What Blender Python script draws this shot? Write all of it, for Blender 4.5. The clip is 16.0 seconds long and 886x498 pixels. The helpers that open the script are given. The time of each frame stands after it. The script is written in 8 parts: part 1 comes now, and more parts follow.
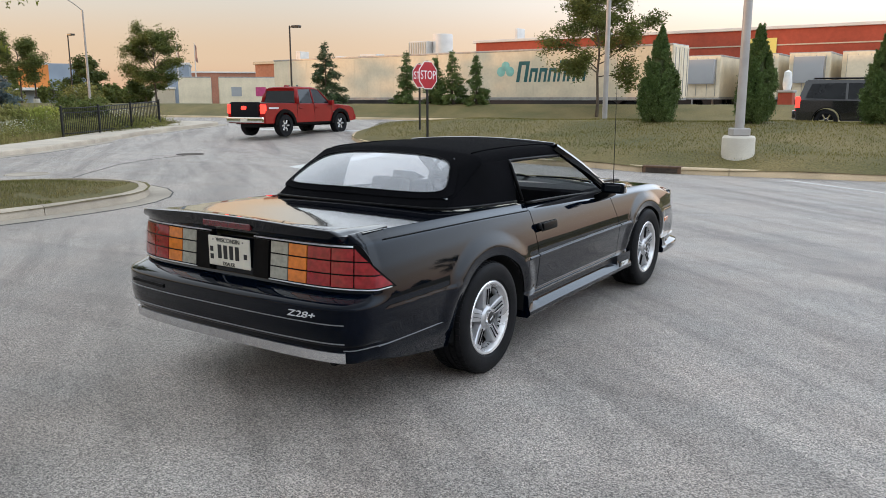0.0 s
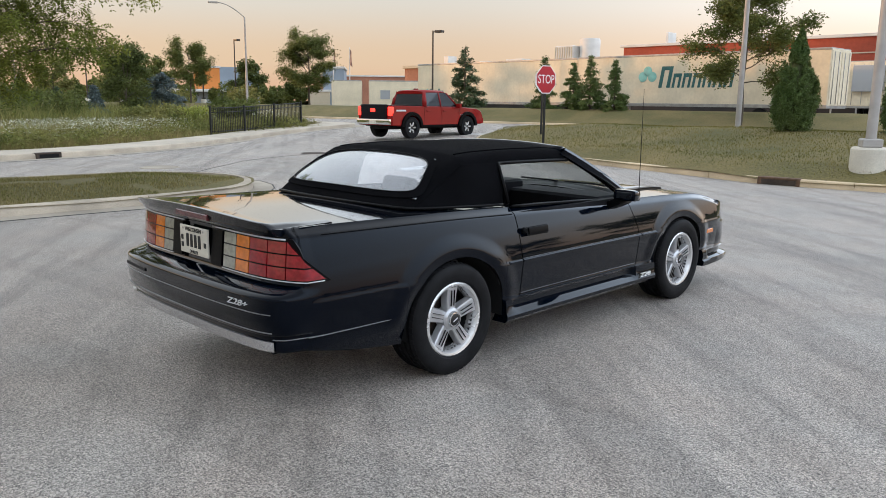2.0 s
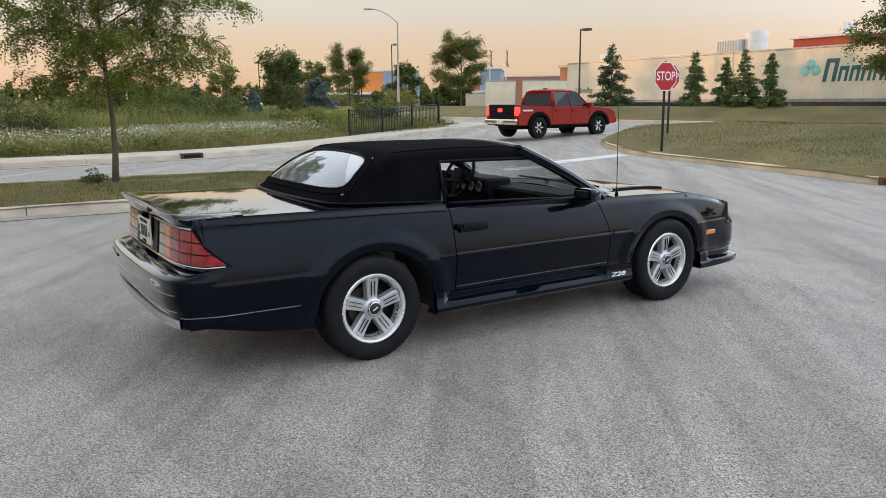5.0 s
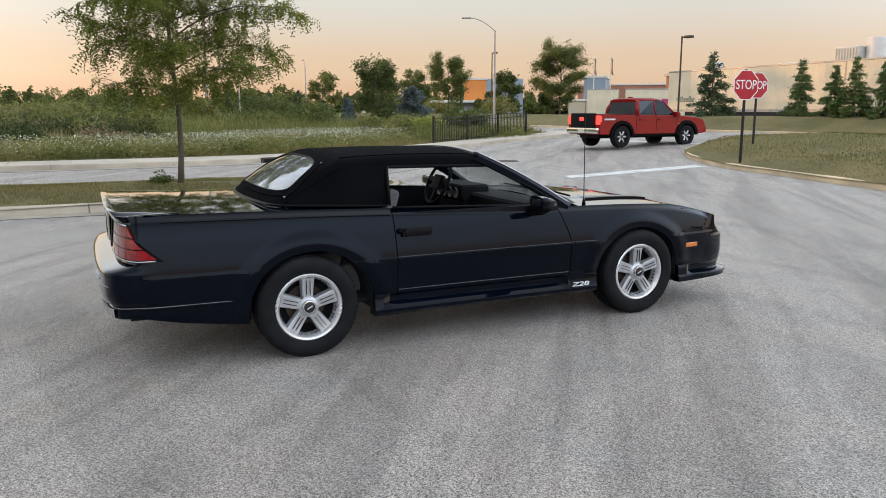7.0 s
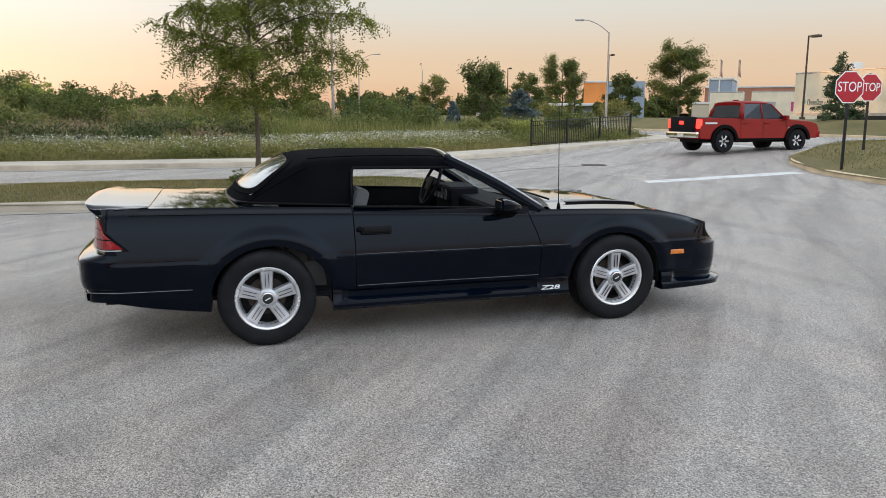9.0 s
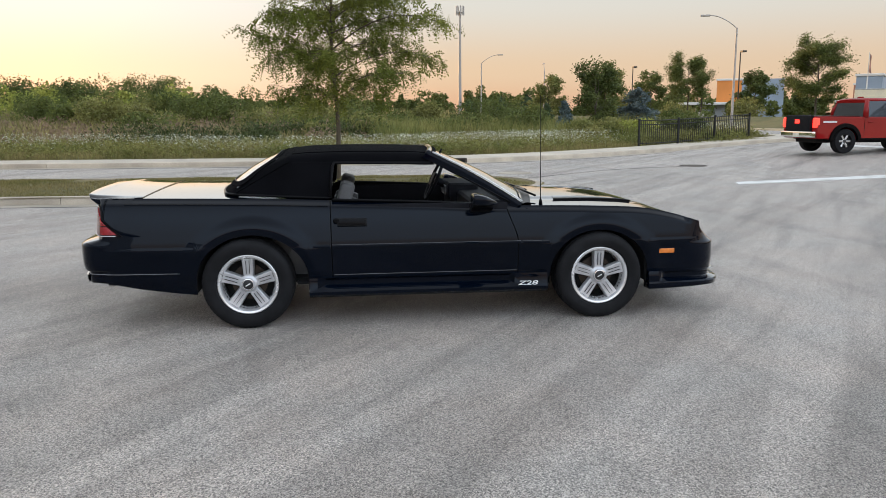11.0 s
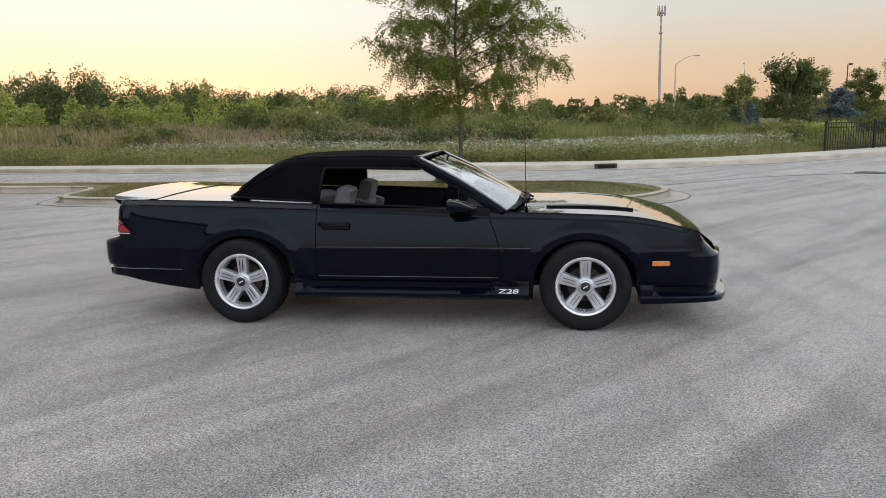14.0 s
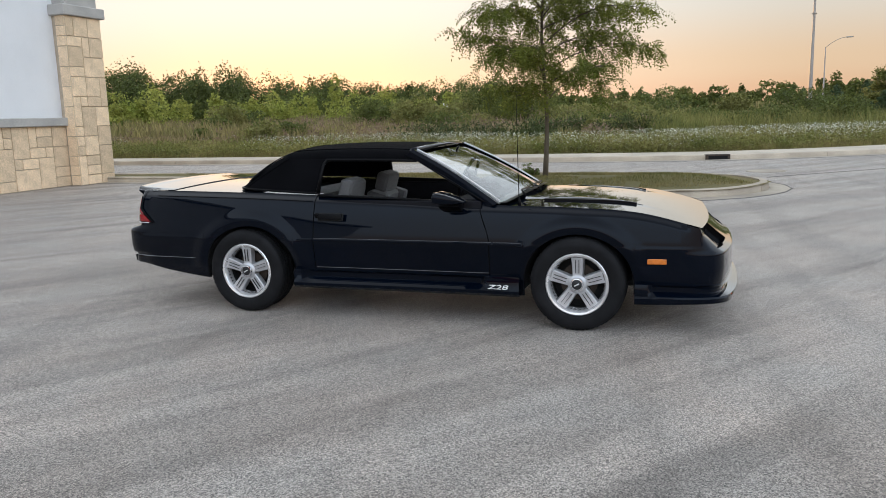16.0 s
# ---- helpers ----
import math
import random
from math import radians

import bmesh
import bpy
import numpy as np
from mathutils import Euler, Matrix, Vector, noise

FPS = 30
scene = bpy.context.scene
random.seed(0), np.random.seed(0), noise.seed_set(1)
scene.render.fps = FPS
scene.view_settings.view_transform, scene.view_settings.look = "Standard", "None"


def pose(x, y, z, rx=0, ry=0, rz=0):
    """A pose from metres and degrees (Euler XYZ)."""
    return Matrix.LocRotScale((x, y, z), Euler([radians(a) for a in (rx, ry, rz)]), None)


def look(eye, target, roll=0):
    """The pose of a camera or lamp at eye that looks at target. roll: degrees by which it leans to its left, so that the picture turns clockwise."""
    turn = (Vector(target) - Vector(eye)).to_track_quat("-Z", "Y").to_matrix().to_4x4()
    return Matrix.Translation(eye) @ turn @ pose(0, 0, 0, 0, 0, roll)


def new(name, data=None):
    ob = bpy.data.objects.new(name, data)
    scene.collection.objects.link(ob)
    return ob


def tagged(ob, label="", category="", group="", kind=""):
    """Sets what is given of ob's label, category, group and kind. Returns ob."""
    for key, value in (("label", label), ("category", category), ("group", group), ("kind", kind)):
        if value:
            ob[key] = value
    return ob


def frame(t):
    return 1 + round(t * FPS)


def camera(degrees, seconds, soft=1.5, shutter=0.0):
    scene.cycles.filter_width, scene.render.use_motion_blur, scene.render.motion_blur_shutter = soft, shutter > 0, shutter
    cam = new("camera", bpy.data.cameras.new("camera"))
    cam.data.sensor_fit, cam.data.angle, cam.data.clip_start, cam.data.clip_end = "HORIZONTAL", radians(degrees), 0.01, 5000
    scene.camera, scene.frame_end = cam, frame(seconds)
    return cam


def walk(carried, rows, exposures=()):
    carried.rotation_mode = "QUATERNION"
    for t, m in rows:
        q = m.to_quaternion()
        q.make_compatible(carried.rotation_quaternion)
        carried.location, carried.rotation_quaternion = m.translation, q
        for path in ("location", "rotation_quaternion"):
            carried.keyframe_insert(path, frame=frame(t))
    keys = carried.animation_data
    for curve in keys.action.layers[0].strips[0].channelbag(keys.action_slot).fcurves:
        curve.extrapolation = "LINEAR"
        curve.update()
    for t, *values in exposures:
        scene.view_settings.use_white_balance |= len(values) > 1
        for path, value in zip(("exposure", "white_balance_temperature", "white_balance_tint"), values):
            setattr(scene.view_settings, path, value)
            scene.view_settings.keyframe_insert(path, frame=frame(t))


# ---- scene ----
cam = camera(59.6, 16.0, 0.9)
PATH = [
    (0, (0.262, -0.154, 1.535), (-0.839, 1.471, 1.15), -0.1),
    (0.5, (0.476, 0.006, 1.518), (-0.711, 1.569, 1.134), -0.1),
    (1, (0.636, 0.181, 1.529), (-0.63, 1.684, 1.16), -0.2),
    (1.5, (0.846, 0.33, 1.522), (-0.507, 1.757, 1.16), 0.4),
    (2, (1.05, 0.478, 1.516), (-0.341, 1.865, 1.141), 0.6),
    (2.5, (1.21, 0.619, 1.514), (-0.215, 1.97, 1.134), 0.5),
    (3, (1.457, 0.736, 1.522), (-0.04, 2.005, 1.139), 0.6),
    (3.5, (1.621, 0.913, 1.503), (0.075, 2.121, 1.117), 0.6),
    (4, (1.775, 1.073, 1.52), (0.196, 2.239, 1.138), -0.0),
    (6.5, (2.591, 2.076, 1.529), (0.833, 2.958, 1.165), 0.1),
    (7, (2.709, 2.304, 1.518), (0.923, 3.131, 1.163), 0.0),
    (7.5, (2.841, 2.516, 1.532), (1.025, 3.275, 1.179), 0.0),
    (8, (3.021, 2.76, 1.528), (1.177, 3.448, 1.174), 0.1),
    (8.5, (3.105, 3.027, 1.511), (1.233, 3.639, 1.161), 0.0),
    (9, (3.224, 3.275, 1.522), (1.329, 3.812, 1.174), 0.1),
    (11.5, (3.606, 4.55, 1.491), (1.64, 4.694, 1.156), -0.7),
    (12, (3.619, 4.789, 1.495), (1.647, 4.861, 1.173), -1.1),
    (12.5, (3.661, 5.08, 1.484), (1.688, 5.051, 1.158), -0.7),
    (13, (3.618, 5.327, 1.48), (1.647, 5.22, 1.157), -0.9),
    (13.5, (3.56, 5.58, 1.496), (1.594, 5.393, 1.181), -1.2),
    (14, (3.555, 5.873, 1.482), (1.603, 5.585, 1.154), -0.9),
    (14.5, (3.493, 6.102, 1.474), (1.559, 5.72, 1.135), -1.1),
    (15, (3.385, 6.336, 1.476), (1.465, 5.889, 1.138), -1.5),
    (15.5, (3.31, 6.597, 1.462), (1.412, 6.065, 1.123), -1.2),
    (16, (3.224, 6.848, 1.46), (1.355, 6.225, 1.117), -1.6),
]
walk(cam, [(t, look((x, y, z + 0.022), (a, b, c + 0.022), roll)) for t, (x, y, z), (a, b, c), roll in PATH], exposures=[(0.0, 0.48), (9.0, 0.48), (12.5, 0.43), (16.0, 0.38)])

# ---- light: low evening sun behind the western trees, clear sky ----
SUN_AZ = 209.0       # degrees from +x, counter-clockwise
SUN_EL = 1.2
world = bpy.data.worlds.new("evening_sky")
scene.world = world
world.use_nodes = True
wn, wl = world.node_tree.nodes, world.node_tree.links
sky = wn.new("ShaderNodeTexSky")
sky.sky_type = 'NISHITA'
sky.sun_disc = False
sky.sun_elevation = radians(SUN_EL)
sky.sun_rotation = radians(90.0 - SUN_AZ)
sky.altitude = 200
sky.air_density = 1.0
sky.dust_density = 1.2
sky.ozone_density = 2.0
wl.new(sky.outputs[0], wn["Background"].inputs[0])
wn["Background"].inputs[1].default_value = 0.042
# thin high haze: peach at the horizon, pale blue-white overhead
geo = wn.new("ShaderNodeTexCoord")
sep = wn.new("ShaderNodeSeparateXYZ")
wl.new(geo.outputs["Generated"], sep.inputs[0])
ramp = wn.new("ShaderNodeValToRGB")
ramp.color_ramp.interpolation = 'EASE'
stops = [(0.0, (0.56, 0.35, 0.235)), (0.05, (0.58, 0.43, 0.31)), (0.14, (0.56, 0.535, 0.49)), (0.30, (0.76, 0.82, 0.86)), (0.55, (0.92, 0.99, 1.06)), (0.80, (0.84, 0.90, 0.97))]
far_stops = [(0.0, (0.82, 0.58, 0.46)), (0.06, (1.08, 0.86, 0.70)), (0.12, (1.22, 1.12, 1.06)), (0.22, (1.42, 1.58, 1.80)), (0.50, (1.62, 1.95, 2.40)), (0.80, (0.84, 0.90, 0.97))]
while len(ramp.color_ramp.elements) < len(stops):
    ramp.color_ramp.elements.new(0.5)
for e, (p, c) in zip(ramp.color_ramp.elements, stops):
    e.position, e.color = p, (*c, 1)
wl.new(sep.outputs["Z"], ramp.inputs[0])
away = wn.new("ShaderNodeValToRGB")
away.color_ramp.interpolation = 'EASE'
while len(away.color_ramp.elements) < len(far_stops):
    away.color_ramp.elements.new(0.5)
for e, (p, c) in zip(away.color_ramp.elements, far_stops):
    e.position, e.color = p, (*c, 1)
wl.new(sep.outputs["Z"], away.inputs[0])
turn_to_sun = wn.new("ShaderNodeVectorMath")
turn_to_sun.operation = 'DOT_PRODUCT'
turn_to_sun.inputs[1].default_value = (math.cos(radians(SUN_AZ)), math.sin(radians(SUN_AZ)), 0.0)
wl.new(geo.outputs["Generated"], turn_to_sun.inputs[0])
near_sun = wn.new("ShaderNodeMapRange")
near_sun.interpolation_type = 'SMOOTHSTEP'
near_sun.inputs["From Min"].default_value, near_sun.inputs["From Max"].default_value = -0.75, 0.35
wl.new(turn_to_sun.outputs["Value"], near_sun.inputs[0])
tint = wn.new("ShaderNodeMix")
tint.data_type = 'RGBA'
wl.new(near_sun.outputs[0], tint.inputs["Factor"])
wl.new(away.outputs[0], tint.inputs[6])
wl.new(ramp.outputs[0], tint.inputs[7])
haze = wn.new("ShaderNodeBackground")
haze.inputs[1].default_value = 0.90
# pale glow round the sun
dot = wn.new("ShaderNodeVectorMath")
dot.operation = 'DOT_PRODUCT'
dot.inputs[1].default_value = (math.cos(radians(SUN_AZ)), math.sin(radians(SUN_AZ)), 0.06)
wl.new(geo.outputs["Generated"], dot.inputs[0])
glow = wn.new("ShaderNodeValToRGB")
glow.color_ramp.interpolation = 'EASE'
for e, (p, c) in zip(glow.color_ramp.elements, [(0.80, (0, 0, 0)), (1.0, (0.17, 0.168, 0.16))]):
    e.position, e.color = p, (*c, 1)
wl.new(dot.outputs["Value"], glow.inputs[0])
plus = wn.new("ShaderNodeVectorMath")
plus.operation = 'ADD'
wl.new(tint.outputs[2], plus.inputs[0])
wl.new(glow.outputs[0], plus.inputs[1])
wl.new(plus.outputs[0], haze.inputs[0])
both = wn.new("ShaderNodeAddShader")
wl.new(wn["Background"].outputs[0], both.inputs[0])
wl.new(haze.outputs[0], both.inputs[1])
wl.new(both.outputs[0], wn["World Output"].inputs[0])

sun_data = bpy.data.lights.new("sun", 'SUN')
sun_data.energy = 2.0
sun_data.angle = radians(2.0)
sun_data.color = (1.0, 0.52, 0.22)
sun = new("sun", sun_data)
sun_dir = Vector((math.cos(radians(SUN_AZ)) * math.cos(radians(SUN_EL)), math.sin(radians(SUN_AZ)) * math.cos(radians(SUN_EL)), math.sin(radians(SUN_EL))))
sun.matrix_world = look((0, 0, 60), Vector((0, 0, 60)) - sun_dir)

# ---- materials ----
def material(name, color, rough=0.6, metal=0.0, coat=0.0, noise_scale=0.0, vary=0.0, bump=0.0, bump_scale=60.0, fine=0.0, fine_scale=300.0,
             second=None, spread=(0.35, 0.65), emit=0.0, trans=0.0, ior=1.45, island=0.0, per_object=0.0, detail=5.0, rough_vary=0.0, spec=0.5, sheen=0.0, stretch=None):
    """One node material: base colour, broad variation towards a second colour, fine grain and relief."""
    m = bpy.data.materials.new(name)
    m.use_nodes = True
    n, l = m.node_tree.nodes, m.node_tree.links
    b = n["Principled BSDF"]
    b.inputs["Base Color"].default_value = (*color, 1)
    b.inputs["Roughness"].default_value = rough
    b.inputs["Metallic"].default_value = metal
    b.inputs["Coat Weight"].default_value = coat
    b.inputs["Coat Roughness"].default_value = 0.03
    b.inputs["IOR"].default_value = ior
    b.inputs["Specular IOR Level"].default_value = spec
    b.inputs["Transmission Weight"].default_value = trans
    b.inputs["Sheen Weight"].default_value = sheen
    if emit:
        b.inputs["Emission Color"].default_value = (*color, 1)
        b.inputs["Emission Strength"].default_value = emit
    tc = n.new("ShaderNodeTexCoord")
    co = tc.outputs["Object"]
    if stretch:
        mp = n.new("ShaderNodeMapping")
        mp.inputs["Scale"].default_value = stretch
        l.new(co, mp.inputs[0])
        co = mp.outputs[0]
    col = None
    if noise_scale:
        t = n.new("ShaderNodeTexNoise")
        t.inputs["Scale"].default_value = noise_scale
        t.inputs["Detail"].default_value = detail
        l.new(co, t.inputs["Vector"])
        r = n.new("ShaderNodeValToRGB")
        r.color_ramp.elements[0].position, r.color_ramp.elements[1].position = spread
        two = second if second else tuple(min(1, c * (1 + vary)) for c in color)
        one = color if second else tuple(c * (1 - vary) for c in color)
        r.color_ramp.elements[0].color, r.color_ramp.elements[1].color = (*one, 1), (*two, 1)
        l.new(t.outputs["Fac"], r.inputs[0])
        col = r.outputs[0]
        if rough_vary:
            rr = n.new("ShaderNodeMapRange")
            rr.inputs["To Min"].default_value, rr.inputs["To Max"].default_value = rough - rough_vary, rough + rough_vary
            l.new(t.outputs["Fac"], rr.inputs[0])
            l.new(rr.outputs[0], b.inputs["Roughness"])
    if fine:
        t2 = n.new("ShaderNodeTexNoise")
        t2.inputs["Scale"].default_value, t2.inputs["Detail"].default_value = fine_scale, 3.0
        l.new(co, t2.inputs["Vector"])
        mr = n.new("ShaderNodeMapRange")
        mr.inputs["From Min"].default_value, mr.inputs["From Max"].default_value = 0.3, 0.7
        mr.inputs["To Min"].default_value, mr.inputs["To Max"].default_value = 1 - fine, 1 + fine
        l.new(t2.outputs["Fac"], mr.inputs[0])
        col = scaled(n, l, col, color, mr.outputs[0])
    if island:
        g = n.new("ShaderNodeNewGeometry")
        mr = n.new("ShaderNodeMapRange")
        mr.inputs["To Min"].default_value, mr.inputs["To Max"].default_value = 1 - island, 1 + island
        l.new(g.outputs["Random Per Island"], mr.inputs[0])
        col = scaled(n, l, col, color, mr.outputs[0])
    if per_object:
        g = n.new("ShaderNodeObjectInfo")
        mr = n.new("ShaderNodeMapRange")
        mr.inputs["To Min"].default_value, mr.inputs["To Max"].default_value = 1 - per_object, 1 + per_object
        l.new(g.outputs["Random"], mr.inputs[0])
        col = scaled(n, l, col, color, mr.outputs[0])
    if col is not None:
        l.new(col, b.inputs["Base Color"])
    if bump:
        t3 = n.new("ShaderNodeTexNoise")
        t3.inputs["Scale"].default_value, t3.inputs["Detail"].default_value = bump_scale, 6.0
        l.new(co, t3.inputs["Vector"])
        bp = n.new("ShaderNodeBump")
        bp.inputs["Strength"].default_value, bp.inputs["Distance"].default_value = bump, 0.02
        l.new(t3.outputs["Fac"], bp.inputs["Height"])
        l.new(bp.outputs[0], b.inputs["Normal"])
    return m


def scaled(n, l, col, color, factor):
    """A colour socket times a factor socket."""
    v = n.new("ShaderNodeVectorMath")
    v.operation = 'SCALE'
    if col is None:
        v.inputs[0].default_value = color
    else:
        l.new(col, v.inputs[0])
    l.new(factor, v.inputs["Scale"])
    return v.outputs[0]


def leafy(name, color, second, island=0.35, trans=0.42):
    """Leaves: thin, a little light passes through, every leaf differs."""
    m = material(name, color, rough=0.55, noise_scale=0.6, second=second, island=island, spec=0.25)
    n, l = m.node_tree.nodes, m.node_tree.links
    b = n["Principled BSDF"]
    tr = n.new("ShaderNodeBsdfTranslucent")
    l.new(b.inputs["Base Color"].links[0].from_socket, tr.inputs[0])
    mix = n.new("ShaderNodeMixShader")
    mix.inputs[0].default_value = trans
    l.new(b.outputs[0], mix.inputs[1])
    l.new(tr.outputs[0], mix.inputs[2])
    l.new(mix.outputs[0], n["Material Output"].inputs[0])
    return m


def pavement_material():
    """Worn pale asphalt: exposed aggregate, dark tyre sweeps, broad stains, a few cracks."""
    m = material("worn_asphalt", (0.20, 0.195, 0.185), rough=0.56, bump=0.7, bump_scale=90.0, spec=0.55)
    n, l = m.node_tree.nodes, m.node_tree.links
    b = n["Principled BSDF"]
    co = n.new("ShaderNodeTexCoord").outputs["Object"]

    def noise_at(scale, detail, lo, hi, a, c, vec=co, dist=0.0):
        t = n.new("ShaderNodeTexNoise")
        t.inputs["Scale"].default_value, t.inputs["Detail"].default_value, t.inputs["Distortion"].default_value = scale, detail, dist
        l.new(vec, t.inputs["Vector"])
        mr = n.new("ShaderNodeMapRange")
        for k, v in zip(("From Min", "From Max", "To Min", "To Max"), (lo, hi, a, c)):
            mr.inputs[k].default_value = v
        l.new(t.outputs["Fac"], mr.inputs[0])
        return mr.outputs[0]

    def times(p, q):
        k = n.new("ShaderNodeMath")
        k.operation = 'MULTIPLY'
        l.new(p, k.inputs[0])
        l.new(q, k.inputs[1])
        return k.outputs[0]

    vor = n.new("ShaderNodeTexVoronoi")
    vor.inputs["Scale"].default_value = 190.0
    l.new(co, vor.inputs["Vector"])
    sep = n.new("ShaderNodeSeparateColor")
    l.new(vor.outputs["Color"], sep.inputs[0])
    stones = n.new("ShaderNodeMapRange")
    stones.inputs["To Min"].default_value, stones.inputs["To Max"].default_value = 0.24, 1.86
    l.new(sep.outputs[0], stones.inputs[0])
    f = times(stones.outputs[0], noise_at(75.0, 3.0, 0.3, 0.7, 0.70, 1.30))
    f = times(f, noise_at(0.35, 6.0, 0.3, 0.7, 0.94, 1.06))
    f = times(f, noise_at(2.6, 5.0, 0.35, 0.65, 0.95, 1.05))
    # scattered dark pits and pale chips
    f = times(f, noise_at(34.0, 2.0, 0.24, 0.36, 0.55, 1.0))
    # tyre sweeps: soft dark bands that cross the lot, broad and narrow
    for turn, wide, scale, dark, lo, hi in ((42, 0.07, 1.5, 0.79, 0.38, 0.54), (34, 0.06, 3.4, 0.85, 0.36, 0.49), (-8, 0.05, 2.2, 0.90, 0.34, 0.46)):
        bend = n.new("ShaderNodeMapping")
        bend.inputs["Rotation"].default_value = (0, 0, radians(turn))
        l.new(co, bend.inputs[0])
        mp = n.new("ShaderNodeMapping")
        mp.inputs["Scale"].default_value = (wide, 1.0, 1.0)
        l.new(bend.outputs[0], mp.inputs[0])
        f = times(f, noise_at(scale, 2.5, lo, hi, dark, 1.04, mp.outputs[0], 0.4))
    hue = n.new("ShaderNodeMix")
    hue.data_type = 'RGBA'
    hue.inputs[6].default_value, hue.inputs[7].default_value = (0.312, 0.271, 0.238, 1), (0.286, 0.261, 0.236, 1)
    l.new(noise_at(1.1, 4.0, 0.35, 0.65, 0.0, 1.0), hue.inputs["Factor"])
    v = n.new("ShaderNodeVectorMath")
    v.operation = 'SCALE'
    l.new(hue.outputs[2], v.inputs[0])
    l.new(f, v.inputs["Scale"])
    l.new(v.outputs[0], b.inputs["Base Color"])
    return m


M_PAVE = pavement_material()
M_KERB = material("kerb_concrete", (0.56, 0.435, 0.285), rough=0.85, noise_scale=1.2, vary=0.16, fine=0.16, fine_scale=90, bump=0.25, bump_scale=40, per_object=0.06)
M_KERB_GREY = material("worn_kerb_concrete", (0.43, 0.365, 0.285), rough=0.88, noise_scale=1.2, vary=0.18, fine=0.18, fine_scale=90, bump=0.3, bump_scale=40, per_object=0.08)
M_WALK = material("sidewalk_concrete", (0.45, 0.395, 0.32), rough=0.85, noise_scale=0.8, vary=0.12, fine=0.14, fine_scale=60, bump=0.2, per_object=0.05)
M_BASE = material("pale_base_concrete", (0.60, 0.56, 0.48), rough=0.85, noise_scale=1.4, vary=0.12, fine=0.12, fine_scale=60, bump=0.2)
M_GRASS_GROUND = material("grass_ground", (0.088, 0.082, 0.024), rough=0.95, noise_scale=0.5, second=(0.185, 0.140, 0.052), spread=(0.3, 0.72), fine=0.35, fine_scale=25, bump=0.8, bump_scale=18, detail=9)
M_MEADOW_GROUND = material("meadow_ground", (0.120, 0.130, 0.050), rough=0.95, noise_scale=0.07, second=(0.230, 0.185, 0.095), spread=(0.35, 0.65), fine=0.35, fine_scale=3, bump=0.8, bump_scale=6, detail=9)
M_SOIL = material("mulch", (0.09, 0.055, 0.035), rough=0.95, noise_scale=6, vary=0.35, fine=0.3, fine_scale=60, bump=0.8, bump_scale=30)
M_WHITE_LINE = material("road_paint", (0.62, 0.62, 0.60), rough=0.7, noise_scale=3.0, second=(0.40, 0.39, 0.37), spread=(0.45, 0.75), fine=0.15, fine_scale=80)
M_IRON = material("cast_iron", (0.06, 0.045, 0.035), rough=0.7, metal=0.4, noise_scale=8, vary=0.3, bump=0.3)
M_RUST = material("rusty_iron", (0.115, 0.066, 0.040), rough=0.8, metal=0.15, noise_scale=8, vary=0.35, bump=0.3)
M_TAR = material("old_tar", (0.045, 0.042, 0.04), rough=0.7, noise_scale=4, vary=0.4)
# near-black for insides and gaps, their shade put into the colour
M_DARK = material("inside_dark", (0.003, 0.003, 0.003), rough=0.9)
M_PAINT = material("black_paint", (0.0009, 0.0024, 0.0060), rough=0.07, coat=1.0, noise_scale=1.5, vary=0.12, spec=0.0)
M_PAINT.node_tree.nodes["Principled BSDF"].inputs["Coat IOR"].default_value = 1.5
# clear coat: the gloss grows as the panel turns away
facing = M_PAINT.node_tree.nodes.new("ShaderNodeLayerWeight")
facing.inputs["Blend"].default_value = 0.5
gloss = M_PAINT.node_tree.nodes.new("ShaderNodeMapRange")
gloss.interpolation_type = 'SMOOTHSTEP'
for key, value in (("From Min", 0.12), ("From Max", 0.60), ("To Min", 0.26), ("To Max", 1.0)):
    gloss.inputs[key].default_value = value
M_PAINT.node_tree.links.new(facing.outputs["Facing"], gloss.inputs[0])
M_PAINT.node_tree.links.new(gloss.outputs[0], M_PAINT.node_tree.nodes["Principled BSDF"].inputs["Coat Weight"])
edge_gloss = M_PAINT.node_tree.nodes.new("ShaderNodeMapRange")
edge_gloss.interpolation_type = 'SMOOTHSTEP'
for key, value in (("From Min", 0.62), ("From Max", 0.78), ("To Min", 0.0), ("To Max", 0.6)):
    edge_gloss.inputs[key].default_value = value
M_PAINT.node_tree.links.new(facing.outputs["Facing"], edge_gloss.inputs[0])
M_PAINT.node_tree.links.new(edge_gloss.outputs[0], M_PAINT.node_tree.nodes["Principled BSDF"].inputs["Specular IOR Level"])
M_FABRIC = material("soft_top_fabric", (0.0036, 0.0037, 0.0046), rough=0.95, fine=0.35, fine_scale=900, bump=0.25, bump_scale=700, noise_scale=3, vary=0.25, spec=0.05)
M_TRIM = material("black_trim", (0.003, 0.003, 0.0036), rough=0.28, spec=0.10, noise_scale=30, vary=0.15, bump=0.05, bump_scale=400)
M_RUBBER = material("tyre_rubber", (0.0095, 0.0096, 0.0105), rough=0.62, noise_scale=9, vary=0.25, bump=0.1, bump_scale=200, spec=0.14)
M_ALLOY = material("silver_alloy", (0.72, 0.72, 0.72), rough=0.26, metal=0.7, noise_scale=14, vary=0.08, rough_vary=0.06)
M_CHROME = material("chrome", (0.75, 0.75, 0.76), rough=0.08, metal=1.0, noise_scale=10, vary=0.04)
# also colours the painted highlight along the side moulding
M_PIN = material("grey_pinstripe_and_highlight", (0.10, 0.10, 0.105), rough=0.3, metal=0.2, noise_scale=20, vary=0.1)
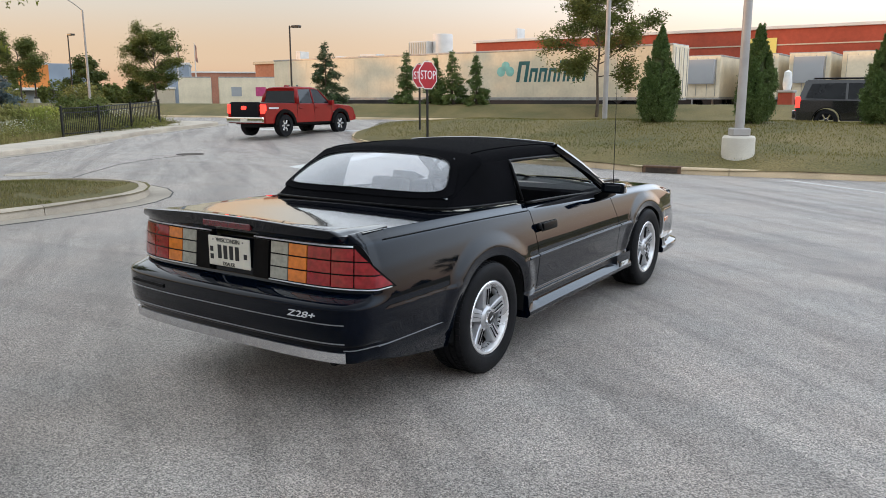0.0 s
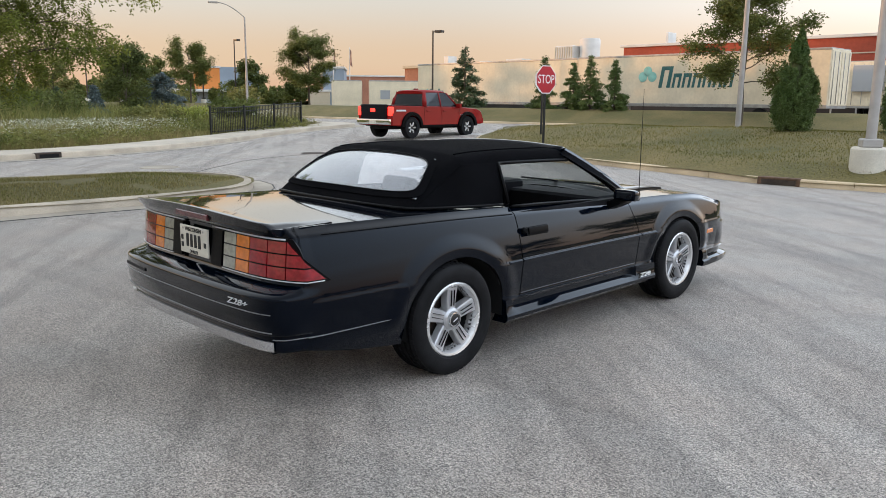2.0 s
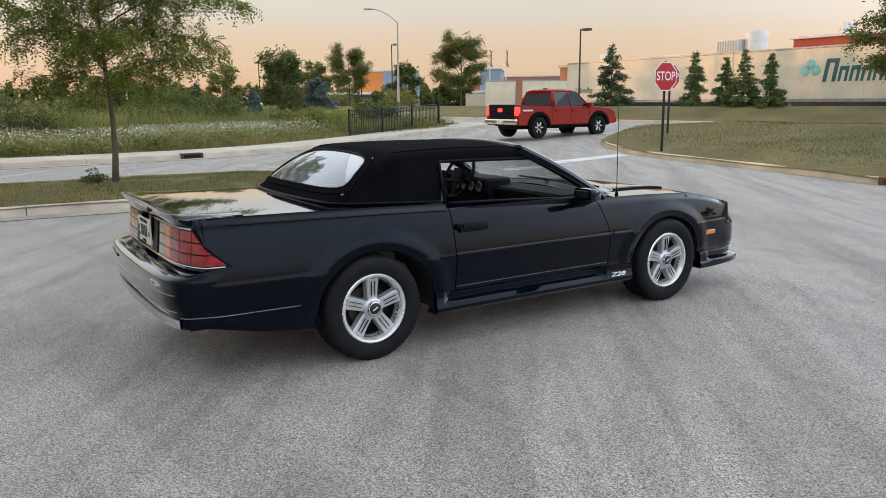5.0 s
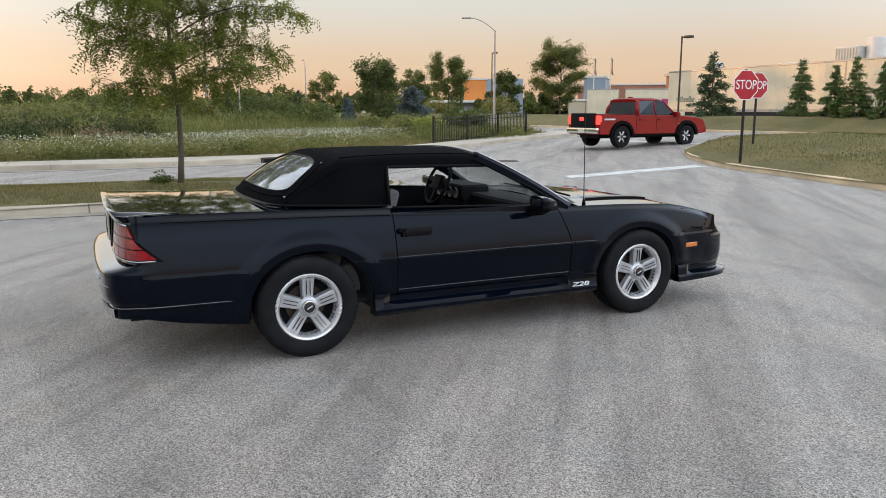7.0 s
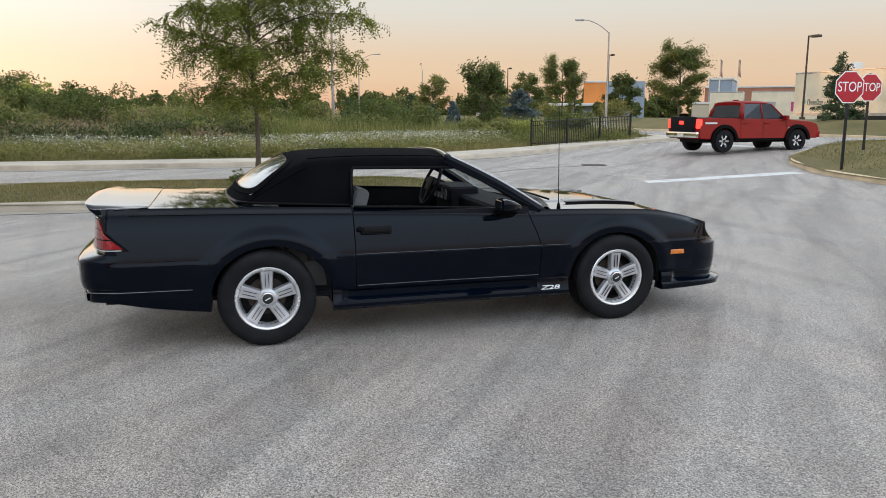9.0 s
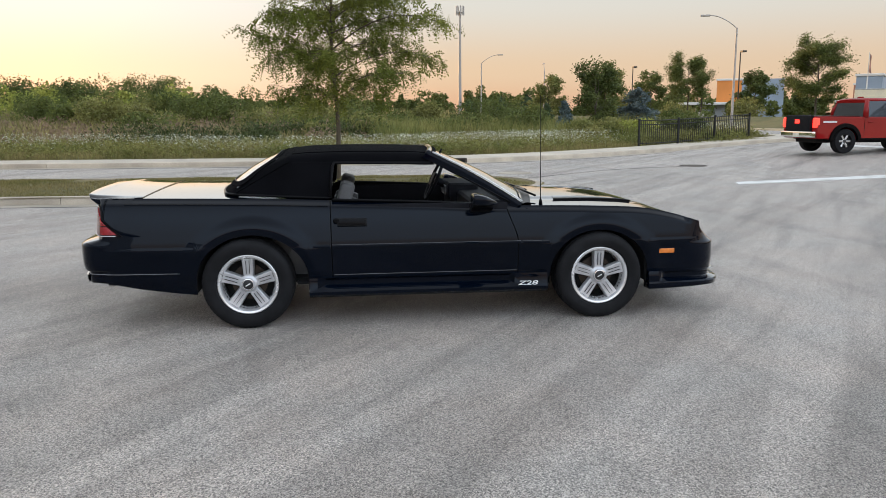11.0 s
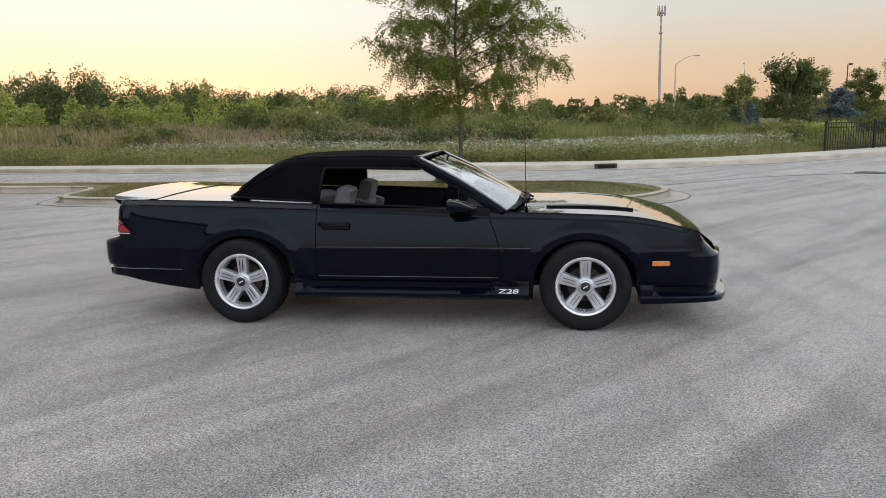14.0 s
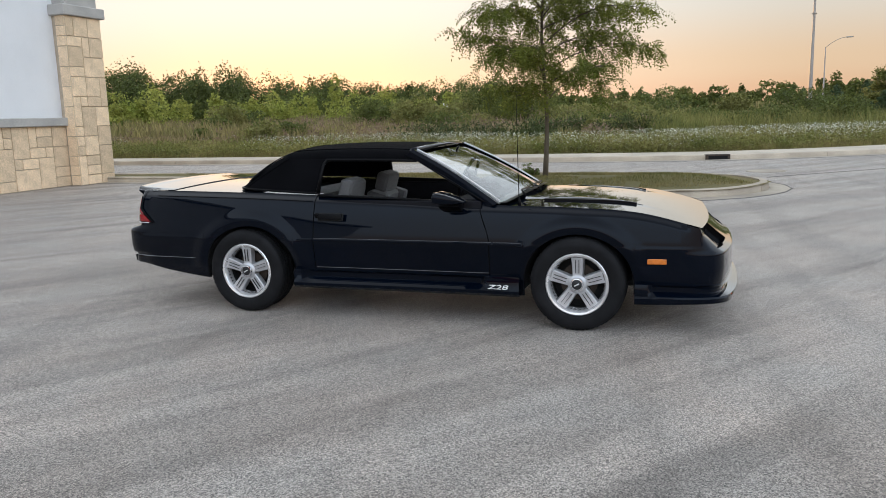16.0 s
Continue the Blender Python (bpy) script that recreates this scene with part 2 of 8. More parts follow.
M_PIN_LIGHT = material("silver_pinstripe", (0.24, 0.24, 0.245), rough=0.3, metal=0.2, noise_scale=20, vary=0.1)
M_SPOKE = material("painted_silver_spoke", (0.52, 0.52, 0.53), rough=0.35, metal=0.6, noise_scale=14, vary=0.08)
M_STRIPE = material("silver_stripe", (0.60, 0.60, 0.61), rough=0.35, metal=0.1, noise_scale=20, vary=0.08)
M_LIP = material("polished_silver_strip", (0.62, 0.62, 0.63), rough=0.20, metal=0.85, noise_scale=20, vary=0.08)
M_RED_LENS = material("red_lens", (0.24, 0.006, 0.012), rough=0.12, coat=1.0, noise_scale=40, vary=0.2)
M_LENS_DARK = material("dark_red_lens", (0.10, 0.006, 0.010), rough=0.15, coat=0.8, noise_scale=40, vary=0.2)
M_AMBER_LENS = material("amber_lens", (0.62, 0.17, 0.02), rough=0.12, coat=1.0, noise_scale=40, vary=0.15)
M_CLEAR_LENS = material("smoked_clear_lens", (0.30, 0.29, 0.24), rough=0.12, coat=1.0, noise_scale=40, vary=0.15)
M_SCREEN = material("windscreen_glass", (0.93, 0.985, 0.985), rough=0.0, trans=1.0, ior=1.45, coat=0.7, noise_scale=2, vary=0.01)
M_SCREEN.node_tree.nodes["Principled BSDF"].inputs["Coat IOR"].default_value = 1.55
M_VINYL = material("hazy_vinyl_window", (0.80, 0.84, 0.90), rough=0.0, trans=0.93, coat=1.0, noise_scale=2.5, vary=0.03, ior=1.5)
M_SEAT = material("grey_cloth", (0.125, 0.122, 0.12), rough=0.9, fine=0.25, fine_scale=350, noise_scale=7, vary=0.12, bump=0.2, bump_scale=300, sheen=0.2)
M_DASH = material("charcoal_vinyl", (0.008, 0.008, 0.010), rough=0.6, spec=0.10, noise_scale=12, vary=0.15, bump=0.1, bump_scale=300)
M_CARPET = material("dark_carpet", (0.008, 0.008, 0.010), rough=0.95, fine=0.3, fine_scale=300, noise_scale=9, vary=0.2)
M_BARK = material("bark", (0.095, 0.075, 0.055), rough=0.92, noise_scale=9, vary=0.35, bump=0.8, bump_scale=25, stretch=(1, 1, 0.25))
M_BARK_PALE = material("young_bark", (0.105, 0.082, 0.055), rough=0.9, noise_scale=9, vary=0.3, bump=0.6, bump_scale=25, stretch=(1, 1, 0.25))
M_LEAF = leafy("locust_leaves", (0.130, 0.160, 0.030), (0.215, 0.225, 0.045), trans=0.5)
M_LEAF_DARK = leafy("dark_leaves", (0.066, 0.088, 0.024), (0.120, 0.138, 0.040), trans=0.3)
M_LEAF_MID = leafy("mid_leaves", (0.086, 0.112, 0.029), (0.150, 0.162, 0.046))
M_LEAF_BRIGHT = leafy("sapling_leaves", (0.250, 0.290, 0.060), (0.360, 0.360, 0.090), trans=0.5)
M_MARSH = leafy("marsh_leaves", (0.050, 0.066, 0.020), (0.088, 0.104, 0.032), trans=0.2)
M_LEAF_LIGHT = leafy("light_leaves", (0.168, 0.182, 0.052), (0.268, 0.246, 0.086))
M_NEEDLE = leafy("green_needles", (0.045, 0.078, 0.036), (0.085, 0.118, 0.052), trans=0.15)
M_NEEDLE_BLUE = leafy("blue_needles", (0.085, 0.120, 0.120), (0.130, 0.165, 0.165), trans=0.15)
M_GUTTER = material("gutter_concrete", (0.36, 0.315, 0.255), rough=0.85, noise_scale=1.0, vary=0.18, fine=0.16, fine_scale=90, bump=0.25, bump_scale=40)
M_NEEDLE_JUN = leafy("juniper_needles", (0.075, 0.125, 0.034), (0.135, 0.180, 0.058), trans=0.15)
M_GRASS = leafy("grass_blades", (0.112, 0.112, 0.026), (0.205, 0.168, 0.048), island=0.3)
M_ISLAND_GRASS = leafy("dry_lawn", (0.150, 0.145, 0.048), (0.270, 0.215, 0.092), island=0.4)
M_TALL_GRASS = leafy("tall_grass", (0.182, 0.166, 0.060), (0.295, 0.238, 0.104), island=0.4)
M_DRY_GRASS = leafy("dry_grass", (0.270, 0.215, 0.110), (0.370, 0.285, 0.155), island=0.35)
M_BROWN_WEED = leafy("brown_weeds", (0.200, 0.140, 0.095), (0.300, 0.215, 0.140), island=0.35)
M_FLOWER = material("white_flowers", (0.54, 0.54, 0.42), rough=0.8, noise_scale=3, vary=0.1, island=0.15)
M_STEEL_GREY = material("galvanised_steel", (0.34, 0.31, 0.28), rough=0.5, metal=0.3, noise_scale=5, vary=0.12)
M_POLE = material("painted_pole", (0.36, 0.34, 0.32), rough=0.5, noise_scale=3, vary=0.1, metal=0.1)
M_BRONZE = material("bronze_pole", (0.035, 0.028, 0.022), rough=0.5, noise_scale=3, vary=0.15)
M_FENCE = material("black_fence_paint", (0.008, 0.008, 0.008), rough=0.4, noise_scale=4, vary=0.2)
M_SIGN_RED = material("sign_red", (0.42, 0.012, 0.022), rough=0.4, noise_scale=4, vary=0.08)
M_SIGN_WHITE = material("sign_white", (0.78, 0.78, 0.76), rough=0.45, noise_scale=5, vary=0.05)
M_SIGN_BACK = material("sign_aluminium", (0.38, 0.38, 0.38), rough=0.4, metal=0.8, noise_scale=5, vary=0.1)
M_TRAILER = material("white_trailer_skin", (0.70, 0.61, 0.45), rough=0.55, spec=0.3, noise_scale=0.8, vary=0.07, fine=0.05, fine_scale=6)
M_TRAILER_GREY = material("trailer_rail", (0.36, 0.35, 0.33), rough=0.5, metal=0.5, noise_scale=3, vary=0.15)
M_BRICK_RED = material("red_wall_panel", (0.34, 0.066, 0.035), rough=0.8, noise_scale=0.3, vary=0.12, fine=0.1, fine_scale=4, bump=0.1)
M_BRICK_PINK = material("faded_brick_wall", (0.36, 0.16, 0.10), rough=0.85, noise_scale=0.3, vary=0.12, fine=0.12, fine_scale=4, bump=0.1)
# near-black colour for the shade below the parked trailers
M_TRAILER_SHADE = material("under_trailer_shade", (0.030, 0.026, 0.024), rough=0.9, noise_scale=0.6, vary=0.25)
M_WALL_CREAM = material("cream_wall_panel", (0.50, 0.43, 0.32), rough=0.75, noise_scale=0.2, vary=0.08, fine=0.05, fine_scale=4)
M_ROOF_WHITE = material("pale_roof_edge", (0.62, 0.60, 0.56), rough=0.6, noise_scale=0.5, vary=0.08)
M_STONE = material("cut_limestone", (0.72, 0.55, 0.37), rough=0.88, noise_scale=3.0, vary=0.12, fine=0.2, fine_scale=45, bump=0.3, bump_scale=14, per_object=0.18)
M_MORTAR = material("mortar", (0.46, 0.38, 0.29), rough=0.95, noise_scale=4, vary=0.12, fine=0.2, fine_scale=90, bump=0.4)
M_LEDGE = material("cast_ledge", (0.40, 0.385, 0.36), rough=0.85, noise_scale=2.0, vary=0.10, fine=0.12, fine_scale=60, bump=0.2)
M_STUCCO = material("white_stucco", (0.74, 0.75, 0.76), rough=0.85, noise_scale=0.9, vary=0.035, fine=0.05, fine_scale=120, bump=0.15, bump_scale=120)
M_RED_CAR = material("red_truck_paint", (0.22, 0.009, 0.009), rough=0.35, coat=0.45, spec=0.0, noise_scale=1.2, vary=0.06)
M_BLACK_CAR = material("black_suv_paint", (0.006, 0.006, 0.007), rough=0.2, coat=1.0, noise_scale=1.2, vary=0.1)
M_TINT = material("tinted_glass", (0.012, 0.014, 0.017), rough=0.03, coat=0.3, spec=0.4, noise_scale=2, vary=0.1)
M_TAIL_ON = material("lit_tail_lamp_and_mark", (1.0, 0.03, 0.02), rough=0.3, emit=2.5, noise_scale=9, vary=0.1)
M_HEAD_ON = material("lit_head_lamp", (1.0, 0.75, 0.45), rough=0.2, emit=3.0, noise_scale=9, vary=0.05)
M_HYDRANT = material("yellow_hydrant", (0.60, 0.38, 0.03), rough=0.5, noise_scale=7, vary=0.12)
M_TEAL = material("teal_lettering", (0.03, 0.12, 0.12), rough=0.4, noise_scale=3, vary=0.1)
M_TEAL_LIGHT = material("pale_teal_mark", (0.22, 0.50, 0.46), rough=0.4, noise_scale=3, vary=0.1)
# orange and blue-grey hold low sun and sky light as wall colour
M_SUNLIT_WALL = material("sunlit_orange_panel", (0.62, 0.22, 0.05), rough=0.7, noise_scale=0.3, vary=0.08)
M_SKYLIT_WALL = material("skylit_blue_panel", (0.25, 0.30, 0.36), rough=0.6, noise_scale=0.3, vary=0.1)
M_GREY_PANEL = material("grey_panel", (0.32, 0.33, 0.34), rough=0.6, noise_scale=0.5, vary=0.1)
M_YELLOW_PANEL = material("yellow_panel", (0.72, 0.60, 0.16), rough=0.6, noise_scale=0.5, vary=0.06)
M_PLATE = material("plate_white", (0.64, 0.60, 0.50), rough=0.4, noise_scale=9, vary=0.08)
M_BLACK_INK = material("black_ink", (0.012, 0.012, 0.012), rough=0.5, noise_scale=9, vary=0.1)
M_FLAG = material("faded_flag", (0.30, 0.19, 0.17), rough=0.8, noise_scale=2, vary=0.3)
M_MAGENTA = material("magenta_graphic", (0.45, 0.05, 0.16), rough=0.4, noise_scale=3, vary=0.1)
M_CHLORINE = material("pale_tank", (0.60, 0.58, 0.55), rough=0.45, noise_scale=1.0, vary=0.08)


# ---- small tools ----
def fast_mesh(name, verts, faces, smooth=False, sharp=None):
    """A mesh from arrays: verts (n, 3), faces as an (m, k) array or a list of lists."""
    me = bpy.data.meshes.new(name)
    verts = np.asarray(verts, np.float32)
    if isinstance(faces, np.ndarray):
        k = faces.shape[1]
        flat = faces.astype(np.int32).ravel()
        starts = np.arange(0, len(flat), k, dtype=np.int32)
        me.vertices.add(len(verts))
        me.vertices.foreach_set("co", verts.ravel())
        me.loops.add(len(flat))
        me.loops.foreach_set("vertex_index", flat)
        me.polygons.add(len(starts))
        me.polygons.foreach_set("loop_start", starts)
        me.update(calc_edges=True)
    else:
        me.from_pydata([tuple(map(float, v)) for v in verts], [], [tuple(int(i) for i in f) for f in faces])
        me.update()
    if smooth:
        me.polygons.foreach_set("use_smooth", np.ones(len(me.polygons), bool))
    return me


def sharpen(bm, angle=35.0):
    """Smooth shading with creases where faces meet at more than the angle."""
    for f in bm.faces:
        f.smooth = True
    for e in bm.edges:
        if len(e.link_faces) == 2:
            e.smooth = e.calc_face_angle(0.0) < radians(angle)


def to_mesh(name, bm, mat, angle=35.0):
    sharpen(bm, angle)
    me = bpy.data.meshes.new(name)
    bm.to_mesh(me)
    bm.free()
    me.materials.append(mat)
    return me


def part(name, bm, mat, parent=None, label="", angle=35.0):
    """Links a bmesh (or a ready mesh) as one object under a thing or a part."""
    if isinstance(bm, bmesh.types.BMesh):
        me = to_mesh(name, bm, mat, angle)
    else:
        me = bm
        if not me.materials:
            me.materials.append(mat)
    ob = new(name, me)
    if parent:
        ob.parent = parent
    if label:
        tagged(ob, label)
    return ob


def thing(name, label, category, m=None, group="", kind=""):
    ob = new(name)
    ob.empty_display_size = 0.2
    if m is not None:
        ob.matrix_basis = m
    return tagged(ob, label, category, group, kind)


def box(bm, lo, hi, bevel=0.0, m=None, segments=1):
    """A box between two corners, its edges bevelled."""
    lo, hi = Vector(lo), Vector(hi)
    made = bmesh.ops.create_cube(bm, size=1.0)["verts"]
    c, d = (lo + hi) / 2, hi - lo
    for v in made:
        v.co = Vector((v.co.x * d.x, v.co.y * d.y, v.co.z * d.z)) + c
    if bevel:
        edges = list({e for v in made for e in v.link_edges})
        out = bmesh.ops.bevel(bm, geom=edges, offset=bevel, segments=segments, affect='EDGES', profile=0.7)
        made = list({v for f in out["faces"] for v in f.verts} | {v for v in made if v.is_valid})
    if m is not None:
        for v in made:
            v.co = m @ v.co
    return bm


def boxed(lo, hi, bevel=0.0, m=None, segments=1):
    return box(bmesh.new(), lo, hi, bevel, m, segments)


def lathe(bm, profile, axis="z", n=32, m=None, close=False):
    """Turns a profile of (radius, height) about an axis."""
    rings = []
    for r, h in profile:
        ring = []
        for i in range(n):
            a = 2 * math.pi * i / n
            p = {"z": (r * math.cos(a), r * math.sin(a), h), "x": (h, r * math.cos(a), r * math.sin(a)), "y": (r * math.cos(a), h, r * math.sin(a))}[axis]
            p = Vector(p)
            ring.append(bm.verts.new(m @ p if m is not None else p))
        rings.append(ring)
    pairs = list(zip(rings, rings[1:])) + ([(rings[-1], rings[0])] if close else [])
    for a, b in pairs:
        for i in range(n):
            j = (i + 1) % n
            try:
                bm.faces.new((a[i], a[j], b[j], b[i]))
            except ValueError:
                pass
    if not close:
        for ring, r in ((rings[0], profile[0][0]), (rings[-1], profile[-1][0])):
            if r > 1e-5:
                bm.faces.new(ring)
    bmesh.ops.remove_doubles(bm, verts=[v for ring in rings for v in ring], dist=1e-5)
    bmesh.ops.recalc_face_normals(bm, faces=bm.faces[:])
    return bm


def tube(bm, pts, radius, n=8, caps=True):
    """A tube along points; the radius may be a list."""
    pts = [Vector(p) for p in pts]
    rad = radius if isinstance(radius, (list, tuple)) else [radius] * len(pts)
    rings, up = [], Vector((0.3, 0.2, 1)).normalized()
    for i, p in enumerate(pts):
        d = (pts[min(i + 1, len(pts) - 1)] - pts[max(i - 1, 0)])
        d = d.normalized() if d.length > 1e-9 else Vector((0, 0, 1))
        a = d.cross(up)
        if a.length < 0.05:
            a = d.cross(Vector((1, 0, 0)))
        a.normalize()
        b = d.cross(a)
        rings.append([bm.verts.new(p + (a * math.cos(2 * math.pi * k / n) + b * math.sin(2 * math.pi * k / n)) * rad[i]) for k in range(n)])
    for r0, r1 in zip(rings, rings[1:]):
        for k in range(n):
            bm.faces.new((r0[k], r0[(k + 1) % n], r1[(k + 1) % n], r1[k]))
    if caps:
        bm.faces.new(rings[0][::-1])
        bm.faces.new(rings[-1])
    return bm


def prism(bm, outline, lo, hi, axis="z", bevel=0.0, m=None):
    """A flat outline of 2D points, pulled from lo to hi along an axis."""
    def at(p, h):
        q = {"z": (p[0], p[1], h), "y": (p[0], h, p[1]), "x": (h, p[0], p[1])}[axis]
        return m @ Vector(q) if m is not None else Vector(q)
    a = [bm.verts.new(at(p, lo)) for p in outline]
    b = [bm.verts.new(at(p, hi)) for p in outline]
    k = len(outline)
    faces = [bm.faces.new(a[::-1]), bm.faces.new(b)] + [bm.faces.new((a[i], a[(i + 1) % k], b[(i + 1) % k], b[i])) for i in range(k)]
    bmesh.ops.recalc_face_normals(bm, faces=faces)
    if bevel:
        edges = list({e for f in faces for e in f.edges})
        bmesh.ops.bevel(bm, geom=edges, offset=bevel, segments=1, affect='EDGES')
    return bm


def sheet(bm, pts, mask=None, flip=False):
    """Faces over a grid of points (rows, columns, 3); the mask tells which cells are kept."""
    vs = {}
    R, C = len(pts), len(pts[0])

    def v(i, j):
        if (i, j) not in vs:
            vs[i, j] = bm.verts.new(tuple(map(float, pts[i][j])))
        return vs[i, j]
    for i in range(R - 1):
        for j in range(C - 1):
            if mask is None or mask(i, j):
                q = (v(i, j), v(i, j + 1), v(i + 1, j + 1), v(i + 1, j))
                bm.faces.new(q[::-1] if flip else q)
    return bm


def thicken(bm, depth):
    """Gives a sheet a thickness, inwards."""
    bmesh.ops.recalc_face_normals(bm, faces=bm.faces[:])
    bmesh.ops.solidify(bm, geom=bm.faces[:], thickness=depth)
    return bm


def mirrored(bm):
    """Adds the mirror image across x = 0."""
    out = bmesh.ops.duplicate(bm, geom=bm.verts[:] + bm.edges[:] + bm.faces[:])
    for g in out["geom"]:
        if isinstance(g, bmesh.types.BMVert):
            g.co.x = -g.co.x
    bmesh.ops.reverse_faces(bm, faces=[g for g in out["geom"] if isinstance(g, bmesh.types.BMFace)])
    bmesh.ops.remove_doubles(bm, verts=bm.verts[:], dist=1e-4)
    return bm


def lettering(name, text, size, m, mat, parent=None, depth=0.004, label="", spacing=1.0, shear=0.0, squeeze=1.0):
    """Built-in font, flat letters with a little depth, as a mesh."""
    cu = bpy.data.curves.new(name, 'FONT')
    cu.body, cu.size, cu.align_x, cu.align_y = text, size, 'CENTER', 'CENTER'
    cu.extrude, cu.space_character, cu.shear = depth / 2, spacing, shear
    tmp = new(name + "_curve", cu)
    deps = bpy.context.evaluated_depsgraph_get()
    me = bpy.data.meshes.new_from_object(tmp.evaluated_get(deps))
    bpy.data.objects.remove(tmp)
    me.transform(m @ Matrix.Diagonal((squeeze, 1, 1, 1)))
    me.materials.clear()
    me.materials.append(mat)
    return part(name, me, mat, parent, label)


def smooth_curve(knots):
    """A smooth function through (x, y) knots."""
    xs, ys = np.array([k[0] for k in knots], float), np.array([k[1] for k in knots], float)
    d = np.gradient(ys, xs)
    s = np.diff(ys) / np.diff(xs)
    d[1:-1] = np.where(s[:-1] * s[1:] > 0, 2 * s[:-1] * s[1:] / (s[:-1] + s[1:] + 1e-12), 0)

    def at(x):
        x = min(max(x, xs[0]), xs[-1])
        i = min(int(np.searchsorted(xs, x, side="right")) - 1, len(xs) - 2)
        h = xs[i + 1] - xs[i]
        t = (x - xs[i]) / h
        return float((2 * t**3 - 3 * t * t + 1) * ys[i] + (t**3 - 2 * t * t + t) * h * d[i] + (-2 * t**3 + 3 * t * t) * ys[i + 1] + (t**3 - t * t) * h * d[i + 1])
    return at


def step(a, b, v):
    t = min(1.0, max(0.0, (v - a) / (b - a)))
    return t * t * (3 - 2 * t)

# ---- the ground, roads, kerbs ----
from mathutils import geometry


def near_kerb(x):
    return 30.0 + 0.157 * x


def far_kerb(x):
    return 38.75 + 0.157 * x


def land(x, y):
    """Height of the paved ground: flat lot, the cross road a little higher, the trailer yard beyond a grass bank."""
    f = y - far_kerb(x)
    return 0.3 * step(-10, 0, y - near_kerb(x)) + 0.75 * step(0.4, 4.0, f) - 0.7 * step(5.8, 6.8, f)


def smooth_path(knots, spacing=0.5, closed=False):
    """Catmull-Rom through 2D knots, evenly spaced."""
    k = [Vector((p[0], p[1], 0)) for p in knots]
    n = len(k)
    out = []
    for i in range(n if closed else n - 1):
        p0 = k[(i - 1) % n] if closed or i > 0 else k[0] * 2 - k[1]
        p1, p2 = k[i], k[(i + 1) % n]
        p3 = k[(i + 2) % n] if closed or i + 2 < n else k[-1] * 2 - k[-2]
        m = max(1, int((p2 - p1).length / spacing))
        for j in range(m):
            t = j / m
            out.append(0.5 * ((2 * p1) + (p2 - p0) * t + (2 * p0 - 5 * p1 + 4 * p2 - p3) * t * t + (3 * p1 - p0 - 3 * p2 + p3) * t**3))
    if not closed:
        out.append(k[-1])
    return [(p.x, p.y) for p in out]


def filled(outline, spacing, height, margin=0.3):
    """A sheet over an outline with inner points on a grid, lifted by a height function."""
    pts = [Vector(p) for p in outline]
    xs, ys = [p.x for p in pts], [p.y for p in pts]
    poly = np.array([(p.x, p.y) for p in pts])

    def inside(x, y):
        a, b = poly, np.roll(poly, -1, 0)
        c = ((a[:, 1] > y) != (b[:, 1] > y)) & (x < (b[:, 0] - a[:, 0]) * (y - a[:, 1]) / (b[:, 1] - a[:, 1] + 1e-12) + a[:, 0])
        return c.sum() % 2 == 1
    inner = [Vector((x, y)) for x in np.arange(min(xs), max(xs), spacing) for y in np.arange(min(ys), max(ys), spacing) if inside(x, y)]
    n = len(pts)
    r = geometry.delaunay_2d_cdt(pts + inner, [(i, (i + 1) % n) for i in range(n)], [], 1, 1e-4)
    bm = bmesh.new()
    vs = [bm.verts.new((v.x, v.y, height(v.x, v.y))) for v in r[0]]
    for f in r[2]:
        bm.faces.new([vs[i] for i in f])
    bmesh.ops.recalc_face_normals(bm, faces=bm.faces[:])
    if bm.faces and bm.faces[0].normal.z < 0:
        bmesh.ops.reverse_faces(bm, faces=bm.faces[:])
    return bm


def edge_distance(x, y, line):
    """Distance from a point to a polyline (array of points)."""
    a, b = line[:-1], line[1:]
    d = b - a
    t = np.clip(((np.array((x, y)) - a) * d).sum(1) / ((d * d).sum(1) + 1e-9), 0, 1)
    q = a + d * t[:, None]
    return float(np.sqrt(((q - (x, y)) ** 2).sum(1)).min())


def strip(bm, path, section, height=land):
    """Sweeps a section of (to the left, up) along a 2D path."""
    rows = []
    for i, (x, y) in enumerate(path):
        x0, y0 = path[max(i - 1, 0)]
        x1, y1 = path[min(i + 1, len(path) - 1)]
        d = math.hypot(x1 - x0, y1 - y0) or 1
        nx, ny = -(y1 - y0) / d, (x1 - x0) / d
        rows.append([(x + nx * o, y + ny * o, height(x, y) + h) for o, h in section])
    sheet(bm, rows)
    for row in (rows[0], rows[-1]):
        bm.faces.new([bm.verts.new(p) for p in row])
    bmesh.ops.remove_doubles(bm, verts=bm.verts[:], dist=1e-4)
    bmesh.ops.recalc_face_normals(bm, faces=bm.faces[:])
    return bm


KERB = [(0.0, -0.10), (0.018, 0.095), (0.035, 0.125), (0.065, 0.138), (0.165, 0.138), (0.165, -0.10)]


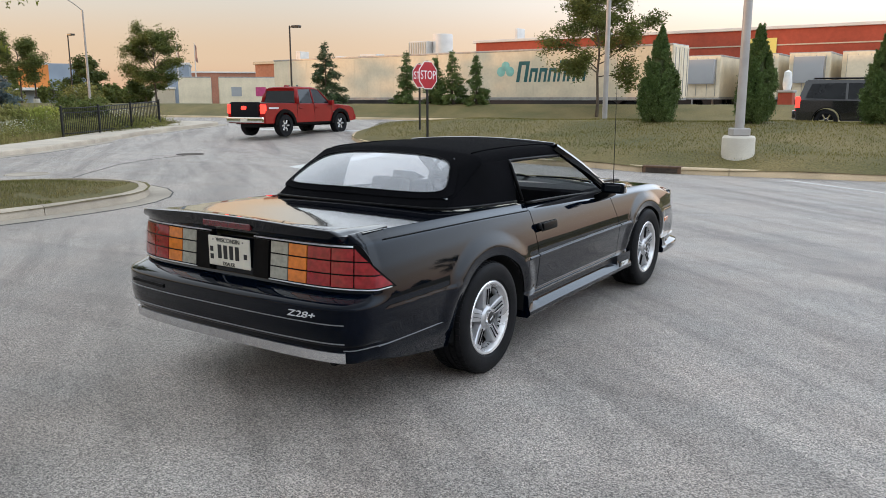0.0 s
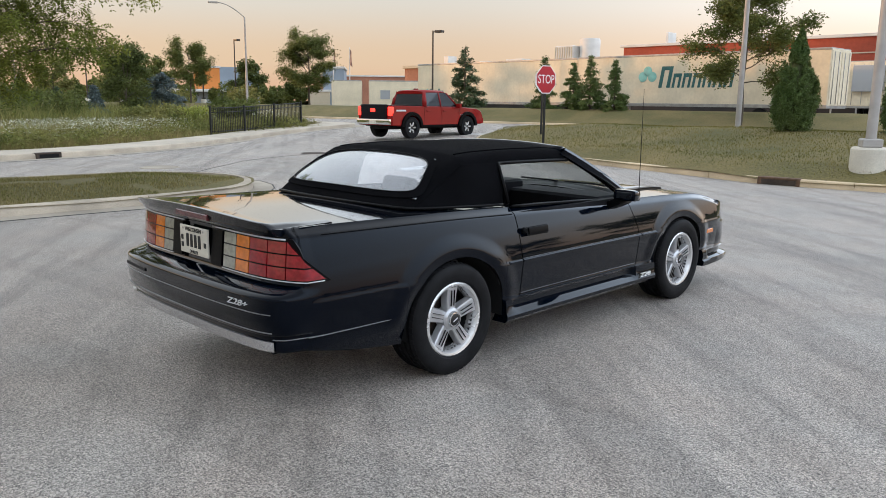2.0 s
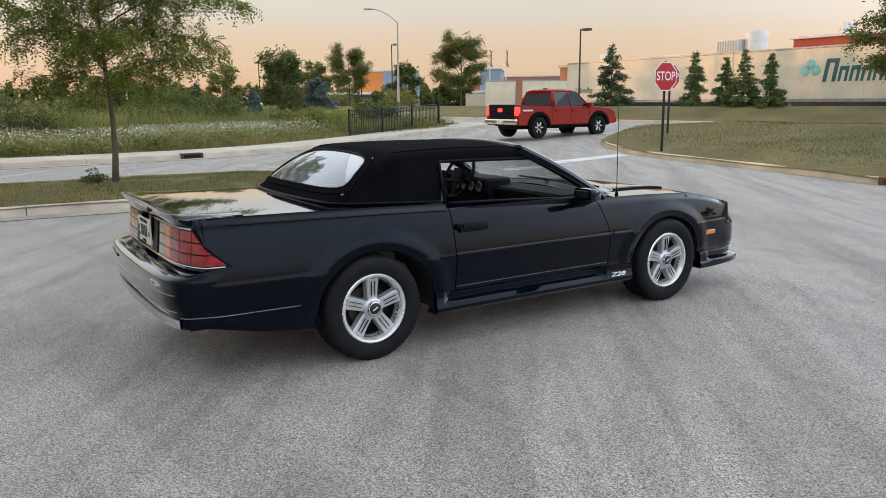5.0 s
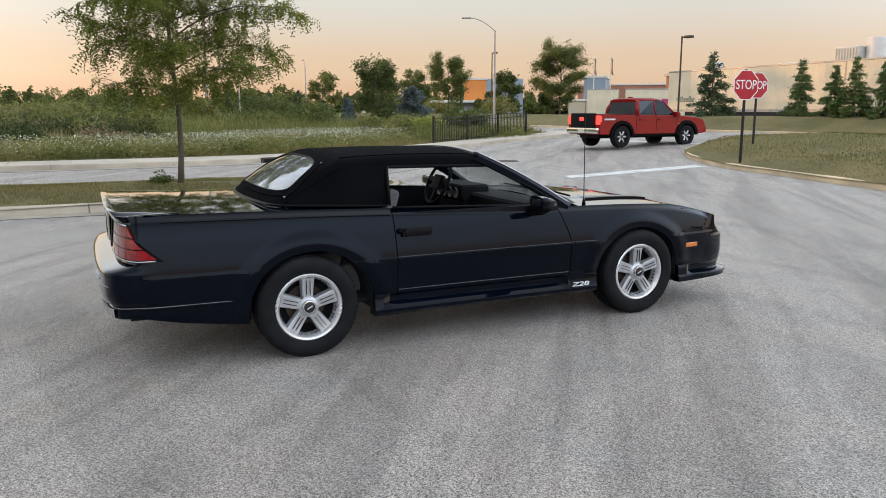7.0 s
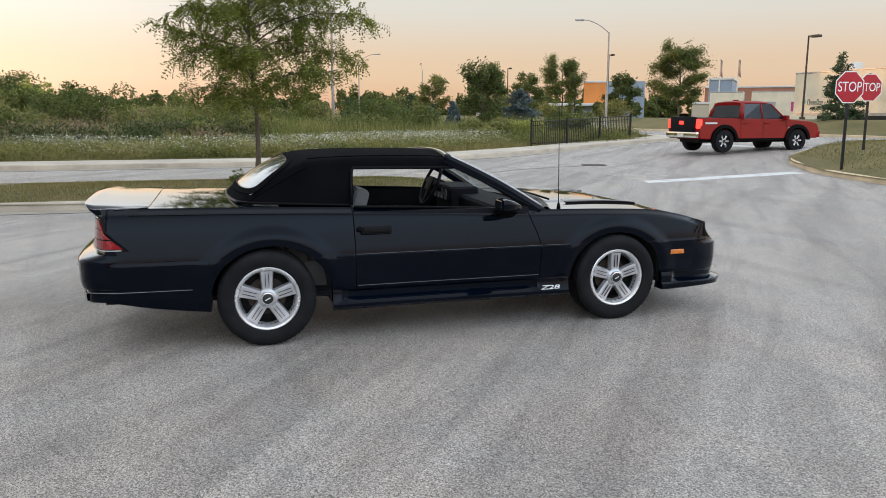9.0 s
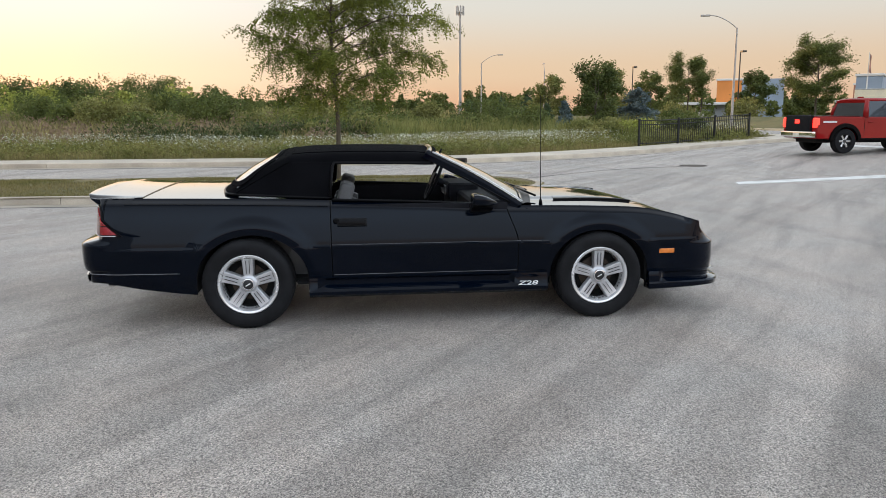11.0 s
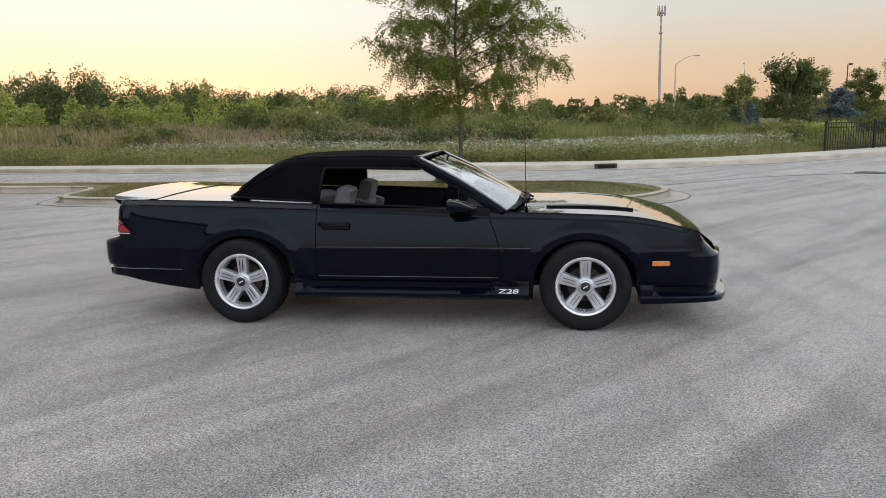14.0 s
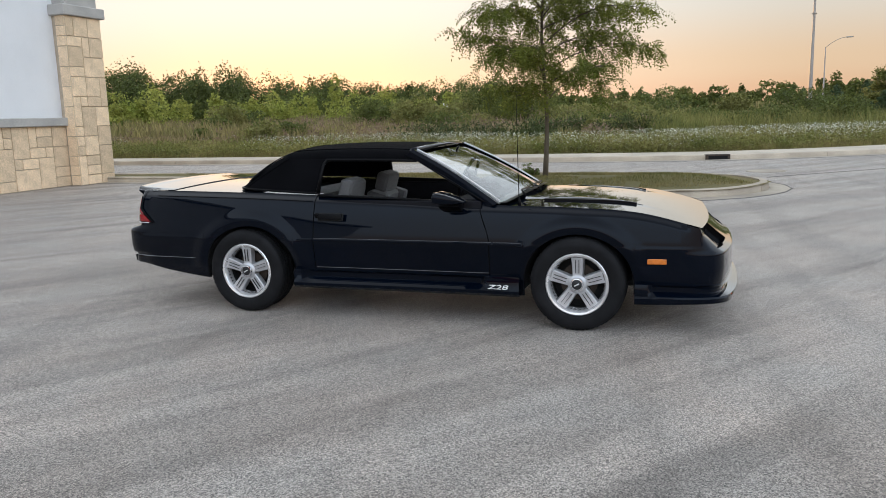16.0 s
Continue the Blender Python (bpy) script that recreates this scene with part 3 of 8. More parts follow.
def kerb(name, path, label, length=3.0, gaps=(), gutter=0.45, stone=None):
    """Kerb stones, each a piece of its own, with a gutter pan in front; the grass lies to the left of the path."""
    top = thing(name, label, "kerb", kind="structure")
    dist = [0.0]
    for a, b in zip(path, path[1:]):
        dist.append(dist[-1] + math.hypot(b[0] - a[0], b[1] - a[1]))

    def at(s):
        i = min(max(int(np.searchsorted(dist, s)) - 1, 0), len(path) - 2)
        t = (s - dist[i]) / (dist[i + 1] - dist[i])
        return (path[i][0] + (path[i + 1][0] - path[i][0]) * t, path[i][1] + (path[i + 1][1] - path[i][1]) * t)
    n = max(1, int(dist[-1] / length))
    for k in range(n):
        s0, s1 = dist[-1] * k / n + 0.006, dist[-1] * (k + 1) / n - 0.006
        mid = at((s0 + s1) / 2)
        if any(math.hypot(mid[0] - g[0], mid[1] - g[1]) < length / 2 for g in gaps):
            continue
        pts = [at(s0 + (s1 - s0) * j / 6) for j in range(7)]
        part("kerb_stone", strip(bmesh.new(), pts, KERB), stone or M_KERB, top)
    if gutter:
        part("gutter_pan", strip(bmesh.new(), path, [(-gutter, -0.02), (-gutter, 0.004), (0.01, 0.006), (0.01, -0.02)]), M_GUTTER, top)
        part("gutter_tar", strip(bmesh.new(), path, [(-gutter - 0.028, -0.01), (-gutter - 0.026, 0.005), (-gutter - 0.002, 0.006), (-gutter - 0.002, -0.01)]), M_TAR, top, "black tar line at the gutter edge")
    return top


def blades(name, spots, height, width, mat, parent=None, lean=0.35, seed=1, label=""):
    """Grass: one thin bent triangle pair for each spot (x, y, z, scale)."""
    rng = np.random.default_rng(seed)
    p = np.asarray(spots, np.float32)
    n = len(p)
    a = rng.uniform(0, 2 * np.pi, n)
    h = height * p[:, 3] * rng.uniform(0.6, 1.25, n)
    w = width * rng.uniform(0.7, 1.3, n)
    side = np.stack([np.cos(a), np.sin(a), np.zeros(n)], 1) * w[:, None] / 2
    b = rng.uniform(0, 2 * np.pi, n)
    bend = np.stack([np.cos(b), np.sin(b), np.zeros(n)], 1) * (h * lean * rng.uniform(0.2, 1.5, n))[:, None]
    base = p[:, :3]
    up = np.zeros((n, 3))
    up[:, 2] = h
    v = np.stack([base - side, base + side, base + up * 0.6 + bend * 0.4 + side * 0.7, base + up * 0.6 + bend * 0.4 - side * 0.7, base + up + bend], 1).reshape(-1, 3)
    i = np.arange(n)[:, None] * 5
    tri = np.concatenate([i + np.array([0, 1, 2]), i + np.array([0, 2, 3]), i + np.array([3, 2, 4])], 1).reshape(-1, 3)
    return part(name, fast_mesh(name, v, tri), mat, parent, label)


def scatter_in(poly, count, seed, z, keep=None):
    """Random places inside an outline, with a height function and a random scale."""
    rng = np.random.default_rng(seed)
    poly = np.asarray(poly, float)
    lo, hi = poly.min(0), poly.max(0)
    out = np.zeros((0, 2))
    a, b = poly, np.roll(poly, -1, 0)
    while len(out) < count:
        q = rng.uniform(lo, hi, (count * 2, 2))
        c = np.zeros(len(q), int)
        for p0, p1 in zip(a, b):
            c += ((p0[1] > q[:, 1]) != (p1[1] > q[:, 1])) & (q[:, 0] < (p1[0] - p0[0]) * (q[:, 1] - p0[1]) / (p1[1] - p0[1] + 1e-12) + p0[0])
        q = q[c % 2 == 1]
        if keep is not None:
            q = q[[keep(x, y) for x, y in q]]
        out = np.concatenate([out, q])
    out = out[:count]
    zz = np.array([z(x, y) for x, y in out])
    return np.column_stack([out, zz, rng.uniform(0.6, 1.3, count)])


# far ground to the horizon
bm = bmesh.new()
lathe(bm, [(0.001, -0.6), (60, -0.6), (200, -0.6), (600, -0.6), (2600, -0.6)], n=64)
tagged(part("ground", bm, M_MEADOW_GROUND), "open grassy land reaching to the horizon", "ground", kind="structure")

# paved lot and roads
xs, ys = np.linspace(-150, 90, 81), np.linspace(-90, 66, 79)
rows = [[(x, y, land(x, y)) for x in xs] for y in ys]
tagged(part("pavement", sheet(bmesh.new(), rows), M_PAVE), "pale worn asphalt lot with dark tyre sweeps", "pavement", kind="structure")

# island with the young tree, between lot and road
ISLAND = smooth_path([(-12.9, -8.2), (-12.8, -5.2), (-12.2, -4.4), (-10.9, -4.15), (-10.25, -3.4), (-10.1, 0), (-9.98, 4), (-9.95, 5.7), (-10.2, 6.9), (-10.9, 7.7), (-11.9, 8.1), (-13.0, 7.85), (-13.8, 7.0), (-14.1, 5.5), (-14.15, 0), (-14.15, -20), (-14.15, -60)], 0.4)
kerb("kerb_island", ISLAND, "pale concrete kerb round the grass island", gutter=0.33, stone=M_KERB_GREY)
island_line = np.array(ISLAND)


def island_height(x, y):
    return 0.118 + 0.09 * step(0.2, 1.8, edge_distance(x, y, island_line)) + 0.02 * math.sin(x * 2.1) * math.sin(y * 1.7)


ISLAND_AREA = ISLAND + [(-13.2, -60), (-13.2, -8.2)]
tagged(part("island_lawn", filled(ISLAND_AREA, 0.9, island_height), M_GRASS_GROUND), "dry patchy lawn on the kerbed island", "lawn", kind="structure")

# verge with the stop signs
VERGE_FRONT = smooth_path([(44, 24.4), (10, 18.4), (-0.96, 16.35), (-2.55, 16.05), (-3.9, 15.8), (-5.4, 15.7), (-7.2, 16.25), (-10.3, 17.1), (-13.0, 17.85), (-15.2, 18.95), (-17.0, 20.1), (-18.5, 21.6), (-19.3, 23.2), (-19.2, 25.0), (-17.6, 26.6), (-14, 27.6), (0, 29.8), (44, 36.7)], 0.6)
VERGE = VERGE_FRONT[::-1]
verge_line = np.array(VERGE)
kerb("kerb_verge", VERGE, "warm pale concrete kerb along the grass verge", gutter=0)


def verge_height(x, y):
    d = edge_distance(x, y, verge_line)
    return land(x, y) + 0.115 + 0.26 * step(0.0, 0.9, d) + 0.38 * step(0.2, 6.5, d) + 0.03 * math.sin(x * 1.3 + 1) * math.sin(y * 1.1)


tagged(part("verge_lawn", filled(VERGE, 1.1, verge_height), M_GRASS_GROUND), "mown dry lawn rising behind the kerb", "lawn", kind="structure")

# storm inlet in the verge kerb
inlet = thing("storm_inlet", "rusty cast iron storm inlet set in the kerb", "drain", pose(-5.0, 15.69, 0, 0, 0, 4), kind="structure")
part("inlet_hood", boxed((-0.36, -0.012, 0.105), (0.36, 0.20, 0.150), 0.012), M_RUST, inlet)
# kerb stays whole; a dark block stands in for the shaded opening
part("inlet_throat", boxed((-0.33, -0.006, 0.005), (0.33, 0.12, 0.108), 0.004), M_IRON, inlet)
for sx in (-1, 1):
    part("inlet_cheek", boxed((sx * 0.36 - 0.04, -0.010, -0.05), (sx * 0.36 + 0.04, 0.19, 0.148), 0.01), M_RUST, inlet)

# western kerb, sidewalk and meadow
WEST = smooth_path([(-19.65, -80), (-19.65, -40), (-19.65, -10), (-19.65, 0), (-19.75, 4.0), (-20.2, 7.6), (-21.3, 10.3), (-22.8, 12.7), (-24.6, 15.0), (-26.3, 17.2), (-27.5, 19.3), (-28.2, 21.4), (-28.5, 23.2), (-29.2, 24.5), (-30.6, 25.2), (-33.0, 24.9), (-38.5, 24.0), (-60, 20.6), (-150, 6.5)], 0.6)
kerb("kerb_west", WEST, "worn concrete kerb along the far side of the road", gutter=0.4, stone=M_KERB_GREY)
west_line = np.array(WEST)
inlet2 = thing("storm_inlet", "dark cast iron storm inlet in the road kerb", "drain", pose(-20.13, 7.35, 0, 0, 0, 104), kind="structure")
part("inlet_hood", boxed((-0.30, -0.012, 0.105), (0.30, 0.22, 0.150), 0.012), M_IRON, inlet2)
# near-black block gives the opening's shade, the kerb is not cut
part("inlet_throat", boxed((-0.27, -0.006, 0.006), (0.27, 0.12, 0.108), 0.004), M_DARK, inlet2)
for sx in (-1, 1):
    part("inlet_cheek", boxed((sx * 0.30 - 0.04, -0.010, -0.05), (sx * 0.30 + 0.04, 0.20, 0.148), 0.01), M_IRON, inlet2)


def offset(path, o):
    out = []
    for i, (x, y) in enumerate(path):
        x0, y0 = path[max(i - 1, 0)]
        x1, y1 = path[min(i + 1, len(path) - 1)]
        d = math.hypot(x1 - x0, y1 - y0) or 1
        out.append((x - (y1 - y0) / d * o, y + (x1 - x0) / d * o))
    return out


def slabs(path, lo, hi, length, first, last):
    """Sidewalk slabs, each a piece; the far stretches stay one run."""
    top = thing("sidewalk", "pale concrete sidewalk slabs beside the road", "sidewalk", kind="structure")
    dist = np.concatenate([[0], np.cumsum([math.hypot(b[0] - a[0], b[1] - a[1]) for a, b in zip(path, path[1:])])])
    px, py = np.array([p[0] for p in path]), np.array([p[1] for p in path])

    def at(s):
        return float(np.interp(s, dist, px)), float(np.interp(s, dist, py))
    section = [(lo, -0.05), (lo, 0.132), (hi, 0.150), (hi, -0.05)]
    s = first
    while s < last:
        part("slab", strip(bmesh.new(), [at(s + 0.008 + (length - 0.016) * j / 3) for j in range(4)], section), M_WALK, top)
        s += length
    for a, b in ((0.0, first - 0.01), (s + 0.01, dist[-1])):
        if b > a + 1:
            part("walk_run", strip(bmesh.new(), [at(v) for v in np.arange(a, b, 1.0)], section), M_WALK, top)
    return top


slabs(WEST, 0.172, 1.62, 1.5, 58.0, 128.0)


def meadow_height(x, y):
    d = edge_distance(x, y, west_line)
    return land(x, y) + 0.12 + 1.3 * step(4, 85, d) + 0.05 * math.sin(x * 0.35) * math.sin(y * 0.3) * step(2, 8, d)


MEADOW = offset(WEST, 1.64)[::3] + [(-330, -10), (-330, -330), (-21.3, -330)]
tagged(part("meadow_ground", filled(MEADOW, 7.0, meadow_height), M_MEADOW_GROUND), "overgrown green and straw meadow", "meadow", kind="structure")

# bank beyond the cross road
FAR = [(x, far_kerb(x)) for x in np.arange(-150, 45, 1.0)]
kerb("kerb_far", FAR, "pale kerb along the far side of the cross road", length=4.0, gutter=0)
BANK = [(x, far_kerb(x) + 0.15) for x in np.arange(-150, 45, 2.0)] + [(44, 51.2)] + [(x, far_kerb(x) + 5.9) for x in np.arange(42, -47, -2.0)] + [(-48, 96), (-150, 100)]
tagged(part("bank_lawn", filled(BANK, 1.6, lambda x, y: land(x, y) + 0.11), M_GRASS_GROUND), "mown grass bank in front of the trailer yard", "lawn", kind="structure")

# lines and covers on the road
def painted(name, quad, label, category):
    bm = bmesh.new()
    prism(bm, quad, 0.0, 0.005)
    for v in bm.verts:
        v.co.z += land(v.co.x, v.co.y)
    return tagged(part(name, bm, M_WHITE_LINE), label, category, kind="structure")


painted("stop_line", [(-12.05, 12.35), (-12.6, 12.55), (-14.15, 17.9), (-13.55, 17.75)], "worn white stop line across the lot exit", "road marking")
painted("stop_line", [(-25.3, 22.6), (-25.5, 23.2), (-20.3, 24.2), (-20.1, 23.6)], "worn white stop line before the cross road", "road marking")
for k in range(4):
    painted("bay_line", [(-2.6 + 1.9 * k, 15.6 + 0.33 * k), (-2.48 + 1.9 * k, 15.6 + 0.33 * k), (1.9 + 1.9 * k, 12.4), (1.78 + 1.9 * k, 12.4)], "faded white bay line on the asphalt", "road marking")
for cx, cy, r, metal in ((-17.8, 13.9, 0.36, M_IRON), (-15.9, 8.3, 0.40, M_GUTTER)):
    cover = tagged(part("manhole_cover", lathe(bmesh.new(), [(0.0, 0.012), (r * 0.92, 0.012), (r * 0.93, 0.004), (r * 0.97, 0.004), (r, 0.014), (r * 1.08, 0.006), (r * 1.08, -0.03)], n=28), metal), "round manhole cover set in the road", "manhole cover")
    cover.location = (cx, cy, land(cx, cy))

# tar lines: the gutter's edge at the island nose and a seam across the road
def tar_line(pts, width, label):
    bm = strip(bmesh.new(), pts, [(-width / 2, 0.0), (-width / 2, 0.006), (width / 2, 0.006), (width / 2, 0.0)])
    return tagged(part("tar_seam", bm, M_TAR), label, "road seam", kind="structure")


tar_line([(-14.2 + dx, 8.2 + dy) for dx, dy in ((0, 0), (-0.7, 0.75), (-1.5, 1.7), (-2.2, 2.5), (-2.7, 3.4), (-3.1, 4.4), (-3.6, 6.0))], 0.02, "thin black tar seam across the road")

# stone and stucco building behind the lot
BY, BX = -7.82, -13.2
house = thing("store_building", "white stucco store wall on a limestone base", "building", kind="")
part("stucco_wall", boxed((-13.0, -32.0, 0.0), (26.0, BY - 0.10, 9.0), 0.01), M_STUCCO, house)
part("base_backing", boxed((-12.1, BY - 0.12, 0.0), (26.0, BY - 0.045, 1.46), 0.0), M_MORTAR, house)
part("corner_backing", boxed((BX + 0.045, -8.9, 0.0), (-12.05, -7.545, 4.05), 0.0), M_MORTAR, house)
for lo_x, hi_x in zip(np.arange(-12.1, 26, 2.4), np.arange(-12.1, 26, 2.4) + 2.394):
    part("ledge", boxed((lo_x, BY - 0.12, 1.455), (min(hi_x, 26), BY + 0.075, 1.655), 0.015), M_LEDGE, house)
part("corner_cap", boxed((BX - 0.10, -9.0, 4.05), (-11.95, -7.44, 4.30), 0.02), M_LEDGE, house)
part("corner_neck", boxed((BX + 0.05, -8.9, 4.30), (-12.1, -7.55, 9.0), 0.01), M_LEDGE, house)
part("roof", boxed((-13.4, -32.4, 9.0), (26.4, BY + 0.2, 9.35), 0.03), M_LEDGE, house)


def stones(lo, hi, z0, z1, place, seed, cap=300):
    """Random ashlar: courses of split stones between lo and hi."""
    rng = random.Random(seed)
    unit = 0.235
    nx, nz = max(1, round((hi - lo) / unit)), max(1, round((z1 - z0) / unit))
    ux, uz = (hi - lo) / nx, (z1 - z0) / nz
    used = [[False] * nz for _ in range(nx)]
    meshes = {}
    for j in range(nz):
        for i in range(nx):
            if used[i][j]:
                continue
            w = rng.choice((1, 1, 2, 2, 2, 3))
            h = rng.choice((1, 1, 1, 2, 2, 3))
            while w > 1 and (i + w > nx or any(used[i + a][j] for a in range(w))):
                w -= 1
            while h > 1 and (j + h > nz or any(used[i + a][j + b] for a in range(w) for b in range(h))):
                h -= 1
            for a in range(w):
                for b in range(h):
                    used[i + a][j + b] = True
            key = (w, h, rng.randrange(3))
            if key not in meshes:
                sw, sh = w * ux - 0.009, h * uz - 0.009
                bm = bmesh.new()
                rough = random.Random(key[0] * 100 + key[1] * 10 + key[2])
                d0 = 0.004 + rough.uniform(0.0, 0.008)
                cu, cv = 0.006 / sw, 0.006 / sh
                q = [[(sw * u, -0.05 if u in (0, 1) or v in (0, 1) else d0 + rough.uniform(-0.001, 0.001), sh * v) for u in (0, cu, 1 - cu, 1)]
                     for v in (0, cv, 1 - cv, 1)]
                sheet(bm, q)
                me = to_mesh("stone", bm, M_STONE, 4)
                for face in me.polygons:
                    face.use_smooth = False
                meshes[key] = me
            ob = new("stone", meshes[key])
            ob.parent = house
            ob.matrix_basis = place(lo + i * ux + 0.007, z0 + j * uz + 0.007)


stones(-12.05, -3.0, 0.0, 1.455, lambda u, z: pose(u, BY - 0.03, z), 5)
stones(BX, -12.05, 0.0, 4.05, lambda u, z: pose(u, -7.53, z), 6)
stones(-8.85, -7.53, 0.0, 4.05, lambda u, z: pose(BX + 0.03, u, z, 0, 0, 90), 7)
stones(7.54, 7.82, 0.0, 4.05, lambda u, z: pose(-12.04, -u, z, 0, 0, -90), 8)

# grass on the near lawns
def patchy(x, y):
    return noise.noise(Vector((x * 0.45, y * 0.45, 0.0))) + 0.35 * noise.noise(Vector((x * 2.0, y * 2.0, 3.0))) > -0.28


tagged(blades("island_grass", scatter_in([(-14.0, -6), (-13.0, -4.2), (-10.3, -3.3), (-10.1, 5.9), (-11.6, 7.8), (-13.8, 6.7)], 44000, 11, island_height, patchy), 0.038, 0.008, M_ISLAND_GRASS, seed=3), "short dry grass on the island", "grass", kind="stuff")
tagged(blades("verge_grass", scatter_in([(-18.7, 23.5), (-17.0, 20.4), (-12.9, 18.25), (-7.3, 16.4), (-4, 16.1), (6, 17.9), (6, 28), (-14, 26.8)], 62000, 12, verge_height), 0.042, 0.011, M_GRASS, seed=4), "short mown grass on the verge", "grass", kind="stuff")

# ---- the black convertible ----
CAR = thing("convertible_car", "glossy black convertible with raised black soft top on asphalt", "car", pose(-2.79, 4.8025, 0.022))
REAR_AXLE, FRONT_AXLE, HUB_Z = -1.2825, 1.2825, 0.300

# plan of the body at its widest: rear middle, round the corner, along the side, to the nose
PLAN = [(0, -2.480), (0.3, -2.477), (0.55, -2.465), (0.71, -2.445), (0.80, -2.410), (0.845, -2.352), (0.865, -2.25), (0.876, -2.10), (0.888, -1.75), (0.897, -1.3), (0.893, -0.85),
        (0.884, -0.4), (0.880, 0.1), (0.880, 0.6), (0.885, 1.0), (0.892, 1.3), (0.884, 1.65), (0.868, 1.93), (0.845, 2.08), (0.80, 2.175), (0.70, 2.230), (0.45, 2.272), (0.2, 2.288), (0, 2.292)]
plan = [Vector((x, y, 0)) for x, y in smooth_path(PLAN, 0.014)]
# finer steps where the wheel arches begin and end
ARCHES = ((REAR_AXLE + 0.035, 0.395, 0.335), (FRONT_AXLE, 0.376, 0.325))
extra = [c + s * r + o for c, r, _ in ARCHES for s in (-1, 1) for o in (-0.004, 0.004)] + [-0.692, -0.684, 0.640, 0.648]
side_pts = [(p.y, p.x) for p in plan if p.x > 0.83 and -2.29 < p.y < 2.0]
side_x = smooth_curve(side_pts)
plan = [p for p in plan if not any(abs(p.y - e) < 0.007 and p.x > 0.83 for e in extra)] + [Vector((side_x(e), e, 0)) for e in extra]


def along(p):
    """Order along the outline from rear middle to nose middle."""
    if p.y < -2.0:
        return -100 + p.x - (0 if p.x < 0.8 else 0) + (p.y + 2.5 if p.x > 0.8 else 0)
    if p.y > 1.95:
        return 100 - p.x + (p.y - 1.95) * 0.0
    return p.y


mid = sorted([p for p in plan if -2.0 <= p.y <= 1.95], key=lambda p: p.y)
rear = [p for p in plan if p.y < -2.0]
front = [p for p in plan if p.y > 1.95]
rear.sort(key=lambda p: math.atan2(p.x, -(p.y + 1.9)))
front.sort(key=lambda p: -math.atan2(p.x, p.y - 1.6))
plan = rear + mid + front
plan[0].x = plan[-1].x = 0.0

belt = smooth_curve([(-2.5, 0.914), (-2.2, 0.910), (-1.4, 0.899), (-0.68, 0.878), (0.0, 0.853), (0.57, 0.825), (0.75, 0.822), (1.09, 0.817), (1.5, 0.803), (1.668, 0.787), (1.85, 0.751), (1.985, 0.713), (2.1, 0.678), (2.2, 0.646), (2.4, 0.60)])
low = smooth_curve([(-2.5, 0.325), (-2.33, 0.325), (-2.0, 0.27), (-1.66, 0.225), (-1.5, 0.215), (-0.8, 0.20), (0.9, 0.192), (1.5, 0.185), (1.66, 0.185), (2.2, 0.215), (2.4, 0.225)])


def bottom(p):
    z = low(p.y)
    if p.x > 0.8:
        for c, r, h in ARCHES:
            if abs(p.y - c) < r:
                z = max(z, 0.318 + h * math.sqrt(max(0.0, 1 - ((p.y - c) / r) ** 2)))
    return z


rear_off = smooth_curve([(0.30, -0.05), (0.345, -0.03), (0.402, -0.035), (0.415, -0.008), (0.50, 0.004), (0.585, 0.004), (0.61, -0.006), (0.63, -0.02), (0.70, -0.022), (0.95, -0.045)])
rear_in = smooth_curve([(0.30, 0.0), (0.60, 0.0), (0.608, 0.06), (0.626, 0.45), (0.642, 0.94), (0.66, 1.0), (0.95, 1.0)])
side_off = smooth_curve([(0.18, -0.070), (0.30, -0.032), (0.335, -0.022), (0.45, -0.008), (0.555, 0.002), (0.572, -0.0032), (0.59, -0.0056), (0.61, -0.0090), (0.64, -0.0150), (0.70, -0.0290), (0.76, -0.0460), (0.82, -0.0675), (0.90, -0.103), (0.95, -0.129)])
nose_off = smooth_curve([(0.18, -0.02), (0.26, -0.03), (0.31, -0.012), (0.42, 0.0), (0.515, -0.004), (0.545, -0.012), (0.72, -0.03)])


def hood_crown(u, y):
    a = abs(u)
    base = 0.024 * (1 - a**2.2) * step(2.15, 1.2, y)
    ridge = 0.014 * step(0.66, 0.55, a) * step(1.9, 1.1, y)
    return base + ridge


def hood_front(x):
    return 2.075 + 0.045 * (1 - (x / 0.84) ** 2)


def lamp_line(x):
    return -2.375 + 0.105 * (abs(x) / 0.86) ** 6


def side_shear(y, z):
    """The door's front edge and the flank lines lean forward towards the sill."""
    lean = 0.085 * step(0.86, 0.55, z) - 0.06
    return lean * math.exp(-((y - 0.64) / 0.22) ** 2) + 0.012 * (0.6 - z) * math.exp(-((y + 0.69) / 0.2) ** 2)


def normal_at(i):
    a, b = plan[max(i - 1, 0)], plan[min(i + 1, len(plan) - 1)]
    d = (b - a).normalized()
    n = Vector((d.y, -d.x, 0))
    return n if n.x >= -1e-6 else n


LEVELS = [float(v) for v in np.concatenate([[0.0, 0.015], np.linspace(0.03, 0.93, 56), [0.945, 0.96, 0.975, 0.988, 1.0]])]


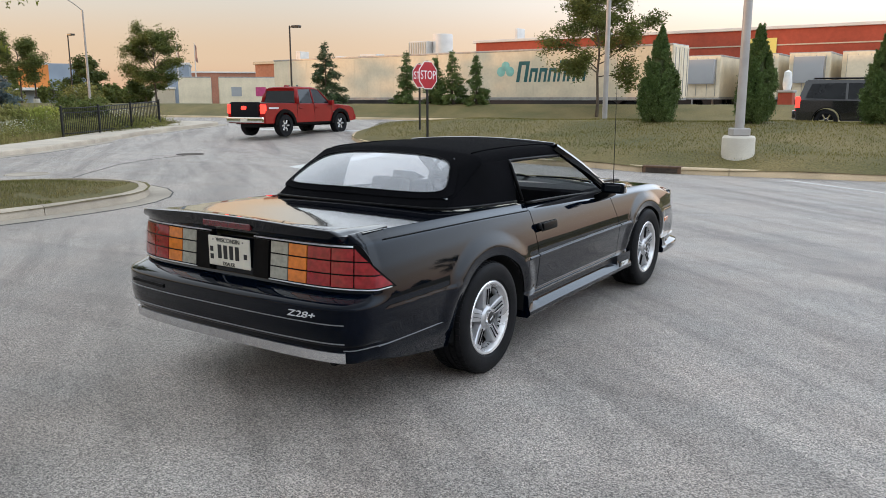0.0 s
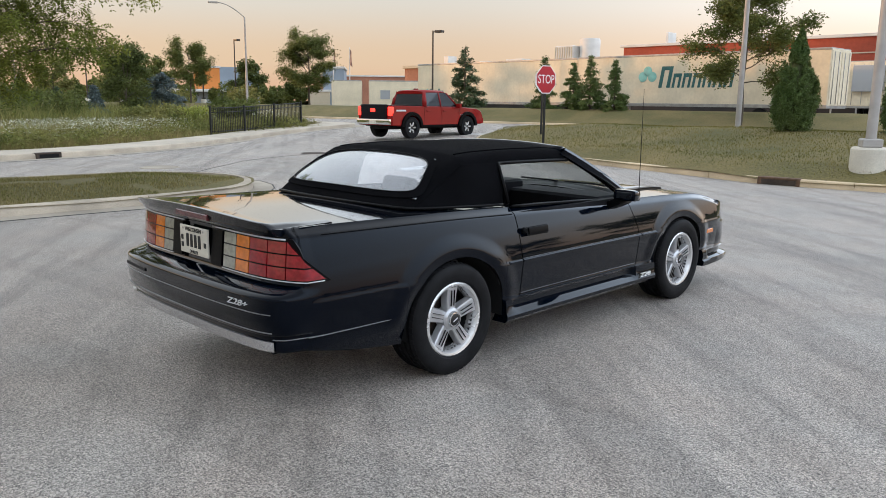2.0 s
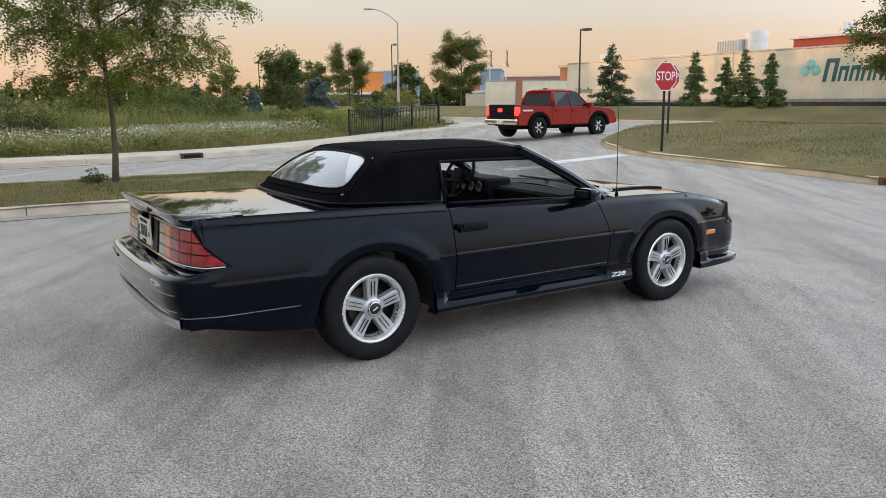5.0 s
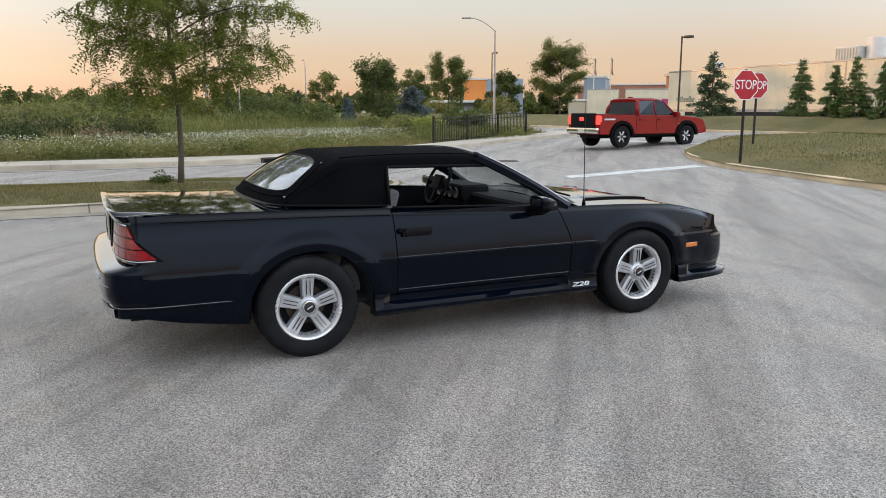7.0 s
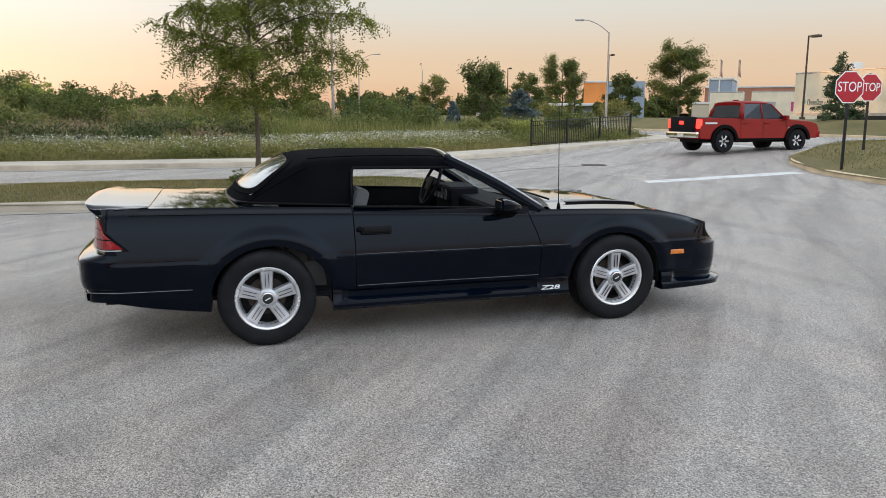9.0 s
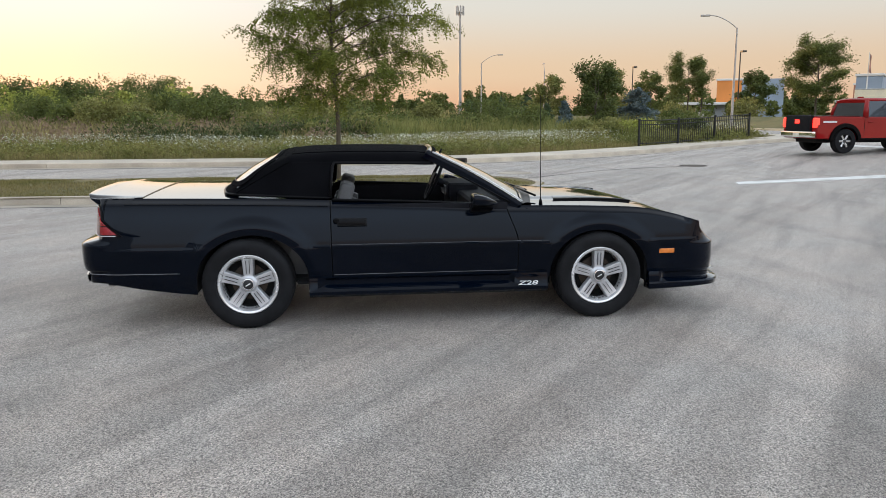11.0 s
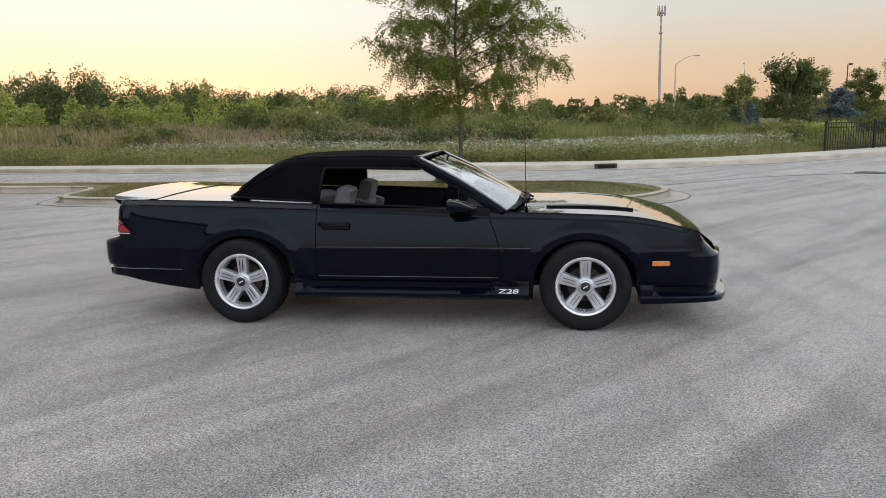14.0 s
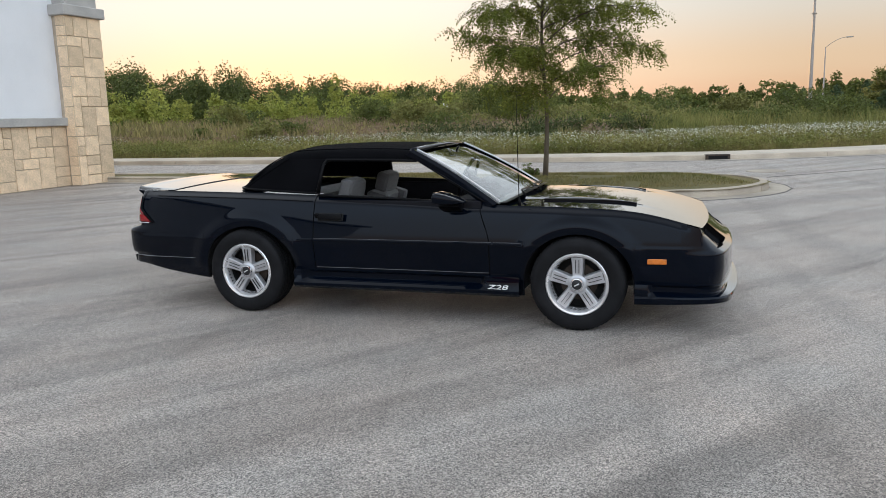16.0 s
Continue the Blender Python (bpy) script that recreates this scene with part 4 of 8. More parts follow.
def body_point(i, k):
    p = plan[i]
    z0, z1 = bottom(p), belt(p.y)
    if p.y < -2.2:
        z1 = belt(-2.2) - 0.045 * step(-2.2, -2.30, p.y)
    nose = p.y > 1.93
    if nose:
        hy = min(hood_front(p.x), p.y)
        z1 = belt(hy) + hood_crown(p.x / 0.84, hy)
    t = LEVELS[k]
    z = z0 + (z1 - z0) * t
    wr, wf = step(-2.16, -2.33, p.y), step(1.86, 2.12, p.y)
    off = side_off(z) * (1 - wr) * (1 - wf) + rear_off(z) * wr + nose_off(z) * wf
    if wr < 0.5 and wf < 0.5:
        off -= 0.030 * step(0.046, 0.0, z1 - z) * (1 - wr) * (1 - wf)
    y = p.y
    if -2.05 < p.y < 1.95:
        y = p.y + side_shear(p.y, z)
    x = (side_x(y) if -2.05 < p.y < 1.9 else p.x)
    n = normal_at(i)
    if p.y < -2.05:
        y += max(0.0, lamp_line(p.x) - p.y) * rear_in(z)
    if nose and z > 0.525:
        y += (hy - p.y) * ((z - 0.525) / (z1 - 0.525)) ** 0.9
    q = Vector((x, y, z)) + n * off
    if p.x > 0.8:
        for c, r, h in ARCHES:
            d = math.hypot((y - c) / r, (z - 0.318) / h)
            if z > 0.28:
                flare = 0.013 * step(1.42, 1.14, d) - 0.013 * step(1.16, 0.96, d)
                q.x += flare * step(0.28, 0.40, z)
    if p.x < 1e-4:
        q.x = 0.0
    return q


def flank_x(y, z):
    """Half width of the flank at y and height z, without the ends' rounding."""
    x = side_x(y) + side_off(z) - 0.030 * step(0.046, 0.0, belt(y) - z)
    for c, r, h in ARCHES:
        d = math.hypot((y - c) / r, (z - 0.318) / h)
        if z > 0.28:
            x += (0.013 * step(1.42, 1.14, d) - 0.013 * step(1.16, 0.96, d)) * step(0.28, 0.40, z)
    return x


def smooth_flank(ob, sx):
    """Shading normals from the flank's own form."""
    ns = []
    e = 0.006
    for v in ob.data.vertices:
        y, z = v.co.y, v.co.z
        dy = (flank_x(y + e, z) - flank_x(y - e, z)) / (2 * e)
        dz = (flank_x(y, z + e) - flank_x(y, z - e)) / (2 * e)
        ns.append(Vector((sx, -dy, -dz)).normalized())
    ob.data.normals_split_custom_set_from_vertices(ns)


GRID = [[body_point(i, k) for k in range(len(LEVELS))] for i in range(len(plan))]
door_lo = min(range(len(plan)), key=lambda i: abs(plan[i].y + 0.684) + (0 if plan[i].x > 0.8 else 9))
door_hi = min(range(len(plan)), key=lambda i: abs(plan[i].y - 0.640) + (0 if plan[i].x > 0.8 else 9))
rear_hi = min(range(len(plan)), key=lambda i: abs(plan[i].y + 0.692) + (0 if plan[i].x > 0.8 else 9))
front_lo = min(range(len(plan)), key=lambda i: abs(plan[i].y - 0.648) + (0 if plan[i].x > 0.8 else 9))
corner = next(i for i in range(len(plan)) if plan[i].y > -2.075 and plan[i].x > 0.8)
nose0 = next(i for i in range(len(plan)) if plan[i].y > 1.93)


def flank(lo, hi, k0=0, k1=None):
    rows = [[GRID[i][k] for k in range(k0, (k1 or len(LEVELS) - 1) + 1)] for i in range(lo, hi + 1)]
    bm = sheet(bmesh.new(), rows)
    bmesh.ops.recalc_face_normals(bm, faces=bm.faces[:])
    if sum((f.normal.x for f in bm.faces)) < 0 and lo > 2:
        bmesh.ops.reverse_faces(bm, faces=bm.faces[:])
    return bm


for name, lo, hi in (("quarter_panel", corner, rear_hi), ("front_fender", front_lo, nose0)):
    for sx in (1, -1):
        bm = flank(lo, hi)
        if sx < 0:
            for v in bm.verts:
                v.co.x = -v.co.x
        bmesh.ops.recalc_face_normals(bm, faces=bm.faces[:])
        smooth_flank(part(name, bm, M_PAINT, CAR, angle=180), sx)
doors = []
for sx in (1, -1):
    bm = flank(door_lo, door_hi)
    for v in bm.verts:
        v.co.x *= sx
    bmesh.ops.recalc_face_normals(bm, faces=bm.faces[:])
    doors.append(part("door", bm, M_PAINT, CAR, angle=180))
    smooth_flank(doors[-1], sx)
for name, lo, hi, mat in (("rear_bumper", 0, corner, M_PAINT), ("front_bumper", nose0, len(plan) - 1, M_PAINT)):
    if name == "front_bumper":
        rows = [[GRID[i][k] for k in range(len(LEVELS))] for i in range(lo, hi + 1)]
        bm = sheet(bmesh.new(), rows, mask=lambda i, j: not (0.285 < (rows[i][j].x + rows[i + 1][j].x) / 2 < 0.745 and rows[i][j].z > 0.548 and j < len(LEVELS) - 2))
        bmesh.ops.recalc_face_normals(bm, faces=bm.faces[:])
    else:
        rows = [[GRID[i][k] for k in range(len(LEVELS))] for i in range(lo, hi + 1)]
        bm = sheet(bmesh.new(), rows, mask=lambda i, j: not (rows[i][j].x > 0.62 and rows[i][j].z > 0.672))
        bmesh.ops.recalc_face_normals(bm, faces=bm.faces[:])
    part(name, mirrored(bm), mat, CAR, angle=30)

# dark shell behind the joints, floor and wheel wells
bm = bmesh.new()
rows = []
for i in range(corner, nose0 + 1, 2):
    rows.append([(g.x - 0.014, g.y, g.z) for g in GRID[i]])
sheet(bm, rows)
part("inner_shell", mirrored(bm), M_DARK, CAR)
for cy, r, h in ARCHES:
    for sx in (1, -1):
        bm = bmesh.new()
        rows = []
        for k in range(25):
            a = math.pi * k / 24
            y, z = cy + (r - 0.004) * math.cos(a), 0.318 + (h - 0.004) * math.sin(a)
            rows.append([(sx * x, y, z) for x in (side_x(y) - 0.02, 0.45)])
        rows = [[(p[0], p[1], 0.24) for p in rows[0]]] + rows + [[(p[0], p[1], 0.24) for p in rows[-1]]]
        sheet(bm, rows)
        part("wheel_liner", bm, M_DARK, CAR)
part("floor_pan", boxed((-0.72, -2.15, 0.27), (0.72, 1.95, 0.31), 0.01), M_DARK, CAR)
part("axle", tube(bmesh.new(), [(-0.7, REAR_AXLE, HUB_Z), (0.7, REAR_AXLE, HUB_Z)], 0.045), M_DARK, CAR)
part("axle", tube(bmesh.new(), [(-0.7, FRONT_AXLE, HUB_Z), (0.7, FRONT_AXLE, HUB_Z)], 0.045), M_DARK, CAR)
part("engine_block", boxed((-0.5, 0.75, 0.22), (0.5, 1.95, 0.62), 0.03), M_DARK, CAR)
part("fuel_tank", boxed((-0.55, -2.1, 0.32), (0.55, -1.65, 0.55), 0.04), M_DARK, CAR)
for sx in (-1, 1):
    part("exhaust_tip", tube(bmesh.new(), [(sx * 0.62, -2.1, 0.29), (sx * 0.62, -2.31, 0.292)], 0.03, 12), M_TRIM, CAR)


edge_x = smooth_curve(sorted({round(GRID[i][-1].y, 4): GRID[i][-1].x for i in range(corner, nose0 + 1, 3) if GRID[i][-1].y < 1.90}.items()) + [(1.98, 0.798), (2.06, 0.772), (2.14, 0.745)])
edge_z = smooth_curve(sorted({round(GRID[i][-1].y, 4): GRID[i][-1].z for i in range(corner, nose0 + 1, 3) if GRID[i][-1].y < 1.90}.items()) + [(y, belt(y)) for y in (1.98, 2.06, 2.14)])


def deck_surface(ys, crown, inset=0.0, x_steps=18, front_curve=None):
    rows = []
    for j, y in enumerate(ys):
        row = []
        for k in range(-x_steps, x_steps + 1):
            u = k / x_steps
            yy = y + (front_curve(u, j / (len(ys) - 1)) if front_curve else 0.0)
            xe = edge_x(yy) - inset
            row.append((xe * u, yy, edge_z(yy) + crown(u, yy)))
        rows.append(row)
    return rows


# rear deck: side shelves and the lid
lid = deck_surface(np.linspace(-2.21, -1.36, 22), lambda u, y: 0.022 * (1 - u * u) + 0.002, front_curve=lambda u, v: -0.10 * (1 - u * u) * (1 - v) * 0.3)
bm = sheet(bmesh.new(), lid)
bmesh.ops.recalc_face_normals(bm, faces=bm.faces[:])
part("deck_lid", bm, M_PAINT, CAR, angle=28)
# tonneau strip between the lid and the soft top
well = deck_surface(np.linspace(-1.352, -0.70, 14), lambda u, y: 0.030 * (1 - u * u) - 0.002)
bm = sheet(bmesh.new(), well, mask=lambda i, j: i < 3 or abs((j + 0.5) / 18 - 1) > 0.86)
bmesh.ops.recalc_face_normals(bm, faces=bm.faces[:])
part("top_well_panel", bm, M_PAINT, CAR, angle=28)

# spoiler: ducktail across the tail, its ends turned down to the quarter panels
bm = bmesh.new()
rows = []
for u in np.concatenate([[-1.0, -0.994, -0.982, -0.965], np.linspace(-0.94, 0.94, 45), [0.965, 0.982, 0.994, 1.0]]):
    x = 0.722 * u
    e = step(0.93, 1.0, abs(u))
    deck = 0.911 + 0.022 * (1 - u * u)
    yr, tip = lamp_line(x) - 0.034 + 0.012 * e, deck + 0.026 - 0.022 * e
    y0 = -2.00 + 0.02 * (1 - u * u)
    low_z = 0.874
    rows.append([(x, y0, deck - 0.02), (x, y0 - 0.008, deck + 0.005), (x, yr + 0.24, deck + 0.008 - 0.006 * e), (x, yr + 0.13, deck + 0.014 - 0.012 * e), (x, yr + 0.05, tip - 0.008), (x, yr + 0.006, tip), (x, yr, tip - 0.003), (x, yr + 0.003, tip - 0.010),
                 (x, yr + 0.022, (tip + low_z) / 2 - 0.004), (x, yr + 0.034, low_z + 0.006), (x, yr + 0.040, low_z), (x, yr + 0.13, low_z - 0.002)])
sheet(bm, rows)
for row in (rows[0], rows[-1]):
    bm.faces.new([bm.verts.new(p) for p in row])
bmesh.ops.remove_doubles(bm, verts=bm.verts[:], dist=1e-4)
bmesh.ops.recalc_face_normals(bm, faces=bm.faces[:])
spoiler = part("spoiler", bm, M_PAINT, CAR, angle=40)
part("high_brake_lamp", boxed((-0.175, -2.3985, 0.893), (0.175, -2.36, 0.926), 0.004), M_LENS_DARK, spoiler, "dark red brake lamp strip")

# hood with raised middle and louvres
hood = deck_surface(np.linspace(0.78, 2.075, 34), hood_crown, front_curve=lambda u, v: 0.047 * (1 - u * u) * v + 0.06 * (1 - u * u) * (1 - v), x_steps=26)
bm = sheet(bmesh.new(), hood)
bmesh.ops.recalc_face_normals(bm, faces=bm.faces[:])
hood_ob = part("hood", bm, M_PAINT, CAR, angle=28)


def hood_z(x, y):
    u = x / edge_x(y)
    return edge_z(y) + hood_crown(u, y)


for sx in (-1, 1):
    bm = bmesh.new()
    rows = []
    for t in np.linspace(0, 1, 14):
        y = 1.02 + 0.66 * t
        w = 0.115 * (1 - t) + 0.028
        row = []
        for o in (-1, -0.6, 0, 0.6, 1):
            x = 0.48 + w * o * 0.5 - 0.03 * t
            row.append((sx * x, y, hood_z(x, y) + 0.002 + 0.008 * (1 - o * o) * step(0, 0.15, t) * step(1.0, 0.8, t)))
        rows.append(row)
    sheet(bm, rows)
    bmesh.ops.recalc_face_normals(bm, faces=bm.faces[:])
    blister = part("hood_louvre_panel", bm, M_PAINT, hood_ob)
    rows = []
    for t in np.linspace(0, 1, 12):
        y = 1.00 + 0.64 * t
        x0 = 0.535 - 0.055 * t
        w = 0.022 * (1 - 0.75 * t)
        rows.append([(sx * (x0 - w), y, hood_z(x0 - w, y) + 0.0135), (sx * x0, y, hood_z(x0, y) + 0.015), (sx * (x0 + w), y, hood_z(x0 + w, y) + 0.0125), (sx * (x0 + w), y, hood_z(x0 + w, y) - 0.004)])
    slot = sheet(bmesh.new(), rows)
    bmesh.ops.recalc_face_normals(slot, faces=slot.faces[:])
    part("hood_slot", slot, M_TRIM, blister, "dark hood vent slot")
# cowl with wipers
cowl = [[(edge_x(y) * 0.97 * u, y + 0.09 * (1 - u * u), edge_z(y) + 0.018 + 0.045 * (1 - u * u) - 0.03 * (y < 0.72)) for u in np.linspace(-1, 1, 21)] for y in (0.60, 0.68, 0.74, 0.775)]
bm = sheet(bmesh.new(), cowl)
bmesh.ops.recalc_face_normals(bm, faces=bm.faces[:])
part("cowl", bm, M_TRIM, CAR)
for sx, x0 in ((1, 0.10), (1, 0.55)):
    pts = [(x0, 0.80 + 0.09 * (1 - x0 * x0), 0.868), (x0 - 0.16, 0.80, 0.893), (x0 - 0.46, 0.80, 0.893)]
    wiper = part("wiper", tube(bmesh.new(), pts, 0.008, 6), M_TRIM, CAR)

# nose: recessed headlamp panel, lamps and the chin spoiler
nose_cols = [i for i in range(nose0, len(plan)) if 0.26 < plan[i].x < 0.765 and plan[i].y > 2.0]


def on_nose(x, v, out):
    """A point of the sloping nose panel at x, v from its foot 0 to the hood edge 1."""
    cols = sorted(nose_cols, key=lambda i: abs(plan[i].x - x))[:2]
    i0, i1 = min(cols, key=lambda i: plan[i].x), max(cols, key=lambda i: plan[i].x)
    f = min(max((x - plan[i0].x) / (plan[i1].x - plan[i0].x + 1e-9), -0.5), 1.5)
    def one(i):
        zs, lo_z = [g.z for g in GRID[i]], 0.548
        z = lo_z + (zs[-1] - 0.008 - lo_z) * v
        return Vector((np.interp(z, zs, [g.x for g in GRID[i]]), np.interp(z, zs, [g.y for g in GRID[i]]), z))
    return one(i0).lerp(one(i1), f) + Vector((0, 0.62, 0.78)) * out


for sx in (-1, 1):
    flip = Matrix.Diagonal((sx, 1, 1, 1))
    us, vs = np.linspace(0.255, 0.775, 26), np.linspace(-0.25, 1, 7)
    bm = sheet(bmesh.new(), [[flip @ on_nose(x, v, -0.050) for x in us] for v in vs])
    rim = [(x, -0.25) for x in us] + [(0.775, v) for v in vs] + [(x, 1.0) for x in us[::-1]] + [(0.255, v) for v in vs[::-1]]
    sheet(bm, [[flip @ on_nose(x, v, o) for x, v in rim + rim[:1]] for o in (-0.050, -0.004)])
    pocket = part("headlamp_pocket", bm, M_TRIM, CAR, "black headlamp pocket")
    for x0, x1 in ((0.30, 0.49), (0.52, 0.70)):
        rows = [[flip @ on_nose(x, v, -0.038) for x in np.linspace(x0, x1, 10)] for v in np.linspace(0.10, 0.80, 5)]
        part("headlamp", thicken(sheet(bmesh.new(), rows), 0.006), M_TINT, pocket, "square headlamp")
rows = []
for i, p in enumerate(plan):
    if p.y < 1.655 or (p.x > 0.8 and p.y < 1.655):
        continue
    n = normal_at(i)
    s = step(1.66, 2.3, p.y)
    lip = 0.026 + 0.020 * s
    scoop = step(1.74, 1.80, p.y)
    q = Vector((p.x, p.y, 0))
    row = [q + n * -0.03 + Vector((0, 0, 0.325)), q + n * 0.004 + Vector((0, 0, 0.318)), q + n * (0.010 - 0.030 * scoop) + Vector((0, 0, 0.300)), q + n * (0.014 - 0.034 * scoop) + Vector((0, 0, 0.268)), q + n * (lip * 0.86 - 0.012 * (1 - scoop)) + Vector((0, 0, 0.240 + 0.01 * s)), q + n * lip + Vector((0, 0, 0.228 + 0.01 * s)), q + n * (lip - 0.006) + Vector((0, 0, 0.188 + 0.02 * s)), q + n * -0.05 + Vector((0, 0, 0.188))]
    rows.append(row)
bm = sheet(bmesh.new(), rows)
cap = bm.faces.new([bm.verts.new(p) for p in rows[0]])
part("chin_spoiler", mirrored(bm), M_PAINT, CAR, angle=30)

# side skirts with the sculpted step
for sx in (1, -1):
    rows = []
    for y in np.concatenate([np.linspace(-0.852, 0.60, 26), [0.605, 0.64, 0.70, 0.885]]):
        pad = step(0.58, 0.66, y) + step(-0.74, -0.80, y)
        pad = min(pad, 1)
        x = side_x(y)
        rows.append([(sx * a, y, z) for a, z in ((x - 0.03, 0.342), (x - 0.004 + 0.012 * pad, 0.334), (x - 0.030 + 0.042 * pad, 0.312), (x - 0.030 + 0.045 * pad, 0.278 - 0.02 * pad), (x + 0.020 + 0.003 * pad, 0.242), (x + 0.026, 0.236), (x + 0.024, 0.214), (x + 0.004, 0.195), (x - 0.10, 0.193))])
    bm = sheet(bmesh.new(), rows)
    for row in (rows[0], rows[-1]):
        bm.faces.new([bm.verts.new(p) for p in row])
    bmesh.ops.remove_doubles(bm, verts=bm.verts[:], dist=1e-4)
    bmesh.ops.recalc_face_normals(bm, faces=bm.faces[:])
    skirt = part("side_skirt", bm, M_PAINT, CAR, angle=30)
    # badge on the skirt
    lettering("skirt_badge", "Z28", 0.043, pose(sx * 0.908, 0.735, 0.262, 90, 0, 90 * sx), M_SIGN_WHITE, skirt, 0.008, "white raised badge", 0.95, 0.15, 2.15)


def follow(y0, y1, z, n=30):
    """Points on the flank at a height, between two stations."""
    out = []
    for y in np.linspace(y0, y1, n):
        j = min(range(corner, nose0 + 1), key=lambda i: abs(plan[i].y - y))
        col = GRID[j]
        k = min(range(len(col)), key=lambda a: abs(col[a].z - z))
        out.append((side_x(y) + side_off(z), y))
    return out


def flank_strip(name, y0, y1, z, h, proud, mat, sx, parent, n=30):
    rows = []
    for x, y in follow(y0, y1, z, n):
        rows.append([(sx * (x - 0.01), y, z + h / 2), (sx * (x + proud * 0.5), y, z + h / 2 - 0.0005), (sx * (x + proud), y, z + h * 0.12), (sx * (x + proud), y, z - h / 2 + 0.001), (sx * (x - 0.01), y, z - h / 2)])
    bm = sheet(bmesh.new(), rows)
    for row in (rows[0], rows[-1]):
        bm.faces.new([bm.verts.new(p) for p in row])
    bmesh.ops.remove_doubles(bm, verts=bm.verts[:], dist=1e-5)
    bmesh.ops.recalc_face_normals(bm, faces=bm.faces[:])
    return part(name, bm, mat, parent)


for sx in (1, -1):
    flank_strip("side_moulding", -0.82, -0.70, 0.562, 0.018, 0.010, M_PAINT, sx, CAR, 5)
    flank_strip("side_moulding", -0.685, 0.685, 0.562, 0.018, 0.010, M_PAINT, sx, doors[0 if sx > 0 else 1])
    flank_strip("side_moulding", 0.70, 0.90, 0.562, 0.018, 0.010, M_PAINT, sx, CAR, 5)
    # painted grey line for the light caught along the moulding's top
    flank_strip("moulding_edge", -0.685, 0.685, 0.5725, 0.004, 0.006, M_PIN, sx, doors[0 if sx > 0 else 1])
    flank_strip("moulding_edge", 0.70, 0.90, 0.5725, 0.004, 0.006, M_PIN, sx, CAR, 5)
    part("quarter_seam", tube(bmesh.new(), [(sx * (side_x(y) + side_off(edge_z(y) - 0.036) + 0.0005), y, edge_z(y) - 0.036) for y in np.linspace(-2.12, -0.71, 24)], 0.0028, 6), M_DARK, CAR)
    flank_strip("pinstripe", -0.675, 0.66, 0.352, 0.005, 0.003, M_PIN, sx, doors[0 if sx > 0 else 1])
    flank_strip("pinstripe", -2.25, -1.665, 0.388, 0.004, 0.006, M_PIN_LIGHT, sx, CAR, 14)
    part("side_marker_lamp", boxed((-0.012, -0.062, -0.018), (0.012, 0.062, 0.018), 0.004, pose(sx * 0.866, 1.80, 0.472, 0, 0, sx * 4)), M_AMBER_LENS, CAR, "amber side marker lamp")
    d = doors[0 if sx > 0 else 1]
    hand = part("door_handle", boxed((-0.008, -0.095, -0.022), (0.018, 0.095, 0.022), 0.007, pose(sx * 0.874, -0.54, 0.735, 0, sx * -10, 0), 2), M_TRIM, d, "black pull handle")
    part("handle_recess", boxed((-0.004, -0.105, -0.028), (0.006, 0.105, 0.028), 0.004, pose(sx * 0.875, -0.54, 0.733, 0, sx * -13, 0)), M_DARK, d)
    part("door_lock", lathe(bmesh.new(), [(0.0, 0.012), (0.012, 0.011), (0.019, 0.004), (0.019, -0.01)], "x", 14, pose(sx * 0.871, -0.655, 0.742) @ Matrix.Diagonal((sx, 1, 1, 1))), M_TRIM, d)
    # mirror: a wedge that points forward
    bm = bmesh.new()
    rows = []
    for y, xi, xo, zt, zb in ((0.312, 0.875, 1.030, 0.918, 0.862), (0.318, 0.865, 1.040, 0.928, 0.853), (0.345, 0.858, 1.042, 0.931, 0.850), (0.40, 0.852, 1.030, 0.918, 0.847), (0.455, 0.846, 0.990, 0.893, 0.847), (0.495, 0.842, 0.935, 0.868, 0.848), (0.512, 0.842, 0.880, 0.858, 0.850)):
        xc, zc, rx_, rz_ = (xi + xo) / 2, (zt + zb) / 2, (xo - xi) / 2, (zt - zb) / 2
        ring = []
        for a in np.linspace(0, 2 * math.pi, 25):
            c, q = math.cos(a), math.sin(a)
            ring.append((sx * (xc + rx_ * math.copysign(abs(c) ** 0.38, c)), y, zc + rz_ * math.copysign(abs(q) ** 0.38, q)))
        rows.append(ring)
    sheet(bm, rows)
    bmesh.ops.remove_doubles(bm, verts=bm.verts[:], dist=1e-4)
    for row in (rows[0], rows[-1]):
        bm.faces.new([bm.verts.new(p) for p in row[:-1]])
    bmesh.ops.remove_doubles(bm, verts=bm.verts[:], dist=1e-4)
    bmesh.ops.recalc_face_normals(bm, faces=bm.faces[:])
    mirror = part("door_mirror", bm, M_PAINT, d, angle=45)
    part("mirror_foot", boxed((-0.05, -0.085, -0.028), (0.06, 0.075, 0.03), 0.02, pose(sx * 0.862, 0.40, 0.826, 0, sx * -25, 0), 2), M_TRIM, d)
    # tinted glass, no mirror: a dark reflection put into its colour
    part("mirror_glass", boxed((-0.060, -0.004, -0.024), (0.060, 0.004, 0.024), 0.003, pose(sx * 0.953, 0.3135, 0.890)), M_TINT, d)
    # inner door card and sill trim
    part("door_card", boxed((-0.03, -0.66, -0.26), (0.025, 0.60, 0.25), 0.02, pose(sx * 0.78, 0, 0.60), 2), M_DASH, d)
    part("window_sill_trim", tube(bmesh.new(), [(sx * (side_x(y) - 0.108), y, belt(y) + 0.006) for y in np.linspace(-0.68, 0.62, 14)], 0.010, 8), M_TRIM, d)

